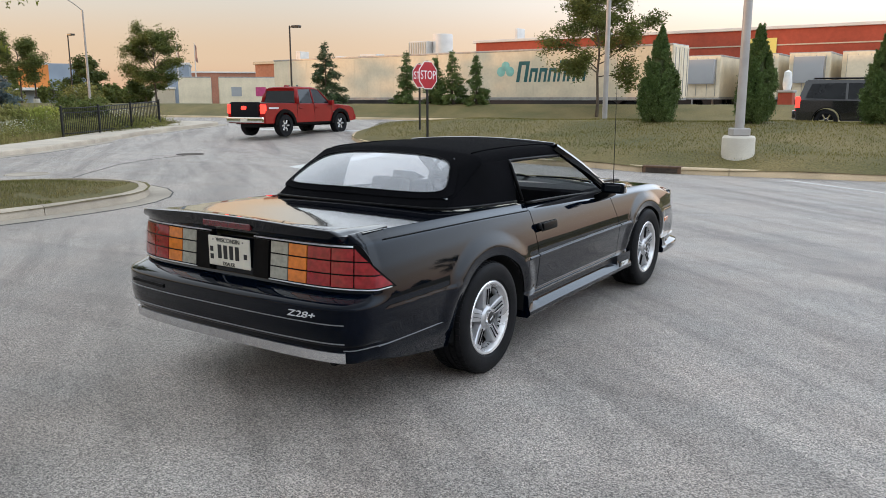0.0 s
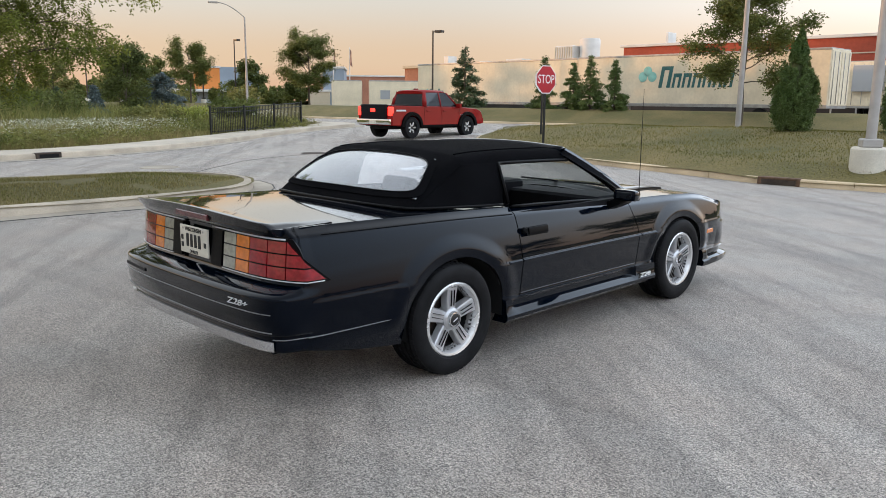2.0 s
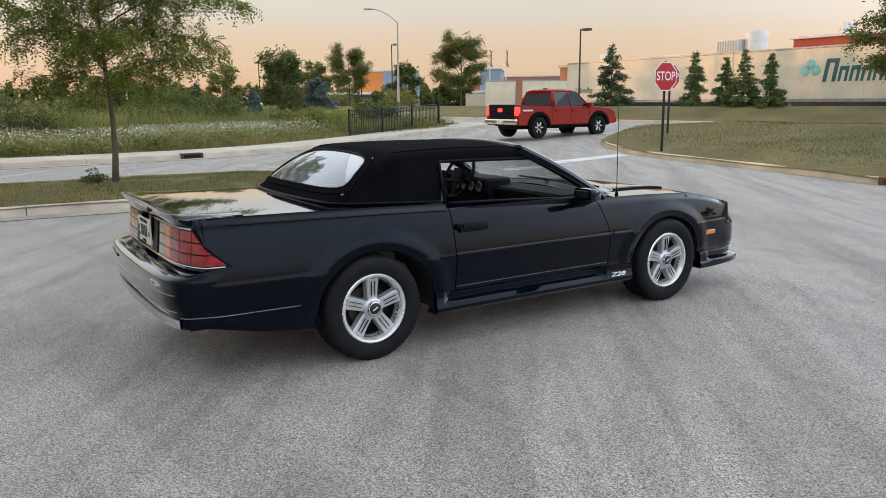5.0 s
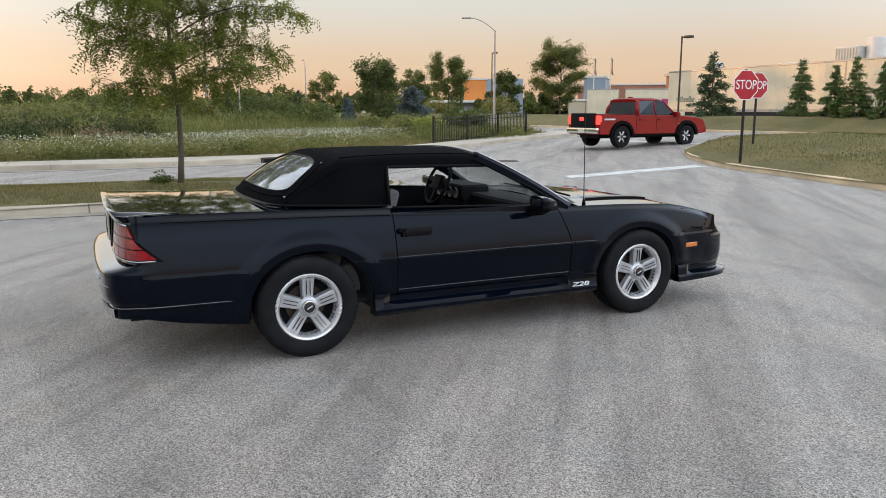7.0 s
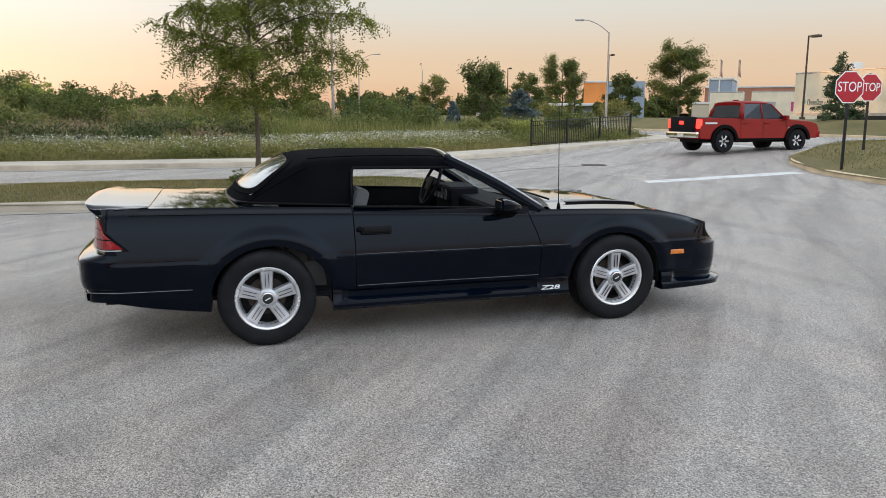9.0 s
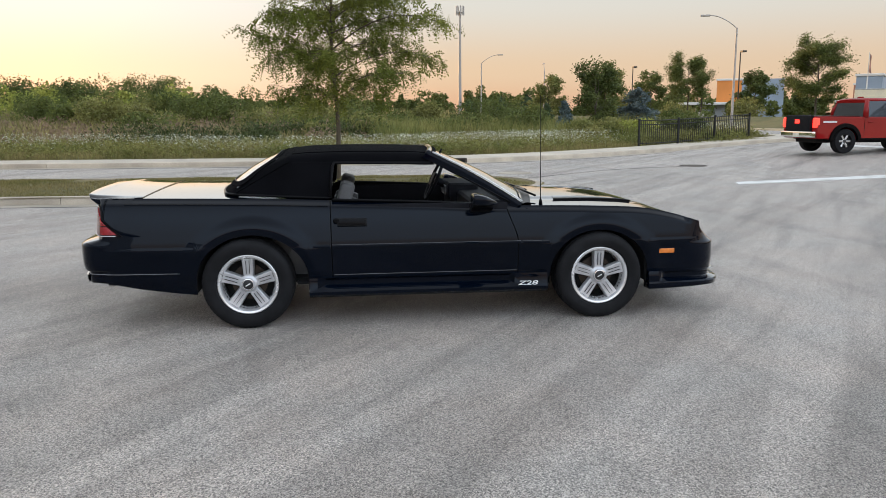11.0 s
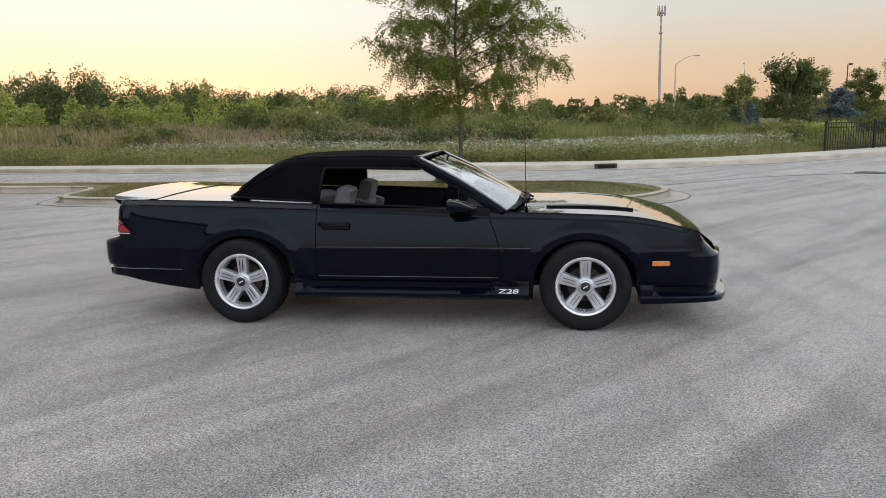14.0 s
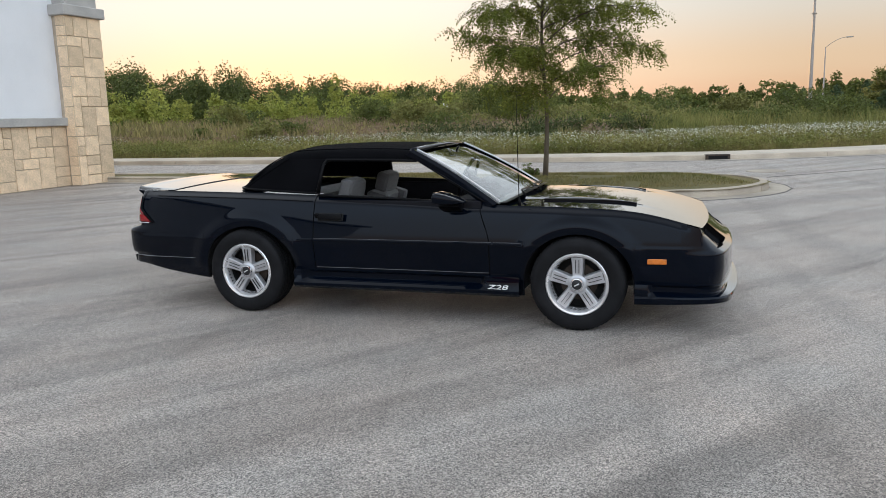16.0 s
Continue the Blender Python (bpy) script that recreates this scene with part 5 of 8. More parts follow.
# tail lamps: grids of coloured lenses that wrap round the corner
lamp_path = [(x, lamp_line(x)) for x in np.linspace(0, 0.862, 40)] + [(side_x(y), y) for y in np.linspace(-2.195, -1.95, 12)]
lamp_s = np.concatenate([[0], np.cumsum([math.hypot(b[0] - a[0], b[1] - a[1]) for a, b in zip(lamp_path, lamp_path[1:])])])


def lamp_at(s, z, out):
    """A point of the lamp panel: s metres from the middle, lifted outwards."""
    x, y = np.interp(s, lamp_s, [p[0] for p in lamp_path]), np.interp(s, lamp_s, [p[1] for p in lamp_path])
    x2, y2 = np.interp(s + 0.01, lamp_s, [p[0] for p in lamp_path]), np.interp(s + 0.01, lamp_s, [p[1] for p in lamp_path])
    n = Vector((y2 - y, -(x2 - x), 0)).normalized()
    return Vector((x, y, z)) + n * (out - 0.022 - 0.02 * (z - 0.66) / 0.2)


def lamp_tip(z):
    return 0.775 + 0.225 * (1 - (z - 0.668) / 0.186)


def tail_corner(s, z):
    q = lamp_at(s, z, 0.006)
    q.x = min(q.x, flank_x(max(q.y, -2.19), z))
    return q


for sx in (1, -1):
    flip = Matrix.Diagonal((sx, 1, 1, 1))
    # body corner behind and above the lamp, up to the spoiler's end
    rows = [[flip @ tail_corner(s, z) for s in np.linspace(0.60, 1.086, 60)] for z in np.linspace(0.655, 0.905, 22)]
    rows.append([flip @ Vector((tail_corner(s, 0.905).x - 0.008, tail_corner(s, 0.905).y + 0.004, 0.911)) for s in np.linspace(0.60, 1.086, 60)])
    rows.append([(sx * 0.60, tail_corner(s, 0.905).y + 0.02, 0.914) for s in np.linspace(0.60, 1.086, 60)])
    bm = sheet(bmesh.new(), rows)
    bmesh.ops.recalc_face_normals(bm, faces=bm.faces[:])
    part("tail_corner", bm, M_PAINT, CAR, angle=50)
    rows = [[flip @ lamp_at(s, z, 0.014) for s in np.linspace(0.155, lamp_tip(z) + 0.016 + 0.03 * step(0.79, 0.86, z), 22)] for z in (0.658, 0.70, 0.74, 0.78, 0.82, 0.866)]
    bm = sheet(bmesh.new(), rows)
    lamp = part("tail_lamp", thicken(bm, 0.012), M_TRIM, CAR, "tail lamp with red, amber and clear lenses")
    cols = [(0.275, 0.395, M_CLEAR_LENS), (0.395, 0.515, M_AMBER_LENS), (0.515, 0.655, M_RED_LENS), (0.655, 0.775, M_RED_LENS), (0.775, None, M_RED_LENS)]
    for s0, s1, mat in cols:
        for r in range(3):
            g = 0.0035
            z0, z1 = 0.668 + 0.062 * r + g, 0.668 + 0.062 * (r + 1) - g
            rows = []
            for zz in (z0, (z0 + z1) / 2, z1):
                e = (s1 if s1 else lamp_tip(zz)) - g
                rows.append([flip @ lamp_at(s, zz, 0.022) for s in np.linspace(s0 + g, max(e, s0 + 2 * g), 8)])
            part("lens", thicken(sheet(bmesh.new(), rows), 0.012), mat, lamp)
    rows = [[flip @ lamp_at(s, z, 0.028) for s in np.linspace(0.162, 0.268, 5)] for z in (0.670, 0.76, 0.852)]
    part("lamp_end_cover", thicken(sheet(bmesh.new(), rows), 0.016), M_TRIM, lamp)
    part("lamp_bright_edge", tube(bmesh.new(), [flip @ lamp_at(s, 0.862, 0.024) for s in np.linspace(0.16, 0.77, 10)], 0.0045, 6), M_STRIPE, lamp)
    part("lamp_bright_edge", tube(bmesh.new(), [flip @ lamp_at(s, 0.663, 0.022) for s in np.linspace(0.27, 0.985, 16)] , 0.003, 6), M_STRIPE, lamp)

plate = part("number_plate", boxed((-0.152, -2.388, 0.690), (0.152, -2.376, 0.843), 0.003), M_PLATE, CAR, "white number plate with dark marks")
lettering("plate_state", "WISCONSIN", 0.032, pose(0, -2.3895, 0.824, 90, 0, 0), M_BLACK_INK, plate, 0.002, "", 1.0, 0, 1.0)
lettering("plate_word", "DEALER", 0.026, pose(0, -2.3895, 0.704, 90, 0, 0), M_BLACK_INK, plate, 0.002)
for x in (-0.065, -0.022, 0.022, 0.065):
    part("plate_bar", boxed((x - 0.013, -2.3905, 0.730), (x + 0.013, -2.387, 0.800), 0.0), M_BLACK_INK, plate)
for x, z in ((-0.125, 0.775), (-0.125, 0.735), (0.125, 0.755)):
    part("plate_bar", boxed((x - 0.011, -2.3905, z - 0.013), (x + 0.011, -2.387, z + 0.013), 0.0), M_BLACK_INK, plate)
for x in (-0.11, 0.11):
    part("plate_screw", lathe(bmesh.new(), [(0, 0.003), (0.006, 0.002), (0.006, -0.004)], "y", 8, pose(x, -2.389, 0.826) @ Matrix.Diagonal((1, -1, 1, 1))), M_CHROME, plate)

# rear bumper trims: silver lower lip, stripes, badge
def rear_trim(name, z0, z1, o0, o1, mat, half=0.84):
    rows = []
    idx = [i for i in range(len(plan)) if plan[i].y < -2.17 and plan[i].x <= half]
    for i in idx:
        n = normal_at(i)
        p = plan[i]
        rows.append([p + n * o + Vector((0, 0, z)) for o, z in ((o0 - 0.012, z0), (o0, z0), (o1, z1), (o1 - 0.012, z1))])
    bm = mirrored(sheet(bmesh.new(), rows))
    bmesh.ops.recalc_face_normals(bm, faces=bm.faces[:])
    return part(name, bm, mat, CAR)


for sx in (1, -1):
    rows = []
    for i in range(len(plan)):
        p = plan[i]
        if p.y < -2.03 and p.x > 0.775:
            wr = step(-2.16, -2.33, p.y)
            o = wr * rear_off(0.388) + (1 - wr) * side_off(0.388) + 0.004
            q = p + normal_at(i) * o
            rows.append([(sx * q.x, q.y, 0.386), (sx * q.x, q.y, 0.390)])
    part("corner_pinstripe", thicken(sheet(bmesh.new(), rows), 0.004), M_PIN_LIGHT, CAR)
rear_trim("silver_lip", 0.330, 0.380, -0.022, -0.016, M_LIP, 0.80)
rear_trim("pinstripe", 0.4265, 0.431, 0.0, 0.0, M_PIN_LIGHT, 0.80)
rear_trim("pinstripe", 0.518, 0.522, 0.0075, 0.0075, M_PIN_LIGHT, 0.80)
lettering("rear_badge", "Z28+", 0.042, pose(0.57, -2.470, 0.552, 90, 0, 5), M_STRIPE, CAR, 0.006, "small white rear badge", 1.0, 0.2, 1.75)
part("brand_mark", boxed((-0.15, -0.004, -0.009), (0.15, 0.002, 0.009), 0.001, pose(-0.57, -2.466, 0.552, 0, 0, -5)), M_TRIM, CAR)

# windscreen, pillars and soft top
HDR_Y, HDR_Z = 0.045, 1.206


def screen(u, v):
    """u across -1..1, v from the base 0 to the header 1."""
    x = (0.735 * (1 - v) + 0.595 * v) * u
    y = 0.70 * (1 - v) + HDR_Y * v + (0.15 * (1 - v) + 0.05 * v) * (1 - u * u)
    z = 0.832 * (1 - v) + (HDR_Z - 0.012) * v + 0.022 * (1 - u * u) + 0.018 * math.sin(math.pi * v)
    return Vector((x, y, z))


rows = [[screen(u, v) for u in np.linspace(-1, 1, 25)] for v in np.linspace(0, 1, 13)]
glass = part("windscreen", thicken(sheet(bmesh.new(), rows), 0.005), M_SCREEN, CAR, "clear raked windscreen")
glass.visible_shadow = False
for sx in (1, -1):
    pts = [screen(sx * 1.03, v) + Vector((sx * 0.012, -0.012, 0.0)) for v in np.linspace(-0.03, 1.0, 12)]
    bm = bmesh.new()
    rows = []
    for p in pts:
        rows.append([p + Vector((sx * a, b, c)) for a, b, c in ((-0.018, 0.028, 0.014), (0.012, 0.018, 0.018), (0.026, -0.010, 0.006), (0.018, -0.050, -0.018), (-0.010, -0.050, -0.022), (-0.024, 0.0, -0.004), (-0.018, 0.028, 0.014))])
    sheet(bm, rows)
    bmesh.ops.recalc_face_normals(bm, faces=bm.faces[:])
    pillar = part("windscreen_pillar", bm, M_PAINT, CAR, angle=30)
    part("pillar_bright_trim", tube(bmesh.new(), [screen(sx * 1.0, v) + Vector((sx * 0.008, 0.020, 0.016)) for v in np.linspace(0, 1, 12)], 0.006, 6), M_STRIPE, pillar)
    part("screen_seal", tube(bmesh.new(), [(sx * 0.785, 0.62, 0.845), (sx * 0.745, 0.40, 0.965), (sx * 0.655, 0.10, 1.12)], 0.007, 6), M_TRIM, pillar)
part("header_rail", tube(bmesh.new(), [screen(u, 1.0) + Vector((0, -0.012, 0.006)) for u in np.linspace(-1.04, 1.04, 17)], 0.022, 8), M_PAINT, CAR)

RAIL_Z = smooth_curve([(-1.45, 1.145), (-0.70, 1.147), (0.05, 1.138), (0.2, 1.132)])
roof_z = smooth_curve([(-1.15, 1.185), (-1.0, 1.216), (-0.85, 1.230), (-0.5, 1.237), (-0.15, 1.233), (0.06, 1.220)])


def across(y, s):
    """Soft top section: s 0 in the middle, 1 at the rail."""
    zc = roof_z(y) + 0.008
    k = min(s / 0.80, 1.0)
    x = 0.565 * k
    z = zc - 0.030 * k * k
    if s > 0.80:
        t = (s - 0.80) / 0.20
        x = 0.565 + 0.080 * math.sin(t * math.pi / 2) ** 0.9
        z = (zc - 0.030) + (RAIL_Z(y) - (zc - 0.030)) * (1 - math.cos(t * math.pi / 2)) ** 0.9
    return x, z


def fabric(rows, mask=None):
    """A cloth sheet with thickness, as a mesh."""
    bm = sheet(bmesh.new(), rows, mask=mask) if mask else sheet(bmesh.new(), rows)
    bmesh.ops.remove_doubles(bm, verts=bm.verts[:], dist=1e-4)
    bmesh.ops.recalc_face_normals(bm, faces=bm.faces[:])
    return thicken(bm, 0.006)


ys_roof = list(np.linspace(0.075, -0.985, 26))
roof_rows = []
for yy in ys_roof:
    half = [(across(yy, s), s) for s in (0, 0.1, 0.2, 0.3, 0.4, 0.5, 0.6, 0.7, 0.76, 0.80, 0.83, 0.87, 0.91, 0.955, 1.0)]
    roof_rows.append([(-x, yy + 0.05 * (1 - s * s) * step(-0.2, 0.075, yy), z) for (x, z), s in half[:0:-1]] + [(x, yy + 0.05 * (1 - s * s) * step(-0.2, 0.075, yy), z) for (x, z), s in half])


def quarter(t, w):
    """t from the door edge 0 to the rear corner 1, w from the rail 0 to the belt 1."""
    y_top, y_bot = -0.665 - 0.320 * t, -0.695 - 0.735 * t
    x_top, z_top = across(y_top, 1.0)
    xb, zb = edge_x(y_bot) - 0.045 - 0.05 * t * t, edge_z(y_bot) + 0.012 + 0.008 * t
    return Vector((x_top + (xb - x_top) * w + 0.012 * math.sin(math.pi * w), y_top + (y_bot - y_top) * w, z_top + (zb - z_top) * w))


def curtain(u, w):
    """u across -1..1, w 0 at the roof edge to 1 at the deck."""
    s = abs(u)
    x0, z0 = across(-0.985, s)
    e, m = quarter(1.0, 1.0), quarter(1.0, w)
    top = Vector((x0, -0.985 - 0.02 * (1 - u * u), z0))
    bot = Vector((e.x * s, e.y - 0.085 * (1 - s**2.2), e.z + 0.010 * (1 - u * u)))
    p = top.lerp(bot, w)
    edge = Vector((across(-0.985, 1.0)[0], -0.985, across(-0.985, 1.0)[1])).lerp(e, w)
    p += (m - edge) * s**4
    bulge = 0.028 * math.sin(math.pi * w) * (1 - s**4)
    p += Vector((0, -bulge * 0.6, bulge))
    return Vector((p.x if u >= 0 else -p.x, p.y, p.z))


WS = np.concatenate([[-0.03, 0, 0.04, 0.08, 0.12], np.linspace(0.16, 0.80, 12), [0.84, 0.89, 0.94, 1.0]])
US = np.concatenate([np.linspace(0.995, 0.83, 8), np.linspace(0.79, -0.79, 21), np.linspace(-0.83, -0.995, 8)])
TS = np.linspace(0, 1, 16)
wrap_rows = []
for w in WS:
    row = [quarter(t, max(w, 0)) for t in TS] + [curtain(u, max(w, 0)) for u in US] + [Vector((-p.x, p.y, p.z)) for p in (quarter(t, max(w, 0)) for t in TS[::-1])]
    if w < 0:
        row = [Vector((p.x * 0.97, p.y + 0.015, p.z + 0.004)) for p in row]
    else:
        # round the corner between quarter and curtain
        for _ in range(int(26 * min(1.0, w / 0.25))):
            fresh = list(row)
            for c0 in (15, len(row) - 16):
                for j in range(c0 - 4, c0 + 6):
                    fresh[j] = row[j] * 0.5 + (row[j - 1] + row[j + 1]) * 0.25
            row = fresh
    wrap_rows.append(row)
U_OF = [None] * 16 + list(US) + [None] * 16


def window_half(w):
    return 0.70 + 0.24 * min(max((w - 0.14) / 0.68, 0.0), 1.0)


def window_ring(grow):
    """The rear window's outline on the curtain, with rounded corners."""
    out = []
    for a in np.linspace(0, 2 * math.pi, 73)[:-1]:
        c, q = math.cos(a), math.sin(a)
        w = 0.48 + (0.335 + grow) * math.copysign(abs(q) ** 0.42, q)
        u = (window_half(w) + grow) * math.copysign(abs(c) ** 0.42, c)
        out.append((min(max(u, -0.99), 0.99), w))
    return out


def cloth(i, j):
    a, b = U_OF[j], U_OF[j + 1]
    if a is None or b is None:
        return True
    u, w = abs(a + b) / 2, (WS[i] + WS[i + 1]) / 2
    return not (u < window_half(w) - 0.01 and 0.155 < w < 0.805)


whole = bpy.data.meshes.new("soft_top")
bm = fabric(roof_rows)
bm.to_mesh(whole)
bm = fabric(wrap_rows, cloth)
bm.from_mesh(whole)
soft = part("soft_top", bm, M_FABRIC, CAR, "black fabric soft top, raised", angle=75)
right_edge = [tuple(r[16]) for r in wrap_rows[1:]]
rows = [[curtain(u * (window_half(w) + 0.02), w) + Vector((0, -0.002, 0.003)) for u in np.linspace(-1, 1, 25)] for w in np.linspace(0.14, 0.82, 14)]
rear_window = part("rear_window", thicken(sheet(bmesh.new(), rows), 0.003), M_VINYL, soft, "clear plastic rear window")
rear_window.visible_shadow = False
inner, outer = window_ring(0.0), window_ring(0.075)
rows = [[curtain(u, w) + Vector((0, -0.005, lift)) for u, w in ring + ring[:1]] for ring, lift in ((inner, 0.005), (inner, 0.008), (outer, 0.007), (outer, 0.002))]
bm = sheet(bmesh.new(), rows)
bmesh.ops.recalc_face_normals(bm, faces=bm.faces[:])
part("window_surround", bm, M_FABRIC, soft)
part("window_welt", tube(bmesh.new(), [curtain(u, w) + Vector((0, -0.006, 0.008)) for u, w in inner + inner[:1]], 0.0035, 6), M_TRIM, soft)
for sx in (1, -1):
    part("roof_seam", tube(bmesh.new(), [(sx * across(y, 0.79)[0], y, across(y, 0.79)[1] + 0.003) for y in np.linspace(0.07, -0.97, 20)], 0.004, 6), M_FABRIC, soft)
    part("quarter_seam", tube(bmesh.new(), [(sx * (p[0] + 0.002), p[1] - 0.001, p[2] + 0.001) for p in right_edge], 0.004, 6), M_FABRIC, soft)
    part("side_rail", tube(bmesh.new(), [(sx * (across(y, 1.0)[0] - 0.004), y, across(y, 1.0)[1] - 0.008) for y in np.linspace(0.07, -0.66, 14)] + [(sx * 0.668, -0.675, 1.11), (sx * 0.765, -0.695, 0.90)], 0.012, 8), M_TRIM, soft)
tack = [tuple(p) for p in wrap_rows[-1]]
part("base_welt", tube(bmesh.new(), tack, 0.009, 8), M_TRIM, soft)

# cabin
part("dashboard", box(box(bmesh.new(), (-0.72, 0.34, 0.62), (0.72, 0.68, 0.855), 0.05, None, 3), (-0.60, 0.28, 0.52), (-0.10, 0.42, 0.83), 0.03, None, 2), M_DASH, CAR)
hoodlet = part("instrument_hood", boxed((-0.62, 0.26, 0.78), (-0.10, 0.52, 0.915), 0.045, None, 3), M_DASH, CAR)
for x in (-0.52, -0.41, -0.31, -0.20):
    part("gauge", lathe(bmesh.new(), [(0.0, 0.004), (0.036, 0.004), (0.042, 0.008), (0.045, 0.0)], "y", 18, pose(x, 0.257, 0.845) @ Matrix.Diagonal((1, -1, 1, 1))), M_PIN, hoodlet)
part("console", boxed((-0.13, -0.55, 0.26), (0.13, 0.40, 0.52), 0.03, None, 2), M_DASH, CAR)
part("cabin_carpet", boxed((-0.76, -0.95, 0.262), (0.76, 0.66, 0.29), 0.01), M_CARPET, CAR)
part("rear_bulkhead", boxed((-0.74, -1.30, 0.28), (0.74, -1.22, 0.86), 0.02), M_CARPET, CAR)
wheel_m = pose(-0.36, 0.17, 0.925, 66, 0, 0)
bm = bmesh.new()
tube(bm, [wheel_m @ Vector((0.185 * math.cos(a), 0.185 * math.sin(a), 0)) for a in np.linspace(0, 2 * math.pi, 41)], 0.014, 8, False)
steer = part("steering_wheel", bm, M_DASH, CAR)
for a in (0.15, math.pi - 0.15, -math.pi / 2):
    part("spoke", boxed((0.03, -0.022, -0.008), (0.178, 0.022, 0.008), 0.005, wheel_m @ pose(0, 0, 0, 0, 0, math.degrees(a))), M_DASH, steer)
part("horn_pad", boxed((-0.075, -0.06, -0.015), (0.075, 0.06, 0.022), 0.015, wheel_m, 2), M_DASH, steer)
part("steering_column", tube(bmesh.new(), [wheel_m @ Vector((0, 0, -0.01)), wheel_m @ Vector((0, 0, -0.22))], 0.035, 10), M_DASH, CAR)
part("rear_view_mirror", boxed((-0.11, -0.015, -0.03), (0.11, 0.015, 0.03), 0.012, pose(0, 0.16, 1.155, 8, 0, 0), 2), M_TRIM, CAR)
part("mirror_stem", tube(bmesh.new(), [(0, 0.17, 1.16), (0, 0.20, 1.205)], 0.008, 6), M_TRIM, CAR)


def bucket_seat(x, y):
    seat = part("front_seat", boxed((-0.25, -0.25, 0.0), (0.25, 0.27, 0.17), 0.06, pose(x, y, 0.34, 6, 0, 0), 3), M_SEAT, CAR, "grey cloth bucket seat")
    lean = pose(x, y - 0.24, 0.47, -16, 0, 0)
    part("backrest", boxed((-0.24, -0.075, 0.0), (0.24, 0.075, 0.36), 0.06, lean, 3), M_SEAT, seat)
    for sx in (-1, 1):
        part("bolster", boxed((-0.05, -0.07, 0.0), (0.05, 0.10, 0.34), 0.04, lean @ pose(sx * 0.215, 0.03, 0.03, 0, 0, 0), 2), M_SEAT, seat)
    part("head_restraint", boxed((-0.145, -0.055, 0.0), (0.145, 0.058, 0.17), 0.05, lean @ pose(0, 0.0, 0.355), 3), M_SEAT, seat)
    for sx in (-0.05, 0.05):
        part("restraint_post", tube(bmesh.new(), [lean @ Vector((sx, 0, 0.36)), lean @ Vector((sx, 0, 0.43))], 0.007, 6), M_CHROME, seat)


bucket_seat(0.37, -0.47)
bucket_seat(-0.37, -0.47)
part("rear_bench", boxed((-0.62, -1.02, 0.30), (0.62, -0.62, 0.50), 0.06, None, 2), M_SEAT, CAR)
part("rear_bench_back", boxed((-0.62, -0.08, 0.0), (0.62, 0.08, 0.42), 0.05, pose(0, -1.08, 0.46, -16, 0, 0), 2), M_SEAT, CAR)
part("antenna", tube(bmesh.new(), [(0.74, 0.86, 0.82), (0.74, 0.86, 0.85), (0.742, 0.858, 0.87), (0.744, 0.85, 1.25), (0.745, 0.845, 1.62)], [0.016, 0.011, 0.0035, 0.0025, 0.0015], 6), M_TRIM, CAR)


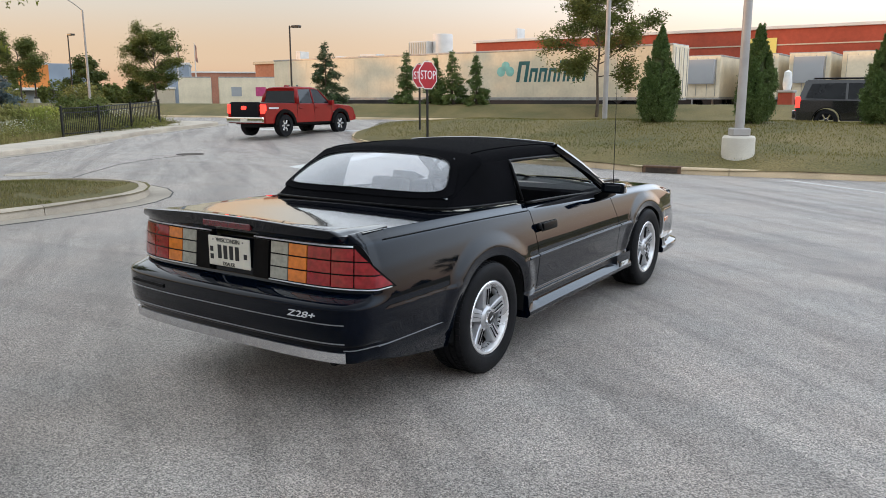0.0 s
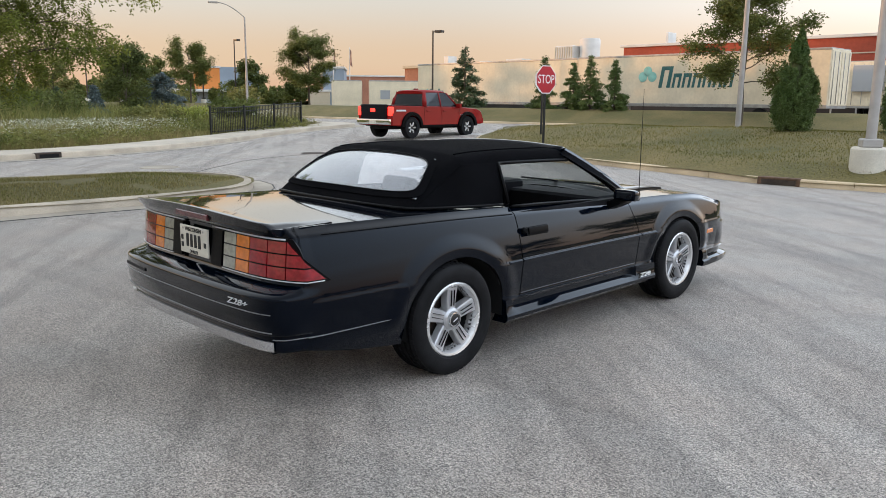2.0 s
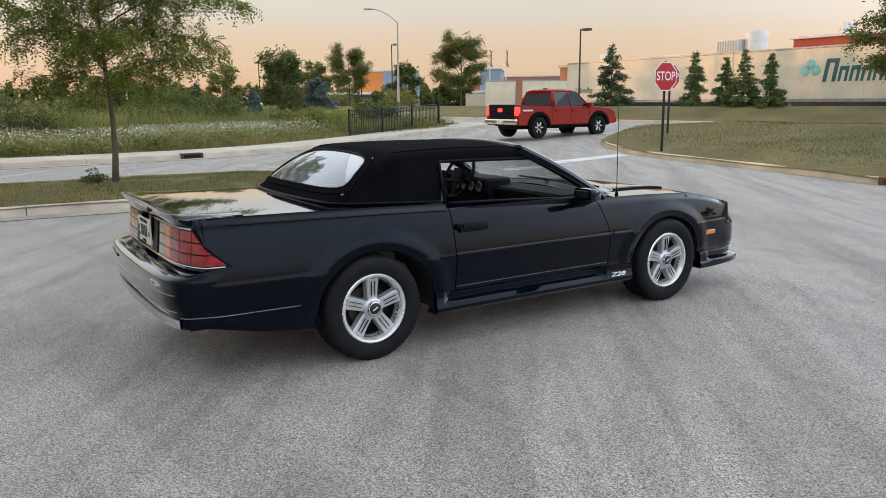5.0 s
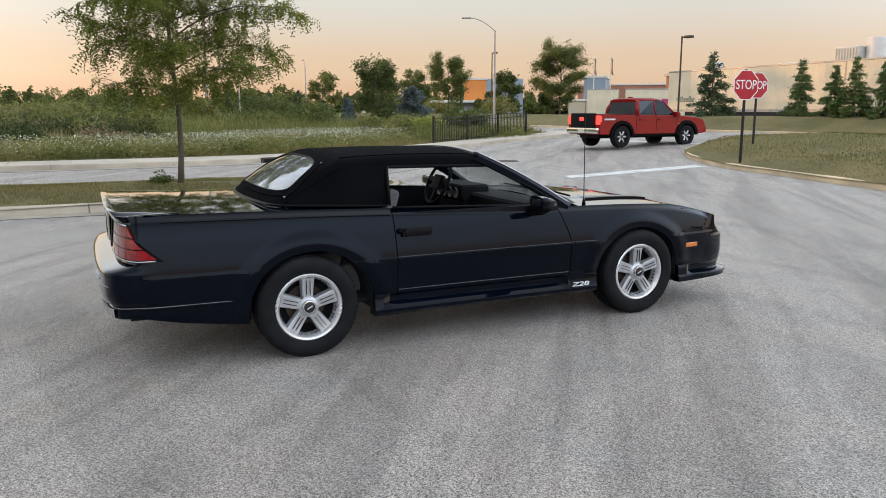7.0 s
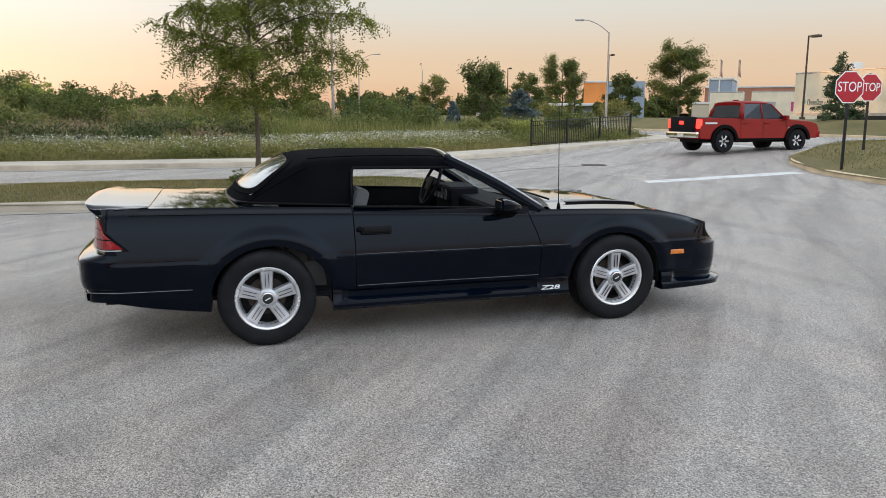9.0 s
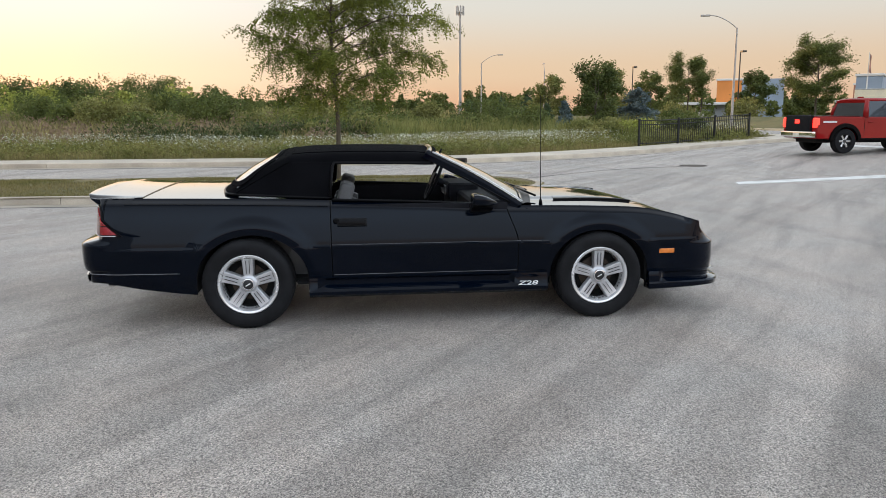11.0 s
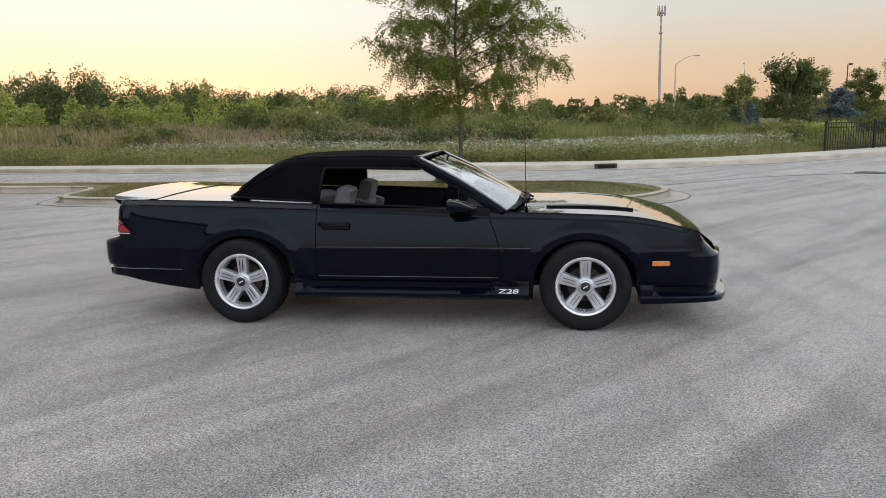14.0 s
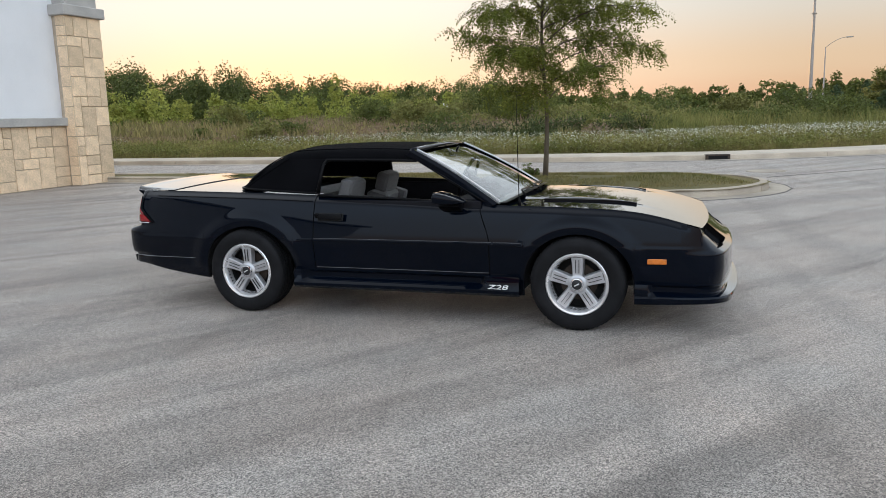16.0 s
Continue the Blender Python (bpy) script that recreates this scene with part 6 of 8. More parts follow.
# wheels
def road_wheel(y, sx):
    face = Matrix.Translation((sx * 0.782, y, HUB_Z)) @ Matrix.Diagonal((sx, 1, 1, 1))
    face, outer = face @ Matrix.Diagonal((1, 0.945, 0.945, 1)), face
    w = part("wheel", lathe(bmesh.new(), [(0.205, -0.10), (0.216, -0.098), (0.205, -0.06), (0.198, 0.04), (0.203, 0.085), (0.216, 0.095), (0.226, 0.097), (0.228, 0.104), (0.221, 0.109), (0.208, 0.106), (0.196, 0.09), (0.186, 0.04), (0.186, -0.09)], "x", 48, face, True), M_ALLOY, CAR, "silver five-spoke alloy wheel")
    prof = [(0.208, 0.092), (0.214, 0.100), (0.226, 0.113), (0.258, 0.122), (0.292, 0.119), (0.308, 0.110), (0.317, 0.098), (0.3205, 0.085)]
    tread = []
    for gx in (0.066, 0.024, -0.020, -0.064):
        tread += [(0.321, gx + 0.008), (0.312, gx + 0.006), (0.312, gx - 0.006), (0.321, gx - 0.008)]
    back = [(r, -h) for r, h in prof[::-1]]
    part("tyre", lathe(bmesh.new(), prof + tread + back, "x", 64, outer, True), M_RUBBER, w, angle=25)
    bm = bmesh.new()
    for k in range(56):
        turn = outer @ Matrix.Rotation(2 * math.pi * k / 56, 4, 'X')
        for x0, x1 in ((0.076, 0.100), (-0.100, -0.076), (0.034, 0.056), (-0.056, -0.034)):
            q = [turn @ Vector((xx, 0.3255 - 0.30 * max(0.0, abs(xx) - 0.080), zz)) for xx, zz in ((x0, -0.013), (x1, -0.009), (x1, 0.014), (x0, 0.010))]
            r = [turn @ Vector((xx, 0.312, zz)) for xx, zz in ((x0, -0.013), (x1, -0.009), (x1, 0.014), (x0, 0.010))]
            vs = [bm.verts.new(p) for p in q + r]
            for f in ((0, 1, 2, 3), (0, 4, 5, 1), (1, 5, 6, 2), (2, 6, 7, 3), (3, 7, 4, 0)):
                bm.faces.new([vs[n] for n in f])
    bmesh.ops.recalc_face_normals(bm, faces=bm.faces[:])
    tagged(part("tread", bm, M_RUBBER, w), kind="stuff")
    # added near-black disc and ring: shade inside the barrel as colour
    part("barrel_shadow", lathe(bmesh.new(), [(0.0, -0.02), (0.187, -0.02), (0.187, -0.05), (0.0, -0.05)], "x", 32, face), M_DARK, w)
    part("barrel_lining", lathe(bmesh.new(), [(0.1850, -0.045), (0.1850, 0.030), (0.1895, 0.055), (0.1930, 0.075)], "x", 40, face, True), M_DARK, w)
    part("brake_disc", lathe(bmesh.new(), [(0.05, 0.0), (0.135, 0.0), (0.135, -0.015), (0.05, -0.015)], "x", 32, face, True), M_IRON, w)
    for k in range(5):
        a = math.radians(90 + 72 * k)
        turn = face @ Matrix.Rotation(a, 4, 'X')
        bm = bmesh.new()
        rows = []
        for t in np.linspace(0, 1, 6):
            r = 0.055 + 0.140 * t
            half = 0.034 + 0.010 * t
            xf = 0.082 - 0.004 * math.sin(t * math.pi) + 0.010 * t
            rows.append([turn @ Vector((xx, r, zz)) for xx, zz in ((xf - 0.045, -half - 0.006), (xf - 0.006, -half), (xf, -half + 0.006), (xf, half - 0.006), (xf - 0.006, half), (xf - 0.045, half + 0.006))])
        sheet(bm, rows)
        bmesh.ops.recalc_face_normals(bm, faces=bm.faces[:])
        spoke = part("spoke", bm, M_SPOKE, w, angle=30)
        for z in (-0.012, 0.012):
            part("spoke_groove", boxed((0.0805, 0.085, z - 0.0016), (0.0885, 0.182, z + 0.0016), 0.0005, turn @ pose(0, 0, 0, 0, 0, -2.6)), M_TRIM, spoke)
        part("lug_nut", lathe(bmesh.new(), [(0.0, 0.010), (0.008, 0.008), (0.009, -0.01)], "x", 6, face @ Matrix.Rotation(a + 0.63, 4, 'X') @ Matrix.Translation((0.078, 0.058, 0))), M_CHROME, w)
    hub = part("hub", lathe(bmesh.new(), [(0.0, 0.108), (0.040, 0.108), (0.048, 0.104), (0.051, 0.095), (0.062, 0.091), (0.069, 0.084), (0.071, 0.02)], "x", 32, face), M_SPOKE, w)
    part("hub_cap", lathe(bmesh.new(), [(0.0, 0.114), (0.028, 0.113), (0.037, 0.109), (0.038, 0.100)], "x", 24, face), M_BLACK_INK, hub)
    part("hub_ring", lathe(bmesh.new(), [(0.0385, 0.104), (0.041, 0.114), (0.046, 0.113), (0.048, 0.104)], "x", 28, face, True), M_CHROME, hub, "chrome hub ring")
    part("cap_bar", boxed((0.112, -0.020, -0.004), (0.1165, 0.020, 0.004), 0.001, face @ Matrix.Rotation(0.5, 4, 'X')), M_STRIPE, hub)


for y in (REAR_AXLE, FRONT_AXLE):
    for sx in (1, -1):
        road_wheel(y, sx)

# ---- signs, lamps, fence ----
def octagon(r):
    return [(r * math.cos(math.radians(22.5 + 45 * k)), r * math.sin(math.radians(22.5 + 45 * k))) for k in range(8)]


def stop_sign(x, y, z, yaw, top, label):
    s = thing("stop_sign", label, "stop sign", pose(x, y, z, 0, 0, yaw), group="stop signs")
    part("post", boxed((-0.035, -0.02, -0.3), (0.035, 0.02, top), 0.006), M_FENCE, s)
    c = top - 0.40
    face = part("plate", prism(bmesh.new(), octagon(0.412), -0.034, -0.030, "y", 0, pose(0, 0, c)), M_SIGN_WHITE, s)
    part("red_field", prism(bmesh.new(), octagon(0.386), -0.0375, -0.0345, "y", 0, pose(0, 0, c)), M_SIGN_RED, face)
    part("plate_back", prism(bmesh.new(), octagon(0.412), -0.0295, -0.0275, "y", 0, pose(0, 0, c)), M_SIGN_BACK, s)
    lettering("word", "STOP", 0.335, pose(0, -0.0395, c, 90, 0, 0), M_SIGN_WHITE, face, 0.003, "", 0.98, 0, 0.82)
    return s


stop_sign(-12.55, 17.98, 0.20, 84, 2.36, "red octagonal stop sign on a black post in the verge")
stop_sign(-14.9, 20.87, 0.50, 86, 2.15, "red octagonal stop sign on a post behind the first one")


def lot_lamp(x, y, z, height, mat, label, base=0.65, r=0.075, heads=1, yaw=0, base_r=0.30, group="parking lot lamps"):
    s = thing("parking_lamp", label, "lamp post", pose(x, y, z, 0, 0, yaw), group=group)
    part("concrete_base", lathe(bmesh.new(), [(base_r, -0.4), (base_r, base - 0.04), (base_r - 0.03, base), (0.0, base)], n=28), M_BASE, s, "round pale concrete base")
    part("base_cover", boxed((-r * 1.9, -r * 1.9, base), (r * 1.9, r * 1.9, base + 0.16), 0.02), mat, s)
    part("pole", lathe(bmesh.new(), [(r, base + 0.1), (r * 0.75, height), (0, height)], n=20), mat, s)
    for k in range(heads):
        a = pose(0, 0, 0, 0, 0, 180 * k)
        part("arm", tube(bmesh.new(), [a @ Vector((0, 0, height - 0.1)), a @ Vector((0.30, 0, height - 0.08))], 0.035, 8), mat, s)
        part("lamp_head", boxed((0.25, -0.20, height - 0.16), (0.85, 0.20, height), 0.03, a), mat, s)
    return s


lot_lamp(-3.75, 16.75, 0.10, 8.2, M_POLE, "tall grey lot lamp on a round concrete base", 0.66, 0.095, 2, 30, 0.33)
lot_lamp(-9.97, 24.6, 0.62, 8.0, M_POLE, "tall pale grey lamp pole on the verge", 0.05, 0.085, 1, 200, 0.16)
lot_lamp(-39.1, 39.3, land(-39.1, 39.3), 6.0, M_BRONZE, "dark bronze lot lamp on a concrete base", 0.75, 0.07, 1, 10, 0.30)
lot_lamp(-68.0, 40.5, 0.9, 6.3, M_BRONZE, "distant dark bronze lot lamp", 0.6, 0.07, 1, 0, 0.25)
lot_lamp(-81.2, 34.8, 0.9, 5.6, M_BRONZE, "distant dark bronze lot lamp", 0.6, 0.07, 1, 0, 0.25)
lot_lamp(-82.0, 31.6, 0.9, 5.0, M_BRONZE, "distant dark bronze lot lamp", 0.6, 0.07, 1, 180, 0.25)
lot_lamp(-66.0, 36.0, 0.9, 5.2, M_BRONZE, "distant dark bronze lot lamp", 0.6, 0.07, 1, 180, 0.25)


def street_lamp(x, y, z, height, reach, yaw, label):
    s = thing("street_lamp", label, "street lamp", pose(x, y, z, 0, 0, yaw), group="street lamps")
    part("pole", lathe(bmesh.new(), [(0.11, -0.3), (0.10, 0.0), (0.06, height), (0, height)], n=16), M_STEEL_GREY, s)
    pts = [(0, 0, height - 0.05)] + [(reach * t, 0, height - 0.05 + 0.95 * math.sin(t * math.pi / 2) ** 0.9) for t in np.linspace(0.1, 1, 9)]
    part("arm", tube(bmesh.new(), pts, 0.032, 8), M_STEEL_GREY, s)
    e = pts[-1]
    part("lamp_head", boxed((e[0] - 0.05, -0.13, e[2] - 0.07), (e[0] + 0.62, 0.13, e[2] + 0.06), 0.05, None, 2), M_STEEL_GREY, s)
    return s


street_lamp(-50.45, 31.25, 0.4, 7.0, 1.9, -110, "grey street lamp with a curved arm beside the road")
street_lamp(-90.2, 19.3, 1.2, 6.2, 2.0, 70, "grey street lamp with a curved arm in the meadow")
street_lamp(-84.0, 25.5, 1.0, 5.2, 2.0, 170, "distant grey street lamp with a curved arm")

# communications mast
mast = thing("radio_mast", "tall slim grey mast with a ring of antennas", "mast", pose(-193.5, 30.4, 0))
part("pole", lathe(bmesh.new(), [(0.45, -1), (0.22, 26.5), (0, 26.5)], n=14), M_STEEL_GREY, mast)
part("platform", lathe(bmesh.new(), [(0.9, 25.9), (0.95, 26.0), (0.9, 26.1)], n=16), M_STEEL_GREY, mast)
part("platform", lathe(bmesh.new(), [(0.5, 21.3), (0.55, 21.4), (0.5, 21.5)], n=16), M_STEEL_GREY, mast)
for k in range(9):
    a = pose(0, 0, 0, 0, 0, 40 * k)
    part("antenna_panel", boxed((0.92, -0.14, 25.4), (1.06, 0.14, 27.6), 0.02, a), M_STEEL_GREY, mast)

# iron fence beside the sidewalk
FL, FR = Vector((-27.5, 15.85, 0)), Vector((-30.2, 22.0, 0))
fence = thing("iron_fence", "black iron picket fence beside the sidewalk", "fence")
span = (FR - FL)
flen = span.length
fyaw = math.degrees(math.atan2(span.y, span.x))


def fence_z(t):
    p = FL.lerp(FR, t)
    return 0.13 + land(p.x, p.y)


for k in range(4):
    t = k / 3
    p = FL.lerp(FR, t)
    part("post", box(boxed((-0.035, -0.035, -0.2), (0.035, 0.035, 1.10), 0.004), (-0.045, -0.045, 1.10), (0.045, 0.045, 1.13), 0.008), M_FENCE, fence).matrix_basis = pose(p.x, p.y, fence_z(t), 0, 0, fyaw)
for z in (0.12, 0.88, 1.05):
    part("rail", tube(bmesh.new(), [tuple(FL.lerp(FR, t).xy) + (fence_z(t) + z,) for t in np.linspace(0, 1, 7)], 0.020, 4), M_FENCE, fence)
picket = to_mesh("picket", boxed((-0.011, -0.010, 0.06), (0.011, 0.010, 1.06), 0.002), M_FENCE)
n_p = int(flen / 0.115)
for k in range(1, n_p):
    t = k / n_p
    p = FL.lerp(FR, t)
    ob = new("picket", picket)
    ob.parent = fence
    ob.matrix_basis = pose(p.x, p.y, fence_z(t), 0, 0, fyaw)

# hydrant on the bank
hy = thing("fire_hydrant", "yellow fire hydrant on the grass bank", "hydrant", pose(-35.3, 34.2, land(-35.3, 34.2) + 0.08))
part("barrel", lathe(bmesh.new(), [(0.17, 0), (0.17, 0.04), (0.11, 0.06), (0.11, 0.50), (0.14, 0.52), (0.14, 0.56), (0.11, 0.62), (0.06, 0.70), (0.03, 0.72), (0.03, 0.78), (0, 0.78)], n=18), M_HYDRANT, hy)
for a in (0, 90, 180):
    part("outlet", lathe(bmesh.new(), [(0.055, 0.08), (0.055, 0.17), (0.065, 0.17), (0.065, 0.20), (0, 0.20)], "x", 12, pose(0, 0, 0.42, 0, 0, a)), M_HYDRANT, hy)

# marker post in the meadow
mk = thing("marker_post", "slim white utility marker post in the meadow", "marker", pose(-72.0, -17.5, meadow_height(-72, -17.5)))
part("stake", boxed((-0.09, -0.04, 0), (0.09, 0.04, 1.9), 0.02), M_POLE, mk)
part("plate", boxed((-0.28, -0.06, 1.2), (0.28, -0.045, 2.0), 0.01, pose(0, 0, 0, 0, 0, 75)), M_SIGN_WHITE, mk)


# ---- trailers and far buildings ----
def trailer(x, y, z, yaw, label, length=16.0, width=2.55, wheels=True, group="semi trailers"):
    s = thing("semi_trailer", label, "trailer", pose(x, y, z, 0, 0, yaw), group=group)
    part("box", boxed((0, 0, 1.12), (length, width, 4.08), 0.05), M_TRAILER, s)
    part("bottom_rail", boxed((0.02, -0.03, 1.02), (length - 0.02, width + 0.03, 1.20), 0.01), M_TRAILER_GREY, s)
    part("top_rail", boxed((0.02, -0.02, 3.98), (length - 0.02, width + 0.02, 4.10), 0.02), M_TRAILER_GREY, s)
    seam = to_mesh("seam", boxed((-0.012, -0.008, 1.2), (0.012, 0.004, 3.98), 0.002), M_TRAILER)
    for k in range(1, int(length / 1.22)):
        ob = new("seam", seam)
        ob.parent = s
        ob.matrix_basis = pose(k * 1.22, 0, 0)
    for k in range(2):
        part("rear_door", boxed((length - 0.005, 0.06 + k * width / 2, 1.2), (length + 0.03, width / 2 - 0.03 + k * width / 2, 3.96), 0.01), M_TRAILER, s)
    for k in (0.3, 0.9, 1.65, 2.25):
        part("door_bar", tube(bmesh.new(), [(length + 0.05, k, 1.25), (length + 0.05, k, 3.9)], 0.018, 6), M_TRAILER_GREY, s)
    if wheels:
        for wx in (length - 3.6, length - 2.35):
            for wy in (0.05, width - 0.35):
                w = part("wheel", lathe(bmesh.new(), [(0.28, 0), (0.40, 0.01), (0.50, 0.05), (0.50, 0.25), (0.40, 0.29), (0.28, 0.30)], "y", 22, pose(wx, wy, 0.5), True), M_RUBBER, s)
                part("rim", lathe(bmesh.new(), [(0.0, 0.05), (0.12, 0.05), (0.16, 0.10), (0.28, 0.02), (0.29, 0.15), (0, 0.15)], "y", 18, pose(wx, wy, 0.5)), M_STEEL_GREY, w)
    for wy in (0.35, width - 0.5):
        part("landing_leg", boxed((2.6, wy, 0.0), (2.75, wy + 0.15, 1.1), 0.01), M_TRAILER_GREY, s)
    part("underride_bar", box(boxed((length - 0.1, 0.3, 0.50), (length, width - 0.3, 0.60), 0.01), (length - 0.08, 0.6, 0.5), (length - 0.02, 0.7, 1.1)), M_TRAILER_GREY, s)
    return s


YARD = 0.35
ta, tb, tc = Vector((-45.9, 44.2)), Vector((-29.75, 43.55)), Vector((-13.7, 43.2))
tyaw = math.degrees(math.atan2(tc.y - ta.y, tc.x - ta.x))
left_trailer = trailer(ta.x, ta.y, YARD, tyaw, "long white semi trailer parked in the yard")
logo_trailer = trailer(tb.x, tb.y, YARD, tyaw, "long white semi trailer with a teal company mark")


def trailer_mark(s, x, z, size):
    """A plain company mark: pale clover shape and a row of slanted dark bars."""
    for dx, dz in ((0, 0.28), (-0.26, 0.02), (0.26, 0.02)):
        part("mark_leaf", lathe(bmesh.new(), [(0, -0.012), (0.22 * size, -0.012), (0.24 * size, -0.008), (0.24 * size, 0)], "y", 16, pose(x + dx * size, -0.012, z + dz * size)), M_TEAL_LIGHT, s)
    widths = (0.62, 0.42, 0.42, 0.42, 0.42, 0.42, 0.42)
    cx = x + 0.62 * size
    for k, w in enumerate(widths):
        h = 1.0 if k in (0, 4) else 0.66
        w *= size
        sl = 0.16 * size
        for a, b in ((0.0, 0.30), (0.70, 1.0)):
            part("mark_bar", prism(bmesh.new(), [(cx + w * a, z - 0.5 * size), (cx + w * b, z - 0.5 * size), (cx + w * b + sl * h, z + (h - 0.5) * size), (cx + w * a + sl * h, z + (h - 0.5) * size)], -0.016, -0.008, "y"), M_TEAL, s)
        part("mark_bar", prism(bmesh.new(), [(cx + w * 0.3 + sl * h * 0.8, z + (h - 0.68) * size), (cx + w * 0.7 + sl * h * 0.8, z + (h - 0.68) * size), (cx + w * 0.7 + sl * h, z + (h - 0.5) * size), (cx + w * 0.3 + sl * h, z + (h - 0.5) * size)], -0.016, -0.008, "y"), M_TEAL, s)
        cx += w + 0.10 * size


trailer_mark(logo_trailer, 5.3, 2.75, 1.25)
trailer_mark(left_trailer, 1.2, 1.95, 0.42)

for k, cx in enumerate((-17.4, -13.6, -10.4, -7.2, -4.0)):
    t = trailer(cx, 66.0, YARD, -90, "white semi trailer backed up to a loading dock", 9.0)
    part("front_cooler", boxed((9.0, 0.35, 2.1), (9.45, 2.2, 3.8), 0.08, None, 2), M_TRAILER if k % 2 else M_GREY_PANEL, t)

plant = thing("red_warehouse", "long low red warehouse with pale roof edge", "building")
part("red_wall", boxed((-41.0, 66.6, 0), (-2.5, 110, 6.75), 0.02), M_BRICK_RED, plant)
part("roof_coping", boxed((-41.3, 66.4, 6.75), (-2.2, 110, 7.0), 0.03), M_ROOF_WHITE, plant)
for z in (4.3, 5.5):
    part("wall_band", boxed((-41.03, 66.54, z), (-2.47, 66.62, z + 0.10), 0.01), M_WALL_CREAM, plant)
part("low_wall", boxed((-73.0, 67.2, 0), (-41.0, 108, 5.5), 0.02), M_BRICK_PINK, plant)
part("low_coping", boxed((-73.2, 67.0, 5.5), (-41.0, 108, 5.85), 0.03), M_WALL_CREAM, plant)
# added dark strips before the walls imitate the shade under the trailers
part("dock_wall", boxed((-41.0, 66.44, 0), (-2.5, 66.60, 1.75), 0.02), M_TRAILER_SHADE, plant, "dark strip coloured as the shade under the trailers")
part("dock_wall", boxed((-73.0, 67.06, 0), (-41.02, 67.18, 1.75), 0.02), M_TRAILER_SHADE, plant, "dark strip coloured as the shade under the trailers")
part("yellow_panel", boxed((-15.4, 66.50, 4.75), (-13.2, 66.62, 6.1), 0.02), M_YELLOW_PANEL, plant)
part("roof_unit", boxed((-50.3, 68, 5.6), (-47.9, 71, 7.35), 0.05), M_CHLORINE, plant)
for k in range(8):
    part("unit_fin", boxed((-50.25 + 0.3 * k, 67.94, 5.9), (-50.17 + 0.3 * k, 68.02, 7.2), 0.01), M_WALL_CREAM, plant)
part("roof_tank", lathe(bmesh.new(), [(1.05, 5.6), (1.05, 7.9), (0.98, 8.05), (0, 8.12)], n=28, m=pose(-46.9, 69.5, 0)), M_CHLORINE, plant)
for x, w, h in ((-57.9, 2.4, 0.45), (-67.9, 0.8, 1.1), (-41.8, 2.2, 0.7), (-62.0, 1.2, 0.35), (-30.0, 1.6, 0.5), (-38.0, 0.3, 1.2)):
    part("roof_vent", boxed((x, 69, 5.7 if x < -41 else 6.9), (x + w, 70.5, (5.85 if x < -41 else 7.0) + h), 0.04), M_CHLORINE, plant)

post = thing("brick_pier", "brick gate pier with a pale cap", "pier", pose(-7.9, 43.6, land(-7.9, 43.6)))
part("pier", boxed((-0.35, -0.35, 0), (0.35, 0.35, 0.85), 0.02), M_BRICK_RED, post)
part("cap", boxed((-0.42, -0.42, 0.85), (0.42, 0.42, 0.97), 0.03), M_LEDGE, post)
part("globe", lathe(bmesh.new(), [(0.0, 0.97), (0.18, 1.0), (0.24, 1.3), (0.18, 1.9), (0, 2.0)], n=14), M_SIGN_WHITE, post)

# far buildings to the north-west
def far_building(name, label, x, y, w, d, h, wall, yaw=0, bands=(), windows=0):
    s = thing(name, label, "building", pose(x, y, 0, 0, 0, yaw))
    part("wall", boxed((0, 0, -0.5), (w, d, h), 0.02), wall, s)
    part("roof_edge", boxed((-0.15, -0.15, h), (w + 0.15, d + 0.15, h + 0.3), 0.03), M_ROOF_WHITE, s)
    for k in range(windows):
        wx = w * (k + 0.5) / windows
        win = part("window", boxed((wx - 0.8, -0.05, 1.3), (wx + 0.8, 0.02, 2.9), 0.01), M_ROOF_WHITE, s)
        part("pane", boxed((wx - 0.7, -0.07, 1.4), (wx + 0.7, -0.04, 2.8), 0.005), M_TINT, win)
    return s


# low sun put into the orange wall, sky light into the blue-grey wing
ob = far_building("office_building", "distant office with low sun coloured into its orange wall", -113.5, 60.0, 3.6, 14, 6.3, M_SUNLIT_WALL, 64)
part("grey_wing", boxed((3.6, 0, -0.5), (9.6, 14, 6.5), 0.02), M_SKYLIT_WALL, ob)
part("canopy", boxed((-5.5, -3.0, 2.6), (6.0, 0.0, 3.0), 0.05), M_ROOF_WHITE, ob)
part("low_front", boxed((-3.0, -1.5, -0.5), (6.0, 0.0, 2.6), 0.02), M_GREY_PANEL, ob)
far_building("brick_warehouse", "distant low brick warehouse", -129, 93, 40, 30, 6.2, M_BRICK_PINK, 50, windows=0)
# sky light on this wall is put into its blue-grey colour
far_building("tall_store", "distant pale store wall with sky light in its blue colour", -92, 68.5, 3.0, 10, 6.0, M_SKYLIT_WALL, 50)
far_building("pale_store", "distant low pale store front", -92.5, 66.3, 3.0, 10, 2.7, M_WALL_CREAM, 50)
far_building("brick_store", "long low brick store east of the lot", 92, -94, 90, 25, 5.5, M_BRICK_RED, 90, windows=14)

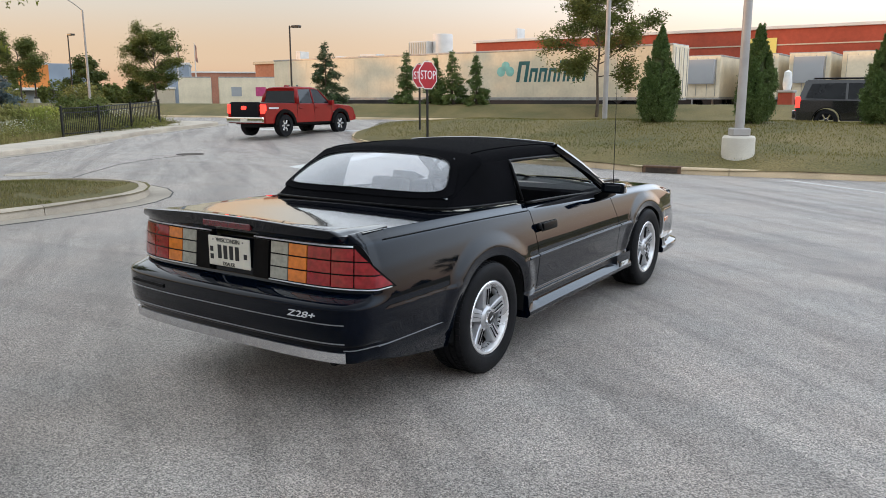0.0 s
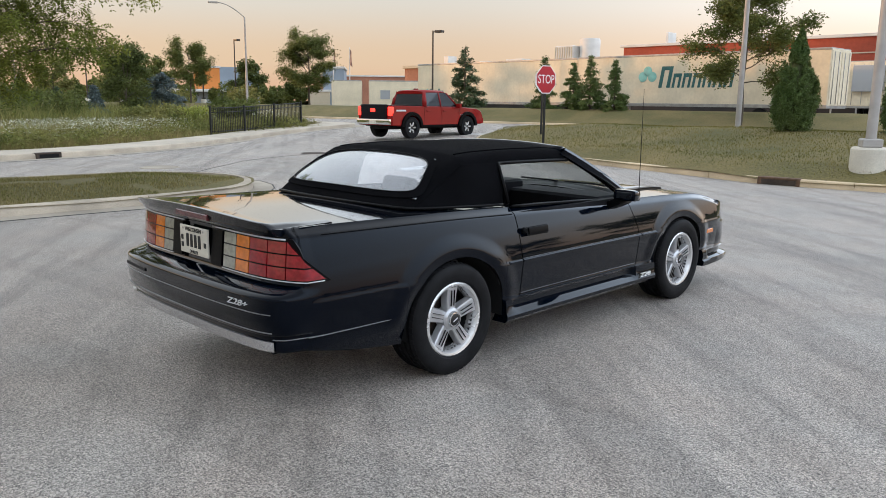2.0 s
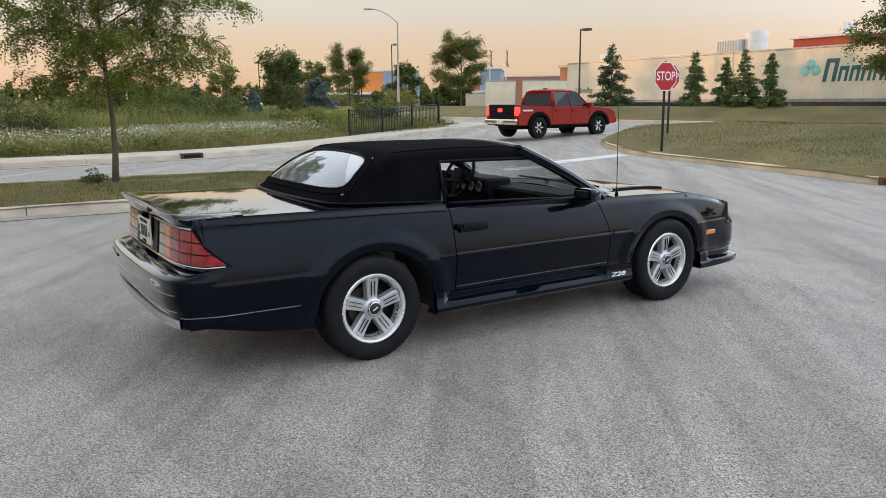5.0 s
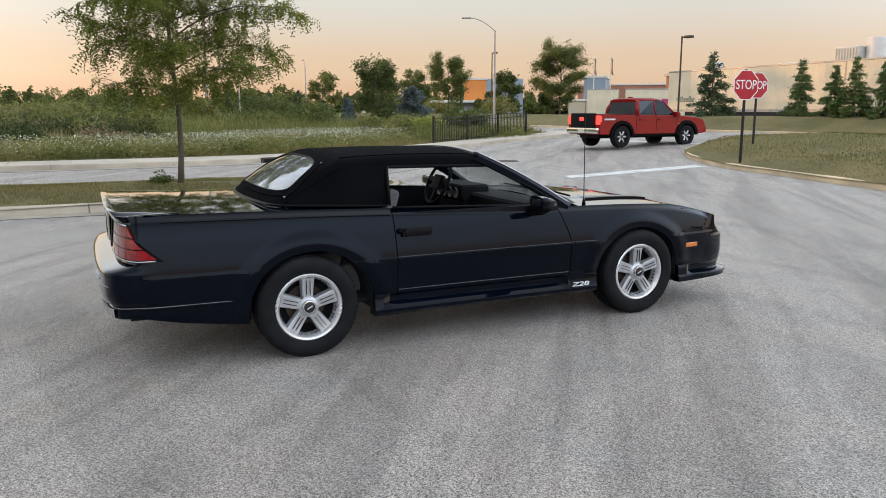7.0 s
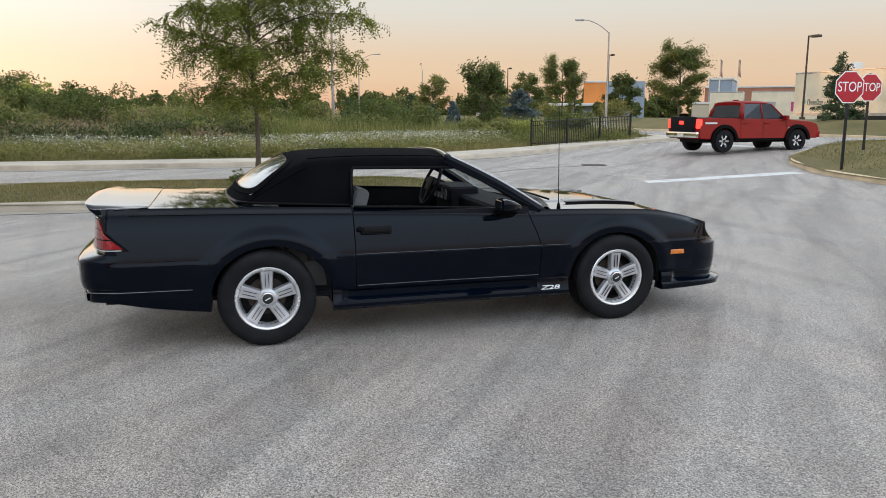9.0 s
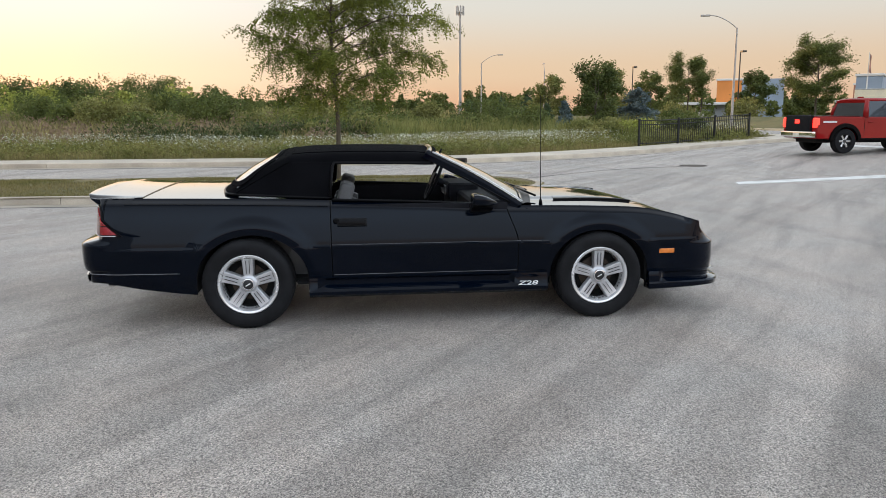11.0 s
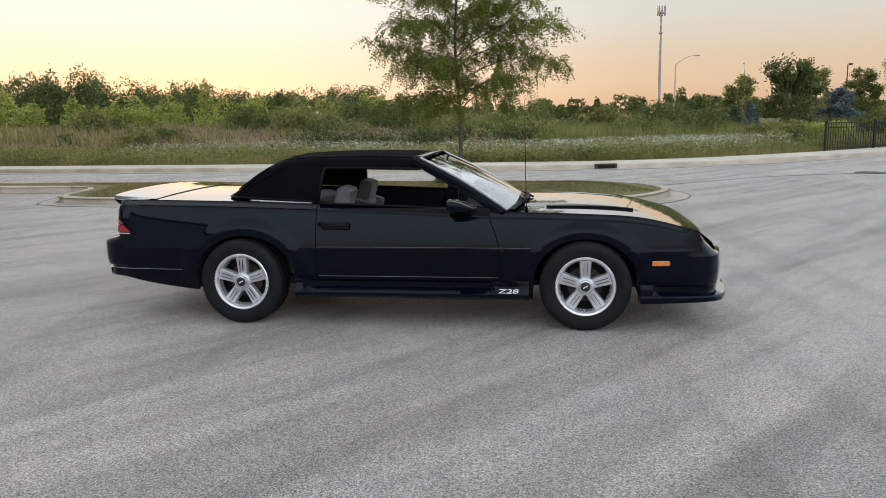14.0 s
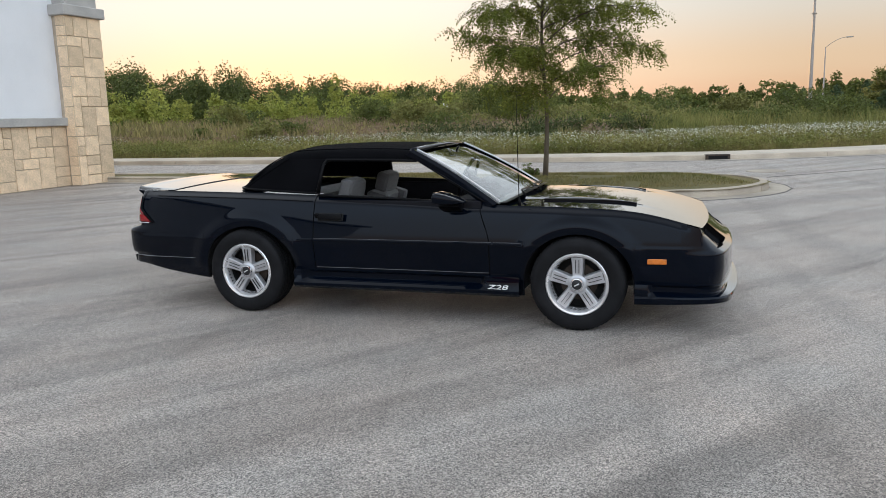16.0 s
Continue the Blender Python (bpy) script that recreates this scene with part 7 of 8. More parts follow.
for x, y, dx, mat in ((-71.4, 54.6, 0, M_GREY_PANEL), (-68.4, 57.6, 1, M_MAGENTA)):
    t = trailer(x, y, -0.3, 51, "white box trailer parked far off", 3.4 if not dx else 6.4, 2.4, False)
    for k in range(2 if dx else 1):
        part("graphic", boxed((1.3 + 2.6 * k, -0.02, 2.0), (2.4 + 2.6 * k, -0.006, 3.0), 0.0), M_MAGENTA if k == 1 or not dx else M_GREY_PANEL, t) if dx else None
for x, y in ((-86.7, 66.4), (-85.4, 68.2)):
    f = thing("flagpole", "tall white flagpole with a hanging flag", "flagpole", pose(x, y, 0.6))
    part("pole", lathe(bmesh.new(), [(0.09, 0), (0.05, 8.0), (0, 8.05)], n=12), M_ROOF_WHITE, f)
    rows = [[(0.06 + 0.5 * u, 0.10 * math.sin(4 * u + 3 * v), 7.8 - 1.9 * v - 0.5 * u) for u in np.linspace(0, 1, 6)] for v in np.linspace(0, 1, 6)]
    part("flag", thicken(sheet(bmesh.new(), rows), 0.01), M_FLAG, f)


# ---- vehicles on the road ----
def arched(front, rear, top, y0, y1, arches, low, r):
    """A side outline (y, z) with two wheel arches."""
    out = [(y0, low)]
    for c in arches:
        out += [(c - r, low)] + [(c - r * math.cos(a), 0.40 + r * math.sin(a)) for a in np.linspace(0.12, math.pi - 0.12, 12)] + [(c + r, low)]
    out += [(y1, low)] + top
    return out


def car_wheel(parent, x, y, r, w, rim, spokes=6, rim_mat=None):
    sx = 1 if x > 0 else -1
    m = Matrix.Translation((x, y, r)) @ Matrix.Diagonal((sx, 1, 1, 1))
    t = part("wheel", lathe(bmesh.new(), [(rim, -w / 2), (r * 0.93, -w / 2), (r, -w * 0.36), (r, w * 0.36), (r * 0.93, w / 2), (rim, w / 2), (rim * 0.94, w * 0.35), (rim * 0.94, -w / 2)], "x", 28, m, True), M_RUBBER, parent)
    # near-black disc stands in for the shade behind the spokes
    part("rim", lathe(bmesh.new(), [(0.0, w * 0.18), (rim * 0.95, w * 0.18), (rim * 0.95, w * 0.05), (0, w * 0.05)], "x", 24, m), M_DARK, t)
    for k in range(spokes):
        part("spoke", boxed((w * 0.18, rim * 0.15, -rim * 0.13), (w * 0.34, rim * 0.97, rim * 0.13), 0.01, m @ Matrix.Rotation(2 * math.pi * k / spokes, 4, 'X')), rim_mat or M_ALLOY, t)
    part("cap", lathe(bmesh.new(), [(0, w * 0.38), (rim * 0.25, w * 0.36), (rim * 0.27, w * 0.2)], "x", 14, m), M_BLACK_INK, t)


def house_of_glass(bm, rows):
    """A closed loft through section loops."""
    sheet(bm, [r + r[:1] for r in rows])
    bm.faces.new([bm.verts.new(p) for p in rows[0]])
    bm.faces.new([bm.verts.new(p) for p in rows[-1]])
    bmesh.ops.remove_doubles(bm, verts=bm.verts[:], dist=1e-4)
    bmesh.ops.recalc_face_normals(bm, faces=bm.faces[:])
    return bm


def pickup(x, y, z, yaw):
    s = thing("pickup_truck", "red crew-cab pickup truck with a dark tailgate pad", "truck", pose(x, y, z, 0, 0, yaw))
    W = 0.91
    top = [(2.66, 0.52), (2.70, 0.80), (2.62, 1.00), (2.30, 1.09), (1.15, 1.17), (-0.90, 1.19), (-2.60, 1.21), (-2.66, 1.15), (-2.66, 0.52)]
    body = bmesh.new()
    prism(body, arched(0, 0, top, -2.60, 2.60, (-1.62, 1.62), 0.48, 0.47), -W, W, "x", 0.025)
    for v in body.verts:
        if v.co.z > 0.95:
            v.co.x *= 0.965
        if v.co.y > 2.3:
            v.co.x *= 0.93
    part("body", body, M_RED_CAR, s)
    roof = []
    for t, e, drop in ((0.52, 0.60, 0.10), (0.44, 0.68, 0.03), (0.20, 0.70, 0.0), (-0.30, 0.705, 0.0), (-0.72, 0.70, 0.012), (-0.80, 0.68, 0.05)):
        zz = 1.80 - drop
        roof.append([(e, t, zz - 0.10), (e + 0.01, t, zz - 0.06), (e - 0.05, t, zz - 0.012), (e * 0.5, t, zz + 0.012), (0, t, zz + 0.018), (-e * 0.5, t, zz + 0.012), (-e + 0.05, t, zz - 0.012), (-e - 0.01, t, zz - 0.06), (-e, t, zz - 0.10)])
    loft = bmesh.new()
    house_of_glass(loft, roof)
    part("roof", loft, M_RED_CAR, s, angle=50)

    def cab_x(zz):
        return 0.868 - 0.165 * ((zz - 1.15) / 0.60) ** 1.3

    part("front_seat", boxed((-0.62, -0.10, 0.95), (0.62, 0.10, 1.36), 0.06, None, 2), M_DASH, s)
    for sx in (1, -1):
        for line, r in ((((1.10, 1.15), (0.80, 1.42), (0.50, 1.70)), 0.032), (((0.06, 1.15), (0.05, 1.45), (0.05, 1.72)), 0.036), (((-0.86, 1.15), (-0.82, 1.45), (-0.74, 1.72)), 0.085)):
            part("pillar", tube(bmesh.new(), [(sx * (cab_x(zz) - 0.02), yy, zz) for yy, zz in line], [r, r, r * 0.8], 8), M_RED_CAR, s)
        for q in (((1.02, 1.19), (0.46, 1.70), (0.08, 1.71), (0.08, 1.19)), ((0.03, 1.19), (0.03, 1.71), (-0.68, 1.70), (-0.78, 1.40), (-0.78, 1.19))):
            bm = bmesh.new()
            vs = [(sx * (cab_x(zz) - 0.012), yy, zz) for yy, zz in q]
            bm.faces.new([bm.verts.new(p) for p in (vs if sx > 0 else vs[::-1])])
            bmesh.ops.solidify(bm, geom=bm.faces[:], thickness=-0.006)
            part("side_window", bm, M_TINT, s)
        part("door_seam", boxed((sx * 0.911 - 0.004, 0.062, 0.55), (sx * 0.911 + 0.003, 0.070, 1.16), 0), M_DARK, s)
        part("door_seam", boxed((sx * 0.911 - 0.004, -0.93, 0.55), (sx * 0.911 + 0.003, -0.922, 1.16), 0), M_DARK, s)
        part("door_seam", boxed((sx * 0.911 - 0.004, 1.10, 0.55), (sx * 0.911 + 0.003, 1.108, 1.13), 0), M_DARK, s)
        for yy in (0.22, -0.72):
            part("door_handle", boxed((sx * 0.90, yy - 0.09, 1.00), (sx * 0.935, yy + 0.09, 1.04), 0.008), M_RED_CAR, s)
        part("mirror", boxed((sx * 0.98 - 0.10, 0.92, 1.12), (sx * 0.98 + 0.10, 1.06, 1.30), 0.03, None, 2), M_RED_CAR, s)
        part("tail_lamp", boxed((sx * 0.79 - 0.10, -2.69, 0.84), (sx * 0.79 + 0.10, -2.55, 1.16), 0.02), M_TAIL_ON, s, "glowing red tail lamp")
        for c in (-1.62, 1.62):
            bm = bmesh.new()
            rows = []
            for a in np.linspace(0.05, math.pi - 0.05, 14):
                rows.append([(sx * xx, c - rr * math.cos(a), 0.40 + rr * math.sin(a)) for xx, rr in ((0.88, 0.455), (0.970, 0.46), (0.970, 0.575), (0.90, 0.59))])
            sheet(bm, rows)
            bmesh.ops.recalc_face_normals(bm, faces=bm.faces[:])
            part("arch_flare", bm, M_TRIM, s)
            car_wheel(s, sx * 0.82, c, 0.40, 0.27, 0.235, 6)
        part("rocker", boxed((sx * 0.86 - 0.05, -1.1, 0.42), (sx * 0.86 + 0.05, 1.1, 0.50), 0.02), M_TRIM, s)
        part("fender_badge", boxed((sx * 0.905, 1.18, 0.84), (sx * 0.915, 1.45, 0.87), 0.002), M_CHROME, s)
        part("bed_mark", boxed((sx * 0.900, -2.45, 1.00), (sx * 0.914, -1.95, 1.06), 0.002), M_STRIPE, s)
        part("head_lamp", boxed((sx * 0.70 - 0.15, 2.52, 0.84), (sx * 0.70 + 0.12, 2.64, 1.0), 0.03), M_CHROME, s)
    for nm, q, mat in (("rear_glass", ((-0.90, 1.19), (-0.78, 1.72)), M_TINT), ("windscreen", ((1.13, 1.16), (0.50, 1.71)), M_TINT)):
        (ya, za), (yb, zb) = q
        bm = bmesh.new()
        bm.faces.new([bm.verts.new(p) for p in ((-0.76, ya, za), (0.76, ya, za), (0.66, yb, zb), (-0.66, yb, zb))])
        bmesh.ops.solidify(bm, geom=bm.faces[:], thickness=0.008)
        bmesh.ops.recalc_face_normals(bm, faces=bm.faces[:])
        part(nm, bm, mat, s)
    part("bed_floor_cover", boxed((-0.80, -2.58, 1.16), (0.80, -1.02, 1.225), 0.01), M_TRIM, s)
    part("tailgate_pad", boxed((-0.66, -2.76, 0.72), (0.66, -2.60, 1.25), 0.06, None, 2), M_DASH, s, "padded dark tailgate cover")
    # red mark given the glowing lamp material though it is no lamp
    part("pad_mark", boxed((-0.12, -2.775, 0.98), (0.12, -2.755, 1.10), 0.01), M_TAIL_ON, s)
    part("rear_bumper", boxed((-0.86, -2.78, 0.52), (0.86, -2.60, 0.72), 0.04, None, 2), M_CHROME, s, "chrome rear bumper")
    part("plate_mark", boxed((-0.16, -2.795, 0.54), (0.16, -2.78, 0.66), 0.004), M_PLATE, s)
    part("front_bumper", boxed((-0.86, 2.58, 0.50), (0.86, 2.74, 0.74), 0.05, None, 2), M_RED_CAR, s)
    part("grille", boxed((-0.50, 2.62, 0.74), (0.50, 2.72, 0.98), 0.03), M_TRIM, s)
    part("underbody", boxed((-0.55, -2.4, 0.34), (0.55, 2.4, 0.50), 0.02), M_DARK, s)
    part("roof_mark", boxed((-0.05, -0.55, 1.795), (0.05, -0.35, 1.86), 0.02), M_RED_CAR, s)
    return s


pickup(-21.5, 21.8, land(-21.5, 21.8), 4)


def suv(x, y, z, yaw):
    s = thing("black_suv", "large black sport utility vehicle on the cross road", "car", pose(x, y, z, 0, 0, yaw))
    W = 0.99
    top = [(2.52, 0.55), (2.56, 0.85), (2.45, 1.05), (1.35, 1.14), (-2.45, 1.17), (-2.55, 0.95), (-2.55, 0.50)]
    body = bmesh.new()
    prism(body, arched(0, 0, top, -2.5, 2.45, (-1.50, 1.45), 0.38, 0.45), -W, W, "x", 0.04)
    part("body", body, M_BLACK_CAR, s)
    cab = [[(sx * w, yy, zz) for sx, w, yy, zz in ((1, 0.93, yb, 1.12), (1, 0.76, yt, 1.86), (-1, 0.76, yt, 1.86), (-1, 0.93, yb, 1.12))] for yb, yt in ((1.40, 0.62), (1.1, 0.45), (-2.2, -2.1), (-2.48, -2.25))]
    loft = bmesh.new()
    house_of_glass(loft, cab)
    bmesh.ops.bevel(loft, geom=loft.edges[:], offset=0.04, segments=2, affect='EDGES')
    part("cabin", loft, M_BLACK_CAR, s)
    for sx in (1, -1):
        for q in (((1.12, 1.16), (0.58, 1.72), (0.20, 1.74), (0.20, 1.16)), ((0.13, 1.16), (0.13, 1.74), (-0.85, 1.74), (-0.85, 1.16)), ((-0.93, 1.16), (-0.93, 1.74), (-2.05, 1.72), (-2.25, 1.2))):
            bm = bmesh.new()
            vs = [(sx * (0.938 - 0.170 * (zz - 1.12) / 0.74), yy, zz) for yy, zz in q]
            bm.faces.new([bm.verts.new(p) for p in (vs if sx > 0 else vs[::-1])])
            bmesh.ops.solidify(bm, geom=bm.faces[:], thickness=-0.008)
            part("side_window", bm, M_TINT, s)
        for c in (-1.50, 1.45):
            car_wheel(s, sx * 0.85, c, 0.395, 0.28, 0.26, 6, M_CHROME)
        part("tail_lamp", boxed((sx * 0.92 - 0.06, -2.57, 0.85), (sx * 0.92 + 0.08, -2.40, 1.25), 0.02), M_TAIL_ON, s)
        part("head_lamp", boxed((sx * 0.80 - 0.16, 2.40, 0.80), (sx * 0.80 + 0.16, 2.555, 1.0), 0.03), M_HEAD_ON, s)
        part("mirror", boxed((sx * 1.06 - 0.1, 1.0, 1.14), (sx * 1.06 + 0.1, 1.14, 1.32), 0.03), M_BLACK_CAR, s)
        part("roof_rail", tube(bmesh.new(), [(sx * 0.66, 0.3, 1.92), (sx * 0.66, -2.0, 1.92)], 0.02, 6), M_TRIM, s)
    part("front_bumper", boxed((-0.95, 2.4, 0.38), (0.95, 2.64, 0.72), 0.06, None, 2), M_CHROME, s)
    part("rear_bumper", boxed((-0.95, -2.66, 0.45), (0.95, -2.45, 0.75), 0.05, None, 2), M_BLACK_CAR, s)
    return s


suv(-2.9, 32.6, land(-2.9, 32.6), -80)

# ---- plants ----
def leaf_mesh(name, centres, length, width, seed, droop=0.0, up=0.0, simple=False):
    """Many small leaves: one folded rhomb for each centre, each turned its own way."""
    rng = np.random.default_rng(seed)
    c = np.asarray(centres, np.float32)
    n = len(c)
    d = rng.normal(size=(n, 3))
    d[:, 2] = d[:, 2] * (0.6 if not up else 0.4) - droop + up
    d /= np.linalg.norm(d, axis=1)[:, None]
    s = np.cross(d, rng.normal(size=(n, 3)))
    s /= np.linalg.norm(s, axis=1)[:, None] + 1e-9
    k = rng.uniform(0.6, 1.35, n)[:, None]
    a, b = d * length * k / 2, s * width * k / 2
    if simple:
        v = np.stack([c - a, c + b * 1.5, c + a - b * 0.5], 1).reshape(-1, 3)
        return fast_mesh(name, v, np.arange(3 * n).reshape(-1, 3))
    v = np.stack([c - a, c + b, c + a, c - b], 1).reshape(-1, 3)
    return fast_mesh(name, v, np.arange(4 * n).reshape(-1, 4))


def limbs(bm, start, direction, length, radius, depth, rng, tips, spread=0.6, lift=0.12, parts=4, droop=0.0):
    """A limb that bends and forks; its ends gather in tips."""
    p, d = Vector(start), Vector(direction).normalized()
    pts, rad = [p.copy()], [radius]
    for k in range(parts):
        d = (d + Vector((rng.gauss(0, 0.13), rng.gauss(0, 0.13), rng.gauss(0, 0.08) + lift - droop * k / parts))).normalized()
        p = p + d * length / parts
        pts.append(p.copy())
        rad.append(max(0.003, radius * (1 - 0.75 * (k + 1) / parts)))
        if depth <= 1:
            tips.append((p.copy(), d.copy(), 0.5 + 0.5 * k / parts))
    tube(bm, pts, rad, 6 if depth > 1 else 5, False)
    if depth > 0:
        for k in range(rng.randint(3, 4) if depth > 1 else rng.randint(3, 5)):
            t = rng.uniform(0.3, 1.0)
            q = pts[min(int(t * parts), parts - 1)].lerp(pts[min(int(t * parts) + 1, parts)], (t * parts) % 1)
            side = Vector((rng.gauss(0, 1), rng.gauss(0, 1), rng.gauss(0, 0.5)))
            limbs(bm, q, d + side.normalized() * spread, length * rng.uniform(0.42, 0.68), radius * 0.45, depth - 1, rng, tips, spread, lift, parts, droop)


def broad_tree(name, label, x, y, z, height, clear, reach, leaf_mat, leaves, leaf_len, leaf_wid, seed, trunk_r=0.07, droop=0.25, category="tree", airy=0.30, boughs=11, tiers=2, bark=None, taper=0.0, flat=0.42):
    rng = random.Random(seed)
    s = thing(name, label, category, pose(x, y, z))
    bm = bmesh.new()
    lean = [Vector((rng.gauss(0, 0.012) * k, rng.gauss(0, 0.012) * k, height * 0.9 * k / 8 - (0.15 if k == 0 else 0))) for k in range(9)]
    tube(bm, lean, [trunk_r * 1.25] + [trunk_r * (1 - 0.085 * k) for k in range(1, 9)], 10)
    tips = []
    for k in range(boughs):
        t = clear / height + (0.90 - clear / height) * (k + 0.3 * rng.random()) / boughs
        h = height * t
        q = Vector(lean[min(int(t / 0.9 * 8), 8)])
        q.z = h
        a = k * 2.4 + rng.uniform(-0.4, 0.4)
        rise = 0.30 + 0.9 * (t - clear / height)
        size = reach * (1.0 - 0.55 * abs((t - 0.52) / 0.5) ** 1.5) * rng.uniform(0.75, 1.15) * (1 + taper * (0.45 - t))
        limbs(bm, q, (math.cos(a), math.sin(a), rise), size, trunk_r * 0.42, tiers, rng, tips, 0.75, 0.05, 4, droop)
    part("trunk", bm, bark or M_BARK, s, angle=60)
    nr = np.random.default_rng(seed)
    pick = nr.integers(0, len(tips), leaves)
    tp = np.array([tuple(t[0]) for t in tips])
    td = np.array([tuple(t[1]) for t in tips])
    c = tp[pick] + td[pick] * nr.uniform(-0.2, 0.5, (leaves, 1)) * airy + nr.normal(size=(leaves, 3)) * airy * np.array([0.55, 0.55, flat])
    c[:, 2] -= np.abs(nr.normal(size=leaves)) * airy * droop * 1.6
    part("crown", leaf_mesh("crown", c, leaf_len, leaf_wid, seed, droop), leaf_mat, s)
    return s


def conifer(name, label, x, y, z, height, radius, mat, seed, loose=0.25, whorls=16, needles=5200, needle=(0.22, 0.05), trunk=True, power=1.0, category="conifer"):
    """Tapered trunk, whorls of boughs that shorten upwards, needles along them."""
    rng = random.Random(seed)
    s = thing(name, label, category, pose(x, y, z))
    bm = bmesh.new()
    tube(bm, [(0, 0, -0.1), (0, 0, height * 0.5), (0, 0, height * 0.98)], [0.03 * height / 1.6, 0.018 * height / 1.6, 0.004], 8)
    pts = []
    for w in range(whorls):
        t = 0.06 + 0.92 * w / whorls
        r = radius * (1 - t) ** power * rng.uniform(0.85, 1.15) + 0.04
        for k in range(rng.randint(6, 8)):
            a = rng.uniform(0, 6.283)
            rr = r * rng.uniform(1 - loose * 1.6, 1 + loose * 0.4)
            p0 = Vector((0, 0, height * t))
            p1 = Vector((math.cos(a) * rr, math.sin(a) * rr, height * t - rr * 0.18 + (0.12 * rr if t > 0.6 else 0)))
            tube(bm, [p0, p0.lerp(p1, 0.5) + Vector((0, 0, 0.03)), p1], [0.012, 0.008, 0.003], 4, False)
            pts.append((p0, p1))
    part("trunk", bm, M_BARK, s)
    nr = np.random.default_rng(seed)
    size = np.array([(q - p).length for p, q in pts])
    i = nr.choice(len(pts), needles, p=size**1.3 / (size**1.3).sum())
    a = np.array([tuple(p[0]) for p in pts])[i]
    b = np.array([tuple(p[1]) for p in pts])[i]
    u = nr.uniform(0.15, 1.05, (needles, 1)) ** 0.7
    c = a + (b - a) * u + nr.normal(size=(needles, 3)) * radius * 0.05
    part("needles", leaf_mesh("needles", c, needle[0], needle[1], seed, 0.1), mat, s)
    return s


def teardrop_juniper(x, y, z, height, radius, seed, label):
    rng = np.random.default_rng(seed)
    s = thing("juniper", label, "juniper", pose(x, y, z), group="junipers on the verge")
    bm = bmesh.new()
    tube(bm, [(0, 0, -0.1), (0, 0, height * 0.5), (0.02, 0, height * 0.9)], [0.05, 0.035, 0.01], 8)
    part("trunk", bm, M_BARK, s)
    # upright sprays, each a plume of small needles
    plumes = 260
    t0 = rng.uniform(0.05, 0.93, plumes)
    a0 = rng.uniform(0, 2 * np.pi, plumes)
    prof = np.interp(t0, [0, 0.05, 0.14, 0.28, 0.45, 0.62, 0.78, 0.9, 1.0], [0.35, 0.66, 0.92, 1.0, 0.84, 0.56, 0.28, 0.10, 0.02]) * radius * 0.78
    r0 = prof * rng.uniform(0.80, 1.06, plumes)
    base = np.stack([r0 * np.cos(a0), r0 * np.sin(a0), t0 * height], 1)
    rise = np.stack([0.22 * np.cos(a0), 0.22 * np.sin(a0), np.ones(plumes)], 1) * (rng.uniform(0.20, 0.40, plumes) * (1.0 - 0.45 * t0))[:, None]
    n = 40000
    k = rng.integers(0, plumes, n)
    u = rng.uniform(-0.25, 0.9, (n, 1))
    c = base[k] + rise[k] * u + rng.normal(size=(n, 3)) * np.array([0.055, 0.055, 0.04]) * (1.1 - 0.8 * np.abs(u)) * (1.15 - 0.75 * t0[k])[:, None]
    c[:, 2] = np.maximum(c[:, 2], 0.08)
    part("foliage", leaf_mesh("foliage", c, 0.085, 0.024, seed, 0, 0.9, simple=True), M_NEEDLE_JUN, s)
    # solid core in dark marsh green: shade between the sprays as colour, gaps closed
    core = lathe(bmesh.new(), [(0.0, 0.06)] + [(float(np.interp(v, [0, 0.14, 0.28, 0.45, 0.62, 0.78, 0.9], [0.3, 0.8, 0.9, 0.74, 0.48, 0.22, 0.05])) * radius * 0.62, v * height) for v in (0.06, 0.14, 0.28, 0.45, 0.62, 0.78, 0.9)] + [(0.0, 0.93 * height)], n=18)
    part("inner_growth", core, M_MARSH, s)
    bm = bmesh.new()
    lathe(bm, [(0.0, 0.02), (0.5 * radius / 0.6, 0.05), (0.95 * radius / 0.6, 0.0), (1.05 * radius / 0.6, -0.08)], n=22)
    for v in bm.verts:
        v.co.z += 0.02 * math.sin(v.co.x * 13) * math.sin(v.co.y * 11)
    part("mulch_ring", bm, M_SOIL, s, "brown mulch ring")
    return s


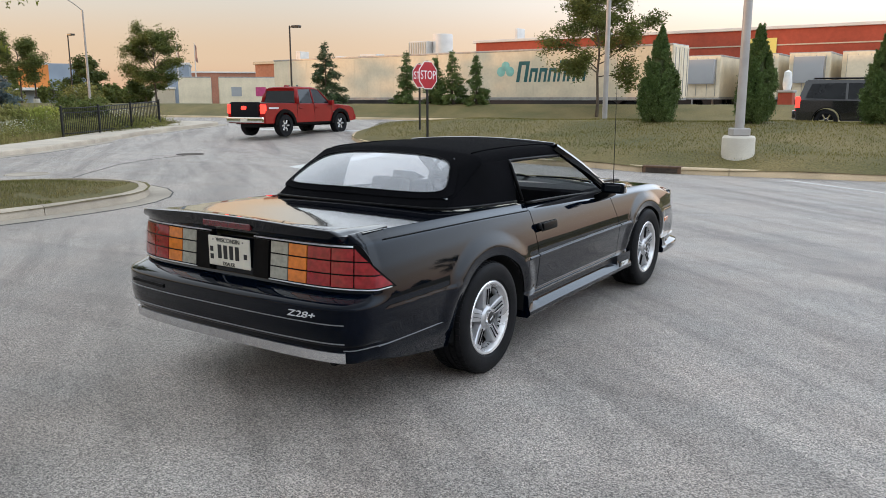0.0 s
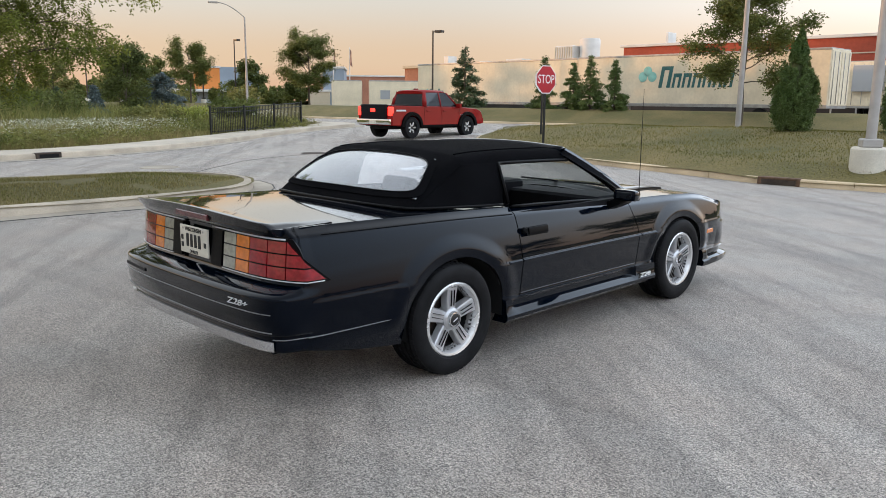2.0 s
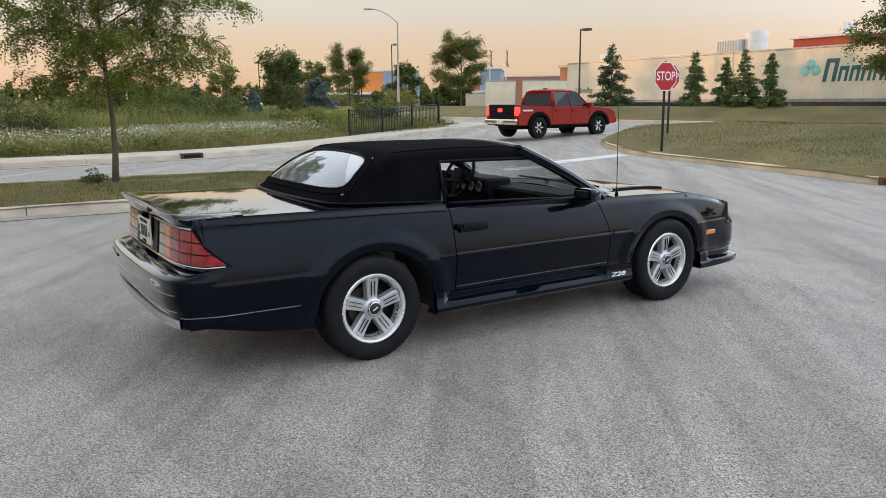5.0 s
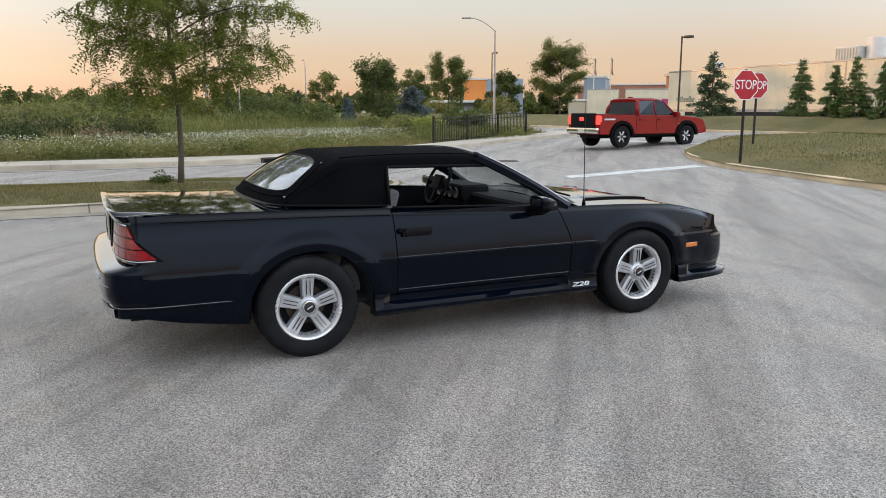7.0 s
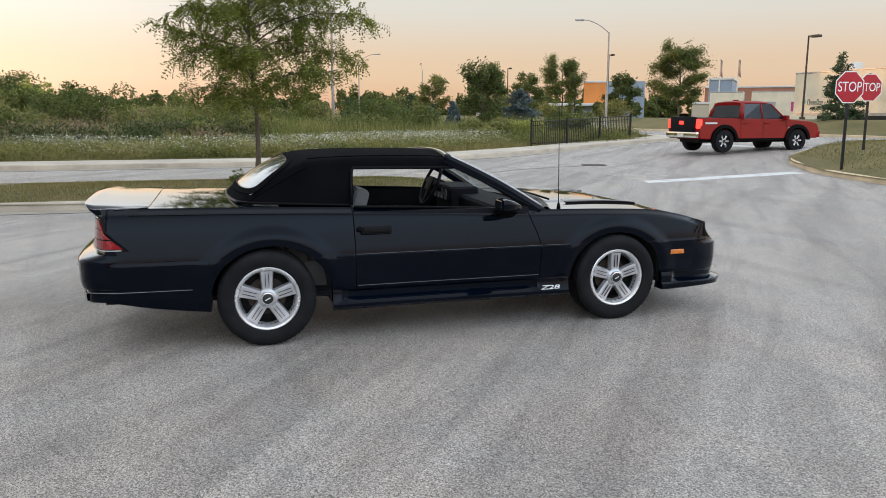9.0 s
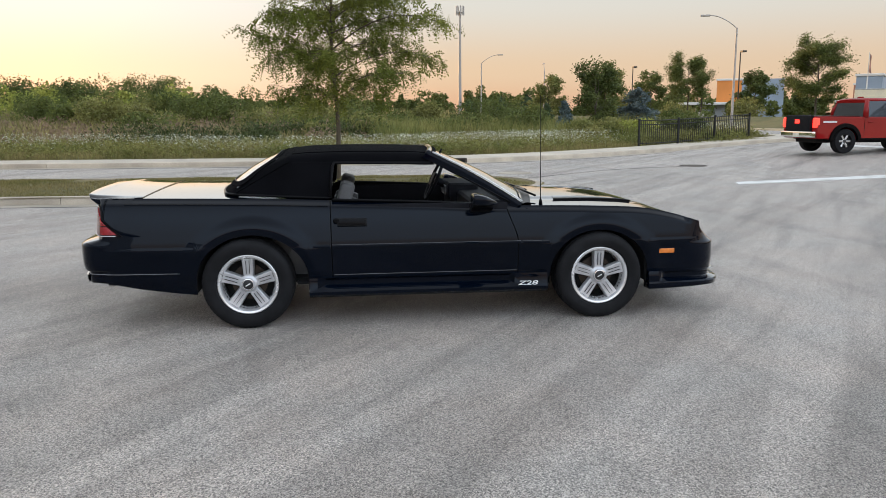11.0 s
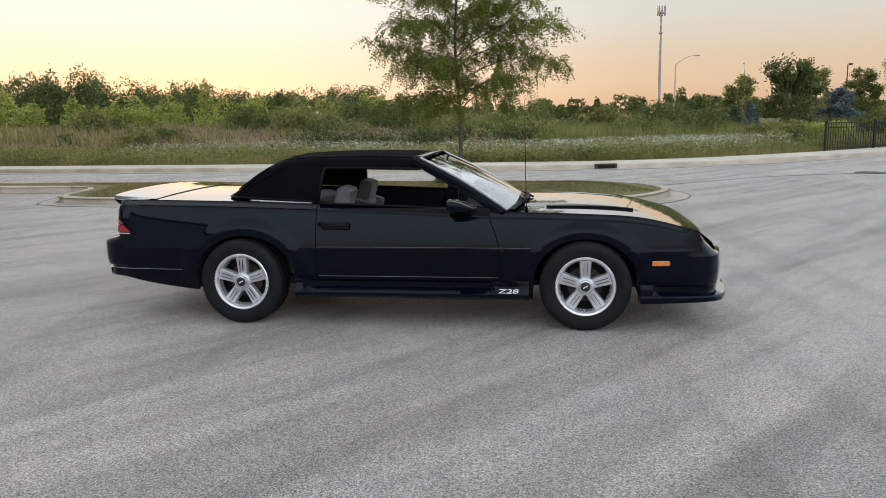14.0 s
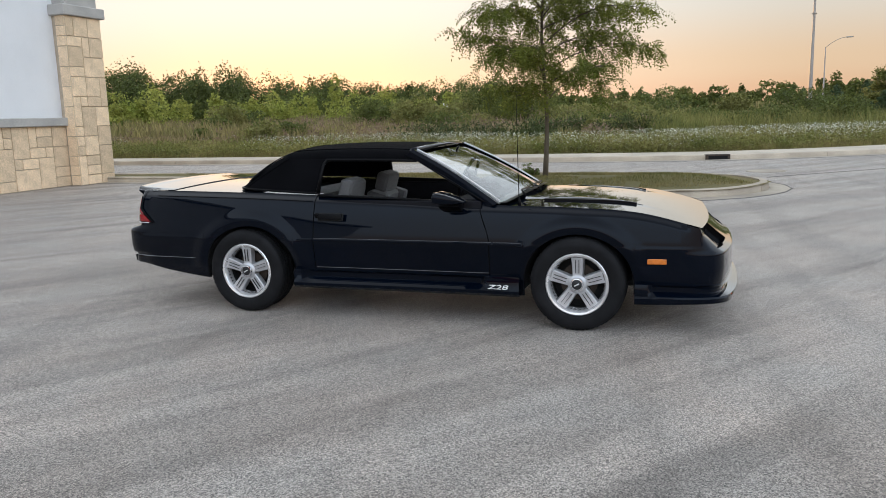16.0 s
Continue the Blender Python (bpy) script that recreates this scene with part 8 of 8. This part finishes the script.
# young honey locust: arching boughs with twigs and feathery drooping leaves of many leaflets
def locust(x, y, z, height, seed, label):
    rng, nr = random.Random(seed), np.random.default_rng(seed)
    s = thing("locust_tree", label, "tree", pose(x, y, z))
    bm = bmesh.new()
    axis = [Vector((0.03 * math.sin(k * 1.7), 0.05 * math.sin(k * 0.9), height * 0.95 * k / 10 - (0.15 if k == 0 else 0))) for k in range(11)]
    tube(bm, axis, [0.066, 0.049] + [0.046 * (1 - 0.085 * k) for k in range(1, 10)], 10)
    part("trunk", bm, M_BARK_PALE, s, angle=60)
    spots, ways = [], []
    boughs = 38
    for k in range(boughs):
        zt = 1.42 + (height - 2.0) * (k / boughs) ** 0.95
        a = k * 2.4 + rng.uniform(-0.3, 0.3)
        reach = float(np.interp(zt, [1.5, 2.0, 2.7, 3.6, 4.6, 5.6], [1.35, 1.85, 2.0, 1.85, 1.4, 0.5])) * (1 + (0.26 - 0.36 * step(2.2, 4.2, zt)) * math.sin(a)) * rng.uniform(0.62, 1.12)
        lift = rng.uniform(0.35, 0.95) + 0.4 * step(3.0, 5.5, zt)
        q = axis[min(int(zt / (height * 0.095)), 10)]
        out = Vector((math.cos(a), math.sin(a), 0))
        side = Vector((-out.y, out.x, 0))
        sway = rng.uniform(-0.25, 0.25)
        pts = [Vector((q.x, q.y, zt)) + out * reach * u + side * sway * reach * u * u + Vector((0, 0, reach * (lift * u - (lift - 0.16 - 0.35 * step(2.6, 5.0, zt)) * u**2.0))) for u in np.linspace(0, 1, 9)]
        bough = bmesh.new()
        tube(bough, pts, [0.016 * (1 - 0.85 * u) * (0.6 + 0.25 * reach) for u in np.linspace(0, 1, 9)], 5, False)
        n_t = int(6 + 6 * reach)
        for j in range(n_t):
            u = 0.22 + 0.78 * (j + rng.random()) / n_t
            i = min(int(u * 8), 7)
            p = pts[i].lerp(pts[i + 1], u * 8 - i)
            d = (pts[i + 1] - pts[i]).normalized()
            turn = (1 if j % 2 else -1) * rng.uniform(0.6, 1.25)
            w = (d * math.cos(turn) + side * math.sin(turn) + Vector((0, 0, rng.uniform(-0.45, 0.9)))).normalized()
            ln = rng.uniform(0.26, 0.75) * (1.15 - 0.45 * u)
            twig = [p + w * ln * v + Vector((0, 0, -0.22 * ln * v * v)) for v in (0, 0.5, 1.0)]
            tube(bough, twig, [0.006, 0.004, 0.0015], 3, False)
            for v in np.linspace(0.25, 1.05, 11):
                spots.append(p + w * ln * v + Vector((0, 0, -0.22 * ln * v * v)))
                ways.append(w)
        part("bough", bough, M_BARK_PALE, s, angle=60)
    # leaves: a hanging stalk with pairs of leaflets
    p, w = np.array([tuple(v) for v in spots]), np.array([tuple(v) for v in ways])
    n = len(p)
    d = w * 0.40 + nr.normal(size=(n, 3)) * 0.65
    d[:, 2] -= 0.80
    d /= np.linalg.norm(d, axis=1)[:, None]
    up = nr.normal(size=(n, 3)) * 0.5 + np.array([0, 0, 1.0])
    cross = np.cross(d, up)
    cross /= np.linalg.norm(cross, axis=1)[:, None] + 1e-9
    size = nr.uniform(0.15, 0.31, n)
    verts = []
    for m in range(6):
        t = 0.12 + 0.88 * m / 5
        c = p + d * (size * t)[:, None]
        c[:, 2] -= size * 0.30 * t * t
        for sgn in (-1, 1):
            e = cross * sgn + d * 0.45 + nr.normal(size=(n, 3)) * 0.18
            e /= np.linalg.norm(e, axis=1)[:, None]
            tip = e * nr.uniform(0.055, 0.090, n)[:, None]
            wide = np.cross(e, up)
            wide *= 0.024 / (np.linalg.norm(wide, axis=1)[:, None] + 1e-9)
            verts.append(np.stack([c - wide * 0.4, c + tip * 0.45 + wide, c + tip], 1))
    v = np.stack(verts, 1).reshape(-1, 3)
    part("crown", fast_mesh("crown", v, np.arange(len(v)).reshape(-1, 3)), M_LEAF, s)
    return s


locust(-12.25, 3.9, 0.17, 5.8, 21, "young airy honey locust on the island")
broad_tree("crossroad_tree", "leafy street tree on the far bank", -15.8, 37.6, land(-15.8, 37.6) + 0.08, 6.4, 2.0, 2.1, M_LEAF_MID, 30000, 0.15, 0.062, 22, 0.08, 0.15, airy=0.34, boughs=18)
for x, y, h, seed in ((24.0, 47.0, 5.6, 122), (33.0, 49.0, 5.0, 123)):
    broad_tree("verge_tree", "leafy street tree on the far bank", x, y, land(x, y) + 0.05, h, 1.8, 2.0, M_LEAF_MID, 9000, 0.16, 0.07, seed, 0.08, 0.15, airy=0.36, boughs=14)
broad_tree("lawn_tree", "rounded street tree on the far lawn", -60.0, 43.5, 0.9, 5.9, 1.6, 2.0, M_LEAF_MID, 26000, 0.17, 0.075, 23, 0.10, 0.12, airy=0.42, boughs=19)
broad_tree("lawn_tree", "small street tree beyond the fence", -65.0, 34.2, 1.0, 5.0, 1.5, 1.7, M_LEAF_MID, 15000, 0.17, 0.075, 24, 0.08, 0.12, airy=0.36, boughs=17)
broad_tree("round_tree", "low round dark tree beyond the road", -71.4, 44.0, 0.9, 3.9, 0.9, 1.6, M_LEAF_DARK, 7000, 0.24, 0.12, 25, 0.08, 0.1, airy=0.36, boughs=9)
broad_tree("round_tree", "low dark tree by the road junction", -66.5, 47.0, 0.9, 2.6, 0.5, 1.3, M_LEAF_DARK, 5000, 0.22, 0.12, 26, 0.07, 0.1, airy=0.33, boughs=8)
broad_tree("meadow_tree", "young leafy tree in the meadow", -49.9, 17.6, 0.6, 3.1, 0.4, 1.05, M_LEAF_LIGHT, 6500, 0.16, 0.08, 27, 0.05, 0.05, airy=0.25, boughs=10)
broad_tree("meadow_tree", "dense young tree in the meadow", -44.2, 19.7, 0.5, 3.3, 0.4, 1.2, M_LEAF_MID, 8000, 0.16, 0.08, 28, 0.05, 0.05, airy=0.27, boughs=11)
broad_tree("meadow_tree", "young tree behind the fence", -61.9, 29.5, 0.8, 3.6, 0.6, 1.3, M_LEAF_MID, 6500, 0.18, 0.09, 29, 0.05, 0.05, airy=0.28, boughs=10)
broad_tree("meadow_tree", "slender young tree in the meadow", -57.0, 24.5, 0.8, 3.5, 0.6, 1.1, M_LEAF_LIGHT, 5500, 0.17, 0.08, 30, 0.05, 0.05, airy=0.28, boughs=10)
conifer("blue_spruce", "young blue spruce in the meadow", -39.0, 15.8, 0.35, 1.9, 0.85, M_NEEDLE_BLUE, 31, needles=6000, needle=(0.16, 0.05))
conifer("young_pine", "bushy blue-green pine behind the fence", -45.2, 22.2, 0.62, 2.5, 1.6, M_NEEDLE_BLUE, 37, 0.35, 12, 7000, (0.24, 0.06), power=0.6)
conifer("young_pine", "young green pine in the meadow", -55.0, 17.2, 0.7, 2.3, 1.25, M_NEEDLE, 32, needles=5000, needle=(0.22, 0.06))
conifer("young_pine", "young green pine in the meadow", -60.4, 16.2, 0.8, 2.1, 1.1, M_NEEDLE, 33, needles=4500, needle=(0.22, 0.06))
conifer("young_pine", "small dark pine in the meadow", -75.6, 15.7, 0.9, 2.1, 1.1, M_NEEDLE, 34, needles=4000, needle=(0.26, 0.07))
conifer("young_spruce", "small spruce among the grass", -46.5, 16.6, 0.5, 1.7, 0.9, M_NEEDLE, 35, needles=4500, needle=(0.18, 0.05))
conifer("bank_spruce", "dark green spruce on the grass bank", -35.2, 38.5, land(-35.2, 38.5) + 0.08, 4.15, 1.60, M_NEEDLE, 36, 0.34, 17, 9000, (0.20, 0.05), power=0.95)
for k, (x, y, h, r) in enumerate(((-29.2, 39.35, 3.35, 1.15), (-27.0, 39.35, 2.9, 1.0), (-25.85, 39.4, 3.3, 1.1), (-24.15, 39.4, 2.95, 1.05))):
    conifer("bank_pine", "loose young evergreen on the grass bank", x, y, land(x, y) + 0.08, h, r, M_NEEDLE_JUN, 40 + k, 0.45, 15, 9000, (0.17, 0.034), power=0.95)
teardrop_juniper(-7.45, 22.5, 0.72, 2.85, 0.70, 51, "pointed green juniper in a mulch ring")
teardrop_juniper(-4.80, 22.8, 0.74, 2.80, 0.64, 52, "slim pointed green juniper in a mulch ring")
teardrop_juniper(-1.75, 23.6, 0.78, 2.55, 0.68, 53, "broad green juniper in a mulch ring")


def bush(x, y, height, radius, mat, seed, label, leaves=3500, leaf=(0.13, 0.07)):
    rng = np.random.default_rng(seed)
    s = thing("bush", label, "bush", pose(x, y, meadow_height(x, y)), group="meadow bushes")
    n = leaves
    lobes = rng.normal(size=(9, 3)) * np.array([radius * 0.45, radius * 0.45, height * 0.16]) + np.array([0, 0, height * 0.5])
    k = rng.integers(0, 9, n)
    d = rng.normal(size=(n, 3))
    d /= np.linalg.norm(d, axis=1)[:, None]
    c = lobes[k] + d * rng.uniform(0.55, 1.0, (n, 1)) * np.array([radius * 0.55, radius * 0.55, height * 0.34])
    c[:, 2] = np.abs(c[:, 2])
    bm = bmesh.new()
    pr = random.Random(seed)
    for q in range(7):
        a = pr.uniform(0, 6.28)
        tube(bm, [(0, 0, -0.05), (0.25 * radius * math.cos(a), 0.25 * radius * math.sin(a), height * 0.4), (0.6 * radius * math.cos(a), 0.6 * radius * math.sin(a), height * 0.8)], [0.02, 0.014, 0.004], 5, False)
    part("stems", bm, M_BARK, s)
    part("foliage", leaf_mesh("foliage", c, leaf[0], leaf[1] * 1.3, seed, simple=True), mat, s)
    return s


bush(-32.4, 17.0, 1.1, 1.3, M_LEAF_BRIGHT, 64, "bright green bush behind the fence", 5000)
broad_tree("meadow_tree", "dense dark young tree behind the fence", -40.4, 18.0, 0.45, 3.3, 0.4, 1.25, M_LEAF_DARK, 9000, 0.15, 0.07, 38, 0.05, 0.05, airy=0.28, boughs=12)
for x, y, h in ((-36.0, 13.0, 1.7), (-35.0, 9.5, 1.5), (-42.0, 12.0, 2.2), (-33.5, 20.5, 1.3)):
    bush(x, y, h, h * 0.8, M_LEAF_MID, int(300 + 10 * h), "dense green shrub near the fence", 4200, (0.13, 0.06))
bush(-31.0, 15.2, 1.15, 1.15, M_LEAF_LIGHT, 61, "rounded light green bush beside the fence", 5000)
pr = random.Random(7)
for k in range(34):
    a = radians(pr.uniform(150, 226))
    d = pr.uniform(48, 92)
    x, y = 3.4 + d * math.cos(a), 5.0 + d * math.sin(a)
    if edge_distance(x, y, west_line) < 12 or (y > 10 and x > -60):
        continue
    h = pr.uniform(1.2, 2.6)
    bush(x, y, h, h * pr.uniform(0.6, 1.0), pr.choice((M_LEAF_MID, M_LEAF_LIGHT, M_LEAF_DARK)), 70 + k, "leafy green bush in the meadow", 1800, (0.22, 0.12))
for k in range(30):
    x, y = pr.uniform(-52, -27), pr.uniform(-26, 12)
    if edge_distance(x, y, west_line) < 9:
        continue
    h = pr.uniform(0.7, 1.5)
    bush(x, y, h, h * pr.uniform(0.7, 1.1), pr.choice((M_LEAF_MID, M_LEAF_LIGHT, M_LEAF_LIGHT)), 170 + k, "low leafy bush among the meadow grass", 1500, (0.15, 0.08))
for k, (x, y, h) in enumerate(((-44.0, -3.5, 2.6), (-47.0, 1.5, 2.2), (-41.0, -9.0, 2.3), (-52.0, -7.0, 2.9), (-45.0, 8.5, 2.0), (-56.0, 4.0, 2.6), (-50.0, -16.0, 2.4), (-60.0, -12.0, 2.8))):
    bush(x, y, h, h * 0.62, M_LEAF_LIGHT if k % 3 else M_LEAF_MID, 260 + k, "tall feathery shrub in the meadow", 4200, (0.17, 0.07))
# small sucker growth beside the young tree
bush(-12.28, 3.62, 0.24, 0.20, M_LEAF_MID, 62, "low weedy sprout beside the tree trunk", 420, (0.06, 0.03)).location.z = 0.16


# far woods
def woods(name, label, az0, az1, dist0, dist1, h0, h1, count, leaf, mat, seed, per=420, ground=0.9):
    rng = np.random.default_rng(seed)
    out = []
    for k in range(count):
        a = radians(rng.uniform(az0, az1))
        d = rng.uniform(dist0, dist1)
        h = rng.uniform(h0, h1) * (0.95 + 0.10 * math.sin(a * 23 + seed)) * rng.uniform(0.72, 1.10)
        r = h * rng.uniform(0.24, 0.52)
        base = np.array([3.4 + d * math.cos(a), 5 + d * math.sin(a), ground])
        v = rng.normal(size=(per, 3))
        v /= np.linalg.norm(v, axis=1)[:, None]
        lump = 1 + 0.22 * np.sin(v[:, :1] * 5 + k) * np.sin(v[:, 1:2] * 6 + 2 * k) + 0.15 * np.sin(v[:, 2:3] * 9 + k)
        c = v * lump * rng.uniform(0.75, 1.0, (per, 1)) * np.array([r, r, h * 0.5]) * np.where(v[:, 2:3] > 0, np.array([1 - 0.45 * (k % 3 == 0), 1 - 0.45 * (k % 3 == 0), 1.0]), 1.0) + np.array([0, 0, h * 0.5])
        out.append(c + base)
    return tagged(part(name, leaf_mesh(name, np.concatenate(out), leaf[0], leaf[1] * 1.3, seed, simple=True), mat), label, "woods", kind="stuff")


woods("far_woods", "dense dark wood behind the meadow", 193, 262, 98, 122, 5.0, 6.2, 330, (0.26, 0.15), M_LEAF_DARK, 81, 760)
woods("far_woods", "taller dark crowns at the end of the wood", 211, 228, 90, 106, 6.4, 7.6, 70, (0.24, 0.14), M_LEAF_DARK, 88, 1300)
woods("far_woods", "mid green crowns in the wood", 193, 262, 96, 114, 4.4, 6.0, 170, (0.25, 0.14), M_LEAF_MID, 87, 700)
woods("wood_edge", "lighter scrub in front of the wood", 190, 258, 84, 98, 2.0, 4.2, 130, (0.30, 0.17), M_LEAF_MID, 82, 560)
woods("wood_edge", "bright green saplings before the wood", 192, 250, 68, 86, 1.8, 4.0, 110, (0.28, 0.16), M_LEAF_BRIGHT, 83, 520)
woods("distant_woods", "low distant tree line on the horizon", 128, 200, 190, 260, 4.6, 6.6, 230, (0.8, 0.45), M_LEAF_MID, 84, 400)
woods("field_hedge", "scrubby hedge across the field", 148, 196, 110, 165, 1.5, 3.2, 120, (0.45, 0.25), M_LEAF_MID, 85, 420)
woods("eastern_trees", "tree row east of the lot", -60, 75, 80, 120, 2.2, 5.0, 46, (0.6, 0.34), M_LEAF_DARK, 86, 480, 0.0)


# meadow plants
def meadow_strip(lo, hi, y0, y1, count, seed):
    """Places beyond the sidewalk, between two distances from the road kerb."""
    rng = np.random.default_rng(seed)
    base = [p for p in WEST if y0 < p[1] < y1 and p[0] > -40]
    pts = np.array(base)
    seg = np.diff(pts, axis=0)
    ln = np.linalg.norm(seg, axis=1)
    k = rng.choice(len(seg), count, p=ln / ln.sum())
    t = rng.uniform(0, 1, (count, 1))
    nrm = np.stack([-seg[:, 1], seg[:, 0]], 1) / ln[:, None]
    o = rng.uniform(lo, hi, (count, 1))
    q = pts[k] + seg[k] * t + nrm[k] * o
    return q, o[:, 0]


def meadow_spots(lo, hi, y0, y1, count, seed, wave=0.0):
    q, o = meadow_strip(lo, hi, y0, y1, count, seed)
    rng = np.random.default_rng(seed + 1)
    z = land_fast(q, o)
    sc = rng.uniform(0.6, 1.3, len(q))
    if wave:
        w = np.sin(q[:, 0] * 0.45 + seed) * np.sin(q[:, 1] * 0.38 + 2 * seed) + 0.5 * np.sin(q[:, 0] * 1.1) * np.sin(q[:, 1] * 0.9)
        keep = w > wave
        q, z, sc = q[keep], z[keep], sc[keep]
    return np.column_stack([q, z, sc])


def land_fast(q, o):
    t = np.clip((o - 4) / 81.0, 0, 1)
    f = np.clip((q[:, 1] - (30.0 + 0.157 * q[:, 0]) + 10) / 10, 0, 1)
    return 0.12 + 1.3 * t * t * (3 - 2 * t) + 0.3 * f * f * (3 - 2 * f)


tagged(blades("edge_grass", meadow_spots(1.7, 3.6, -30, 24, 24000, 91), 0.22, 0.016, M_TALL_GRASS, seed=91), "rough green grass along the sidewalk", "grass", kind="stuff")
tagged(blades("tall_grass", np.concatenate([meadow_spots(5.0, 24, 6, 25, 20000, 92), meadow_spots(4.5, 9.5, -40, 6, 9000, 192)]), 0.44, 0.024, M_TALL_GRASS, seed=92), "tall green meadow grass", "grass", kind="stuff")
tagged(blades("reeds", meadow_spots(7.5, 20, 7, 25, 26000, 93, -0.3), 0.85, 0.030, M_LEAF_LIGHT, seed=93), "stands of tall green reeds", "reeds", kind="stuff")
tagged(blades("dry_grass", meadow_spots(8.0, 40, -50, 0, 60000, 94, -0.25), 0.70, 0.030, M_DRY_GRASS, seed=94), "straw-brown dry grass", "grass", kind="stuff")
tagged(blades("far_grass", meadow_spots(24, 75, -60, 24, 34000, 95), 0.60, 0.10, M_TALL_GRASS, seed=95), "tall grass deep in the meadow", "grass", kind="stuff")
# wild carrot: white umbels on stems, in drifts
fl = np.concatenate([meadow_spots(2.5, 7.0, -6, 24, 62000, 96, -0.05), meadow_spots(3.5, 10.0, -30, -4, 22000, 98, 0.25)])
rng = np.random.default_rng(5)
fl = fl[rng.uniform(size=len(fl)) < 0.75]
hgt = rng.uniform(0.16, 0.68, len(fl))
c = fl[:, :3].copy()
c[:, 2] += hgt
k6 = 6
ang = np.arange(k6) * 2 * np.pi / k6
rad = rng.uniform(0.009, 0.023, len(fl))
ring = np.stack([np.cos(ang), np.sin(ang), np.zeros(k6)], 1)
tilt = rng.normal(size=(len(fl), 3)) * 0.35
v = c[:, None, :] + ring[None] * rad[:, None, None]
v[:, :, 2] += (ring[None, :, :2] * tilt[:, None, :2]).sum(2) * rad[:, None] + 0.01 * np.sin(3 * ang)[None]
tagged(part("wild_flowers", fast_mesh("wild_flowers", v.reshape(-1, 3), np.arange(len(fl) * k6).reshape(-1, k6)), M_FLOWER), "white wild carrot flowers in the meadow", "flowers", kind="stuff")
st = fl.copy()
st[:, 3] = hgt / 0.55
tagged(blades("flower_stems", st[::2], 0.62, 0.008, M_TALL_GRASS, seed=97, lean=0.02), "green stems of the wild flowers", "stems", kind="stuff")


# leafy weeds in clumps: green along the walk, dark in the wet hollow, brown on the dry rise
def weeds(name, label, spots, leaves, leaf, height, spread, mat, seed):
    rng = np.random.default_rng(seed)
    n = len(spots) * leaves
    k = np.repeat(np.arange(len(spots)), leaves)
    size = spots[k, 3] * height
    c = spots[k, :3] + rng.normal(size=(n, 3)) * np.array([spread, spread, 0.0]) * spots[k, 3:4]
    far = np.hypot(c[:, 0] - spots[k, 0], c[:, 1] - spots[k, 1]) / (2.2 * spread * spots[k, 3])
    c[:, 2] += size * np.sqrt(rng.uniform(0, 1, n)) * np.clip(1.05 - far, 0.15, 1)
    tagged(part(name, leaf_mesh(name, c, leaf[0], leaf[1] * 1.4, seed, 0, 0.35, True), mat), label, "weeds", kind="stuff")


weeds("green_weeds", "leafy green weeds among the flowers", meadow_spots(2.3, 8.5, -26, 24, 3600, 101), 60, (0.10, 0.042), 0.50, 0.26, M_LEAF_LIGHT, 101)
weeds("marsh_weeds", "dense dark green weeds in the hollow", meadow_spots(8.5, 15, -6, 11, 620, 102, -0.2), 150, (0.14, 0.05), 0.95, 0.50, M_MARSH, 102)
weeds("marsh_weeds", "green weeds beyond the hollow", meadow_spots(16, 28, -2, 22, 620, 105, -0.2), 110, (0.17, 0.07), 1.0, 0.60, M_LEAF_MID, 105)
weeds("brown_weeds", "mauve-brown dry weeds in the meadow", meadow_spots(9, 52, -50, 6, 3300, 103, -0.4), 62, (0.17, 0.07), 0.95, 0.46, M_BROWN_WEED, 103)
weeds("pale_weeds", "grey-green weeds deep in the meadow", meadow_spots(30, 70, -55, 22, 600, 104, 0.0), 90, (0.26, 0.11), 1.1, 0.75, M_LEAF_LIGHT, 104)
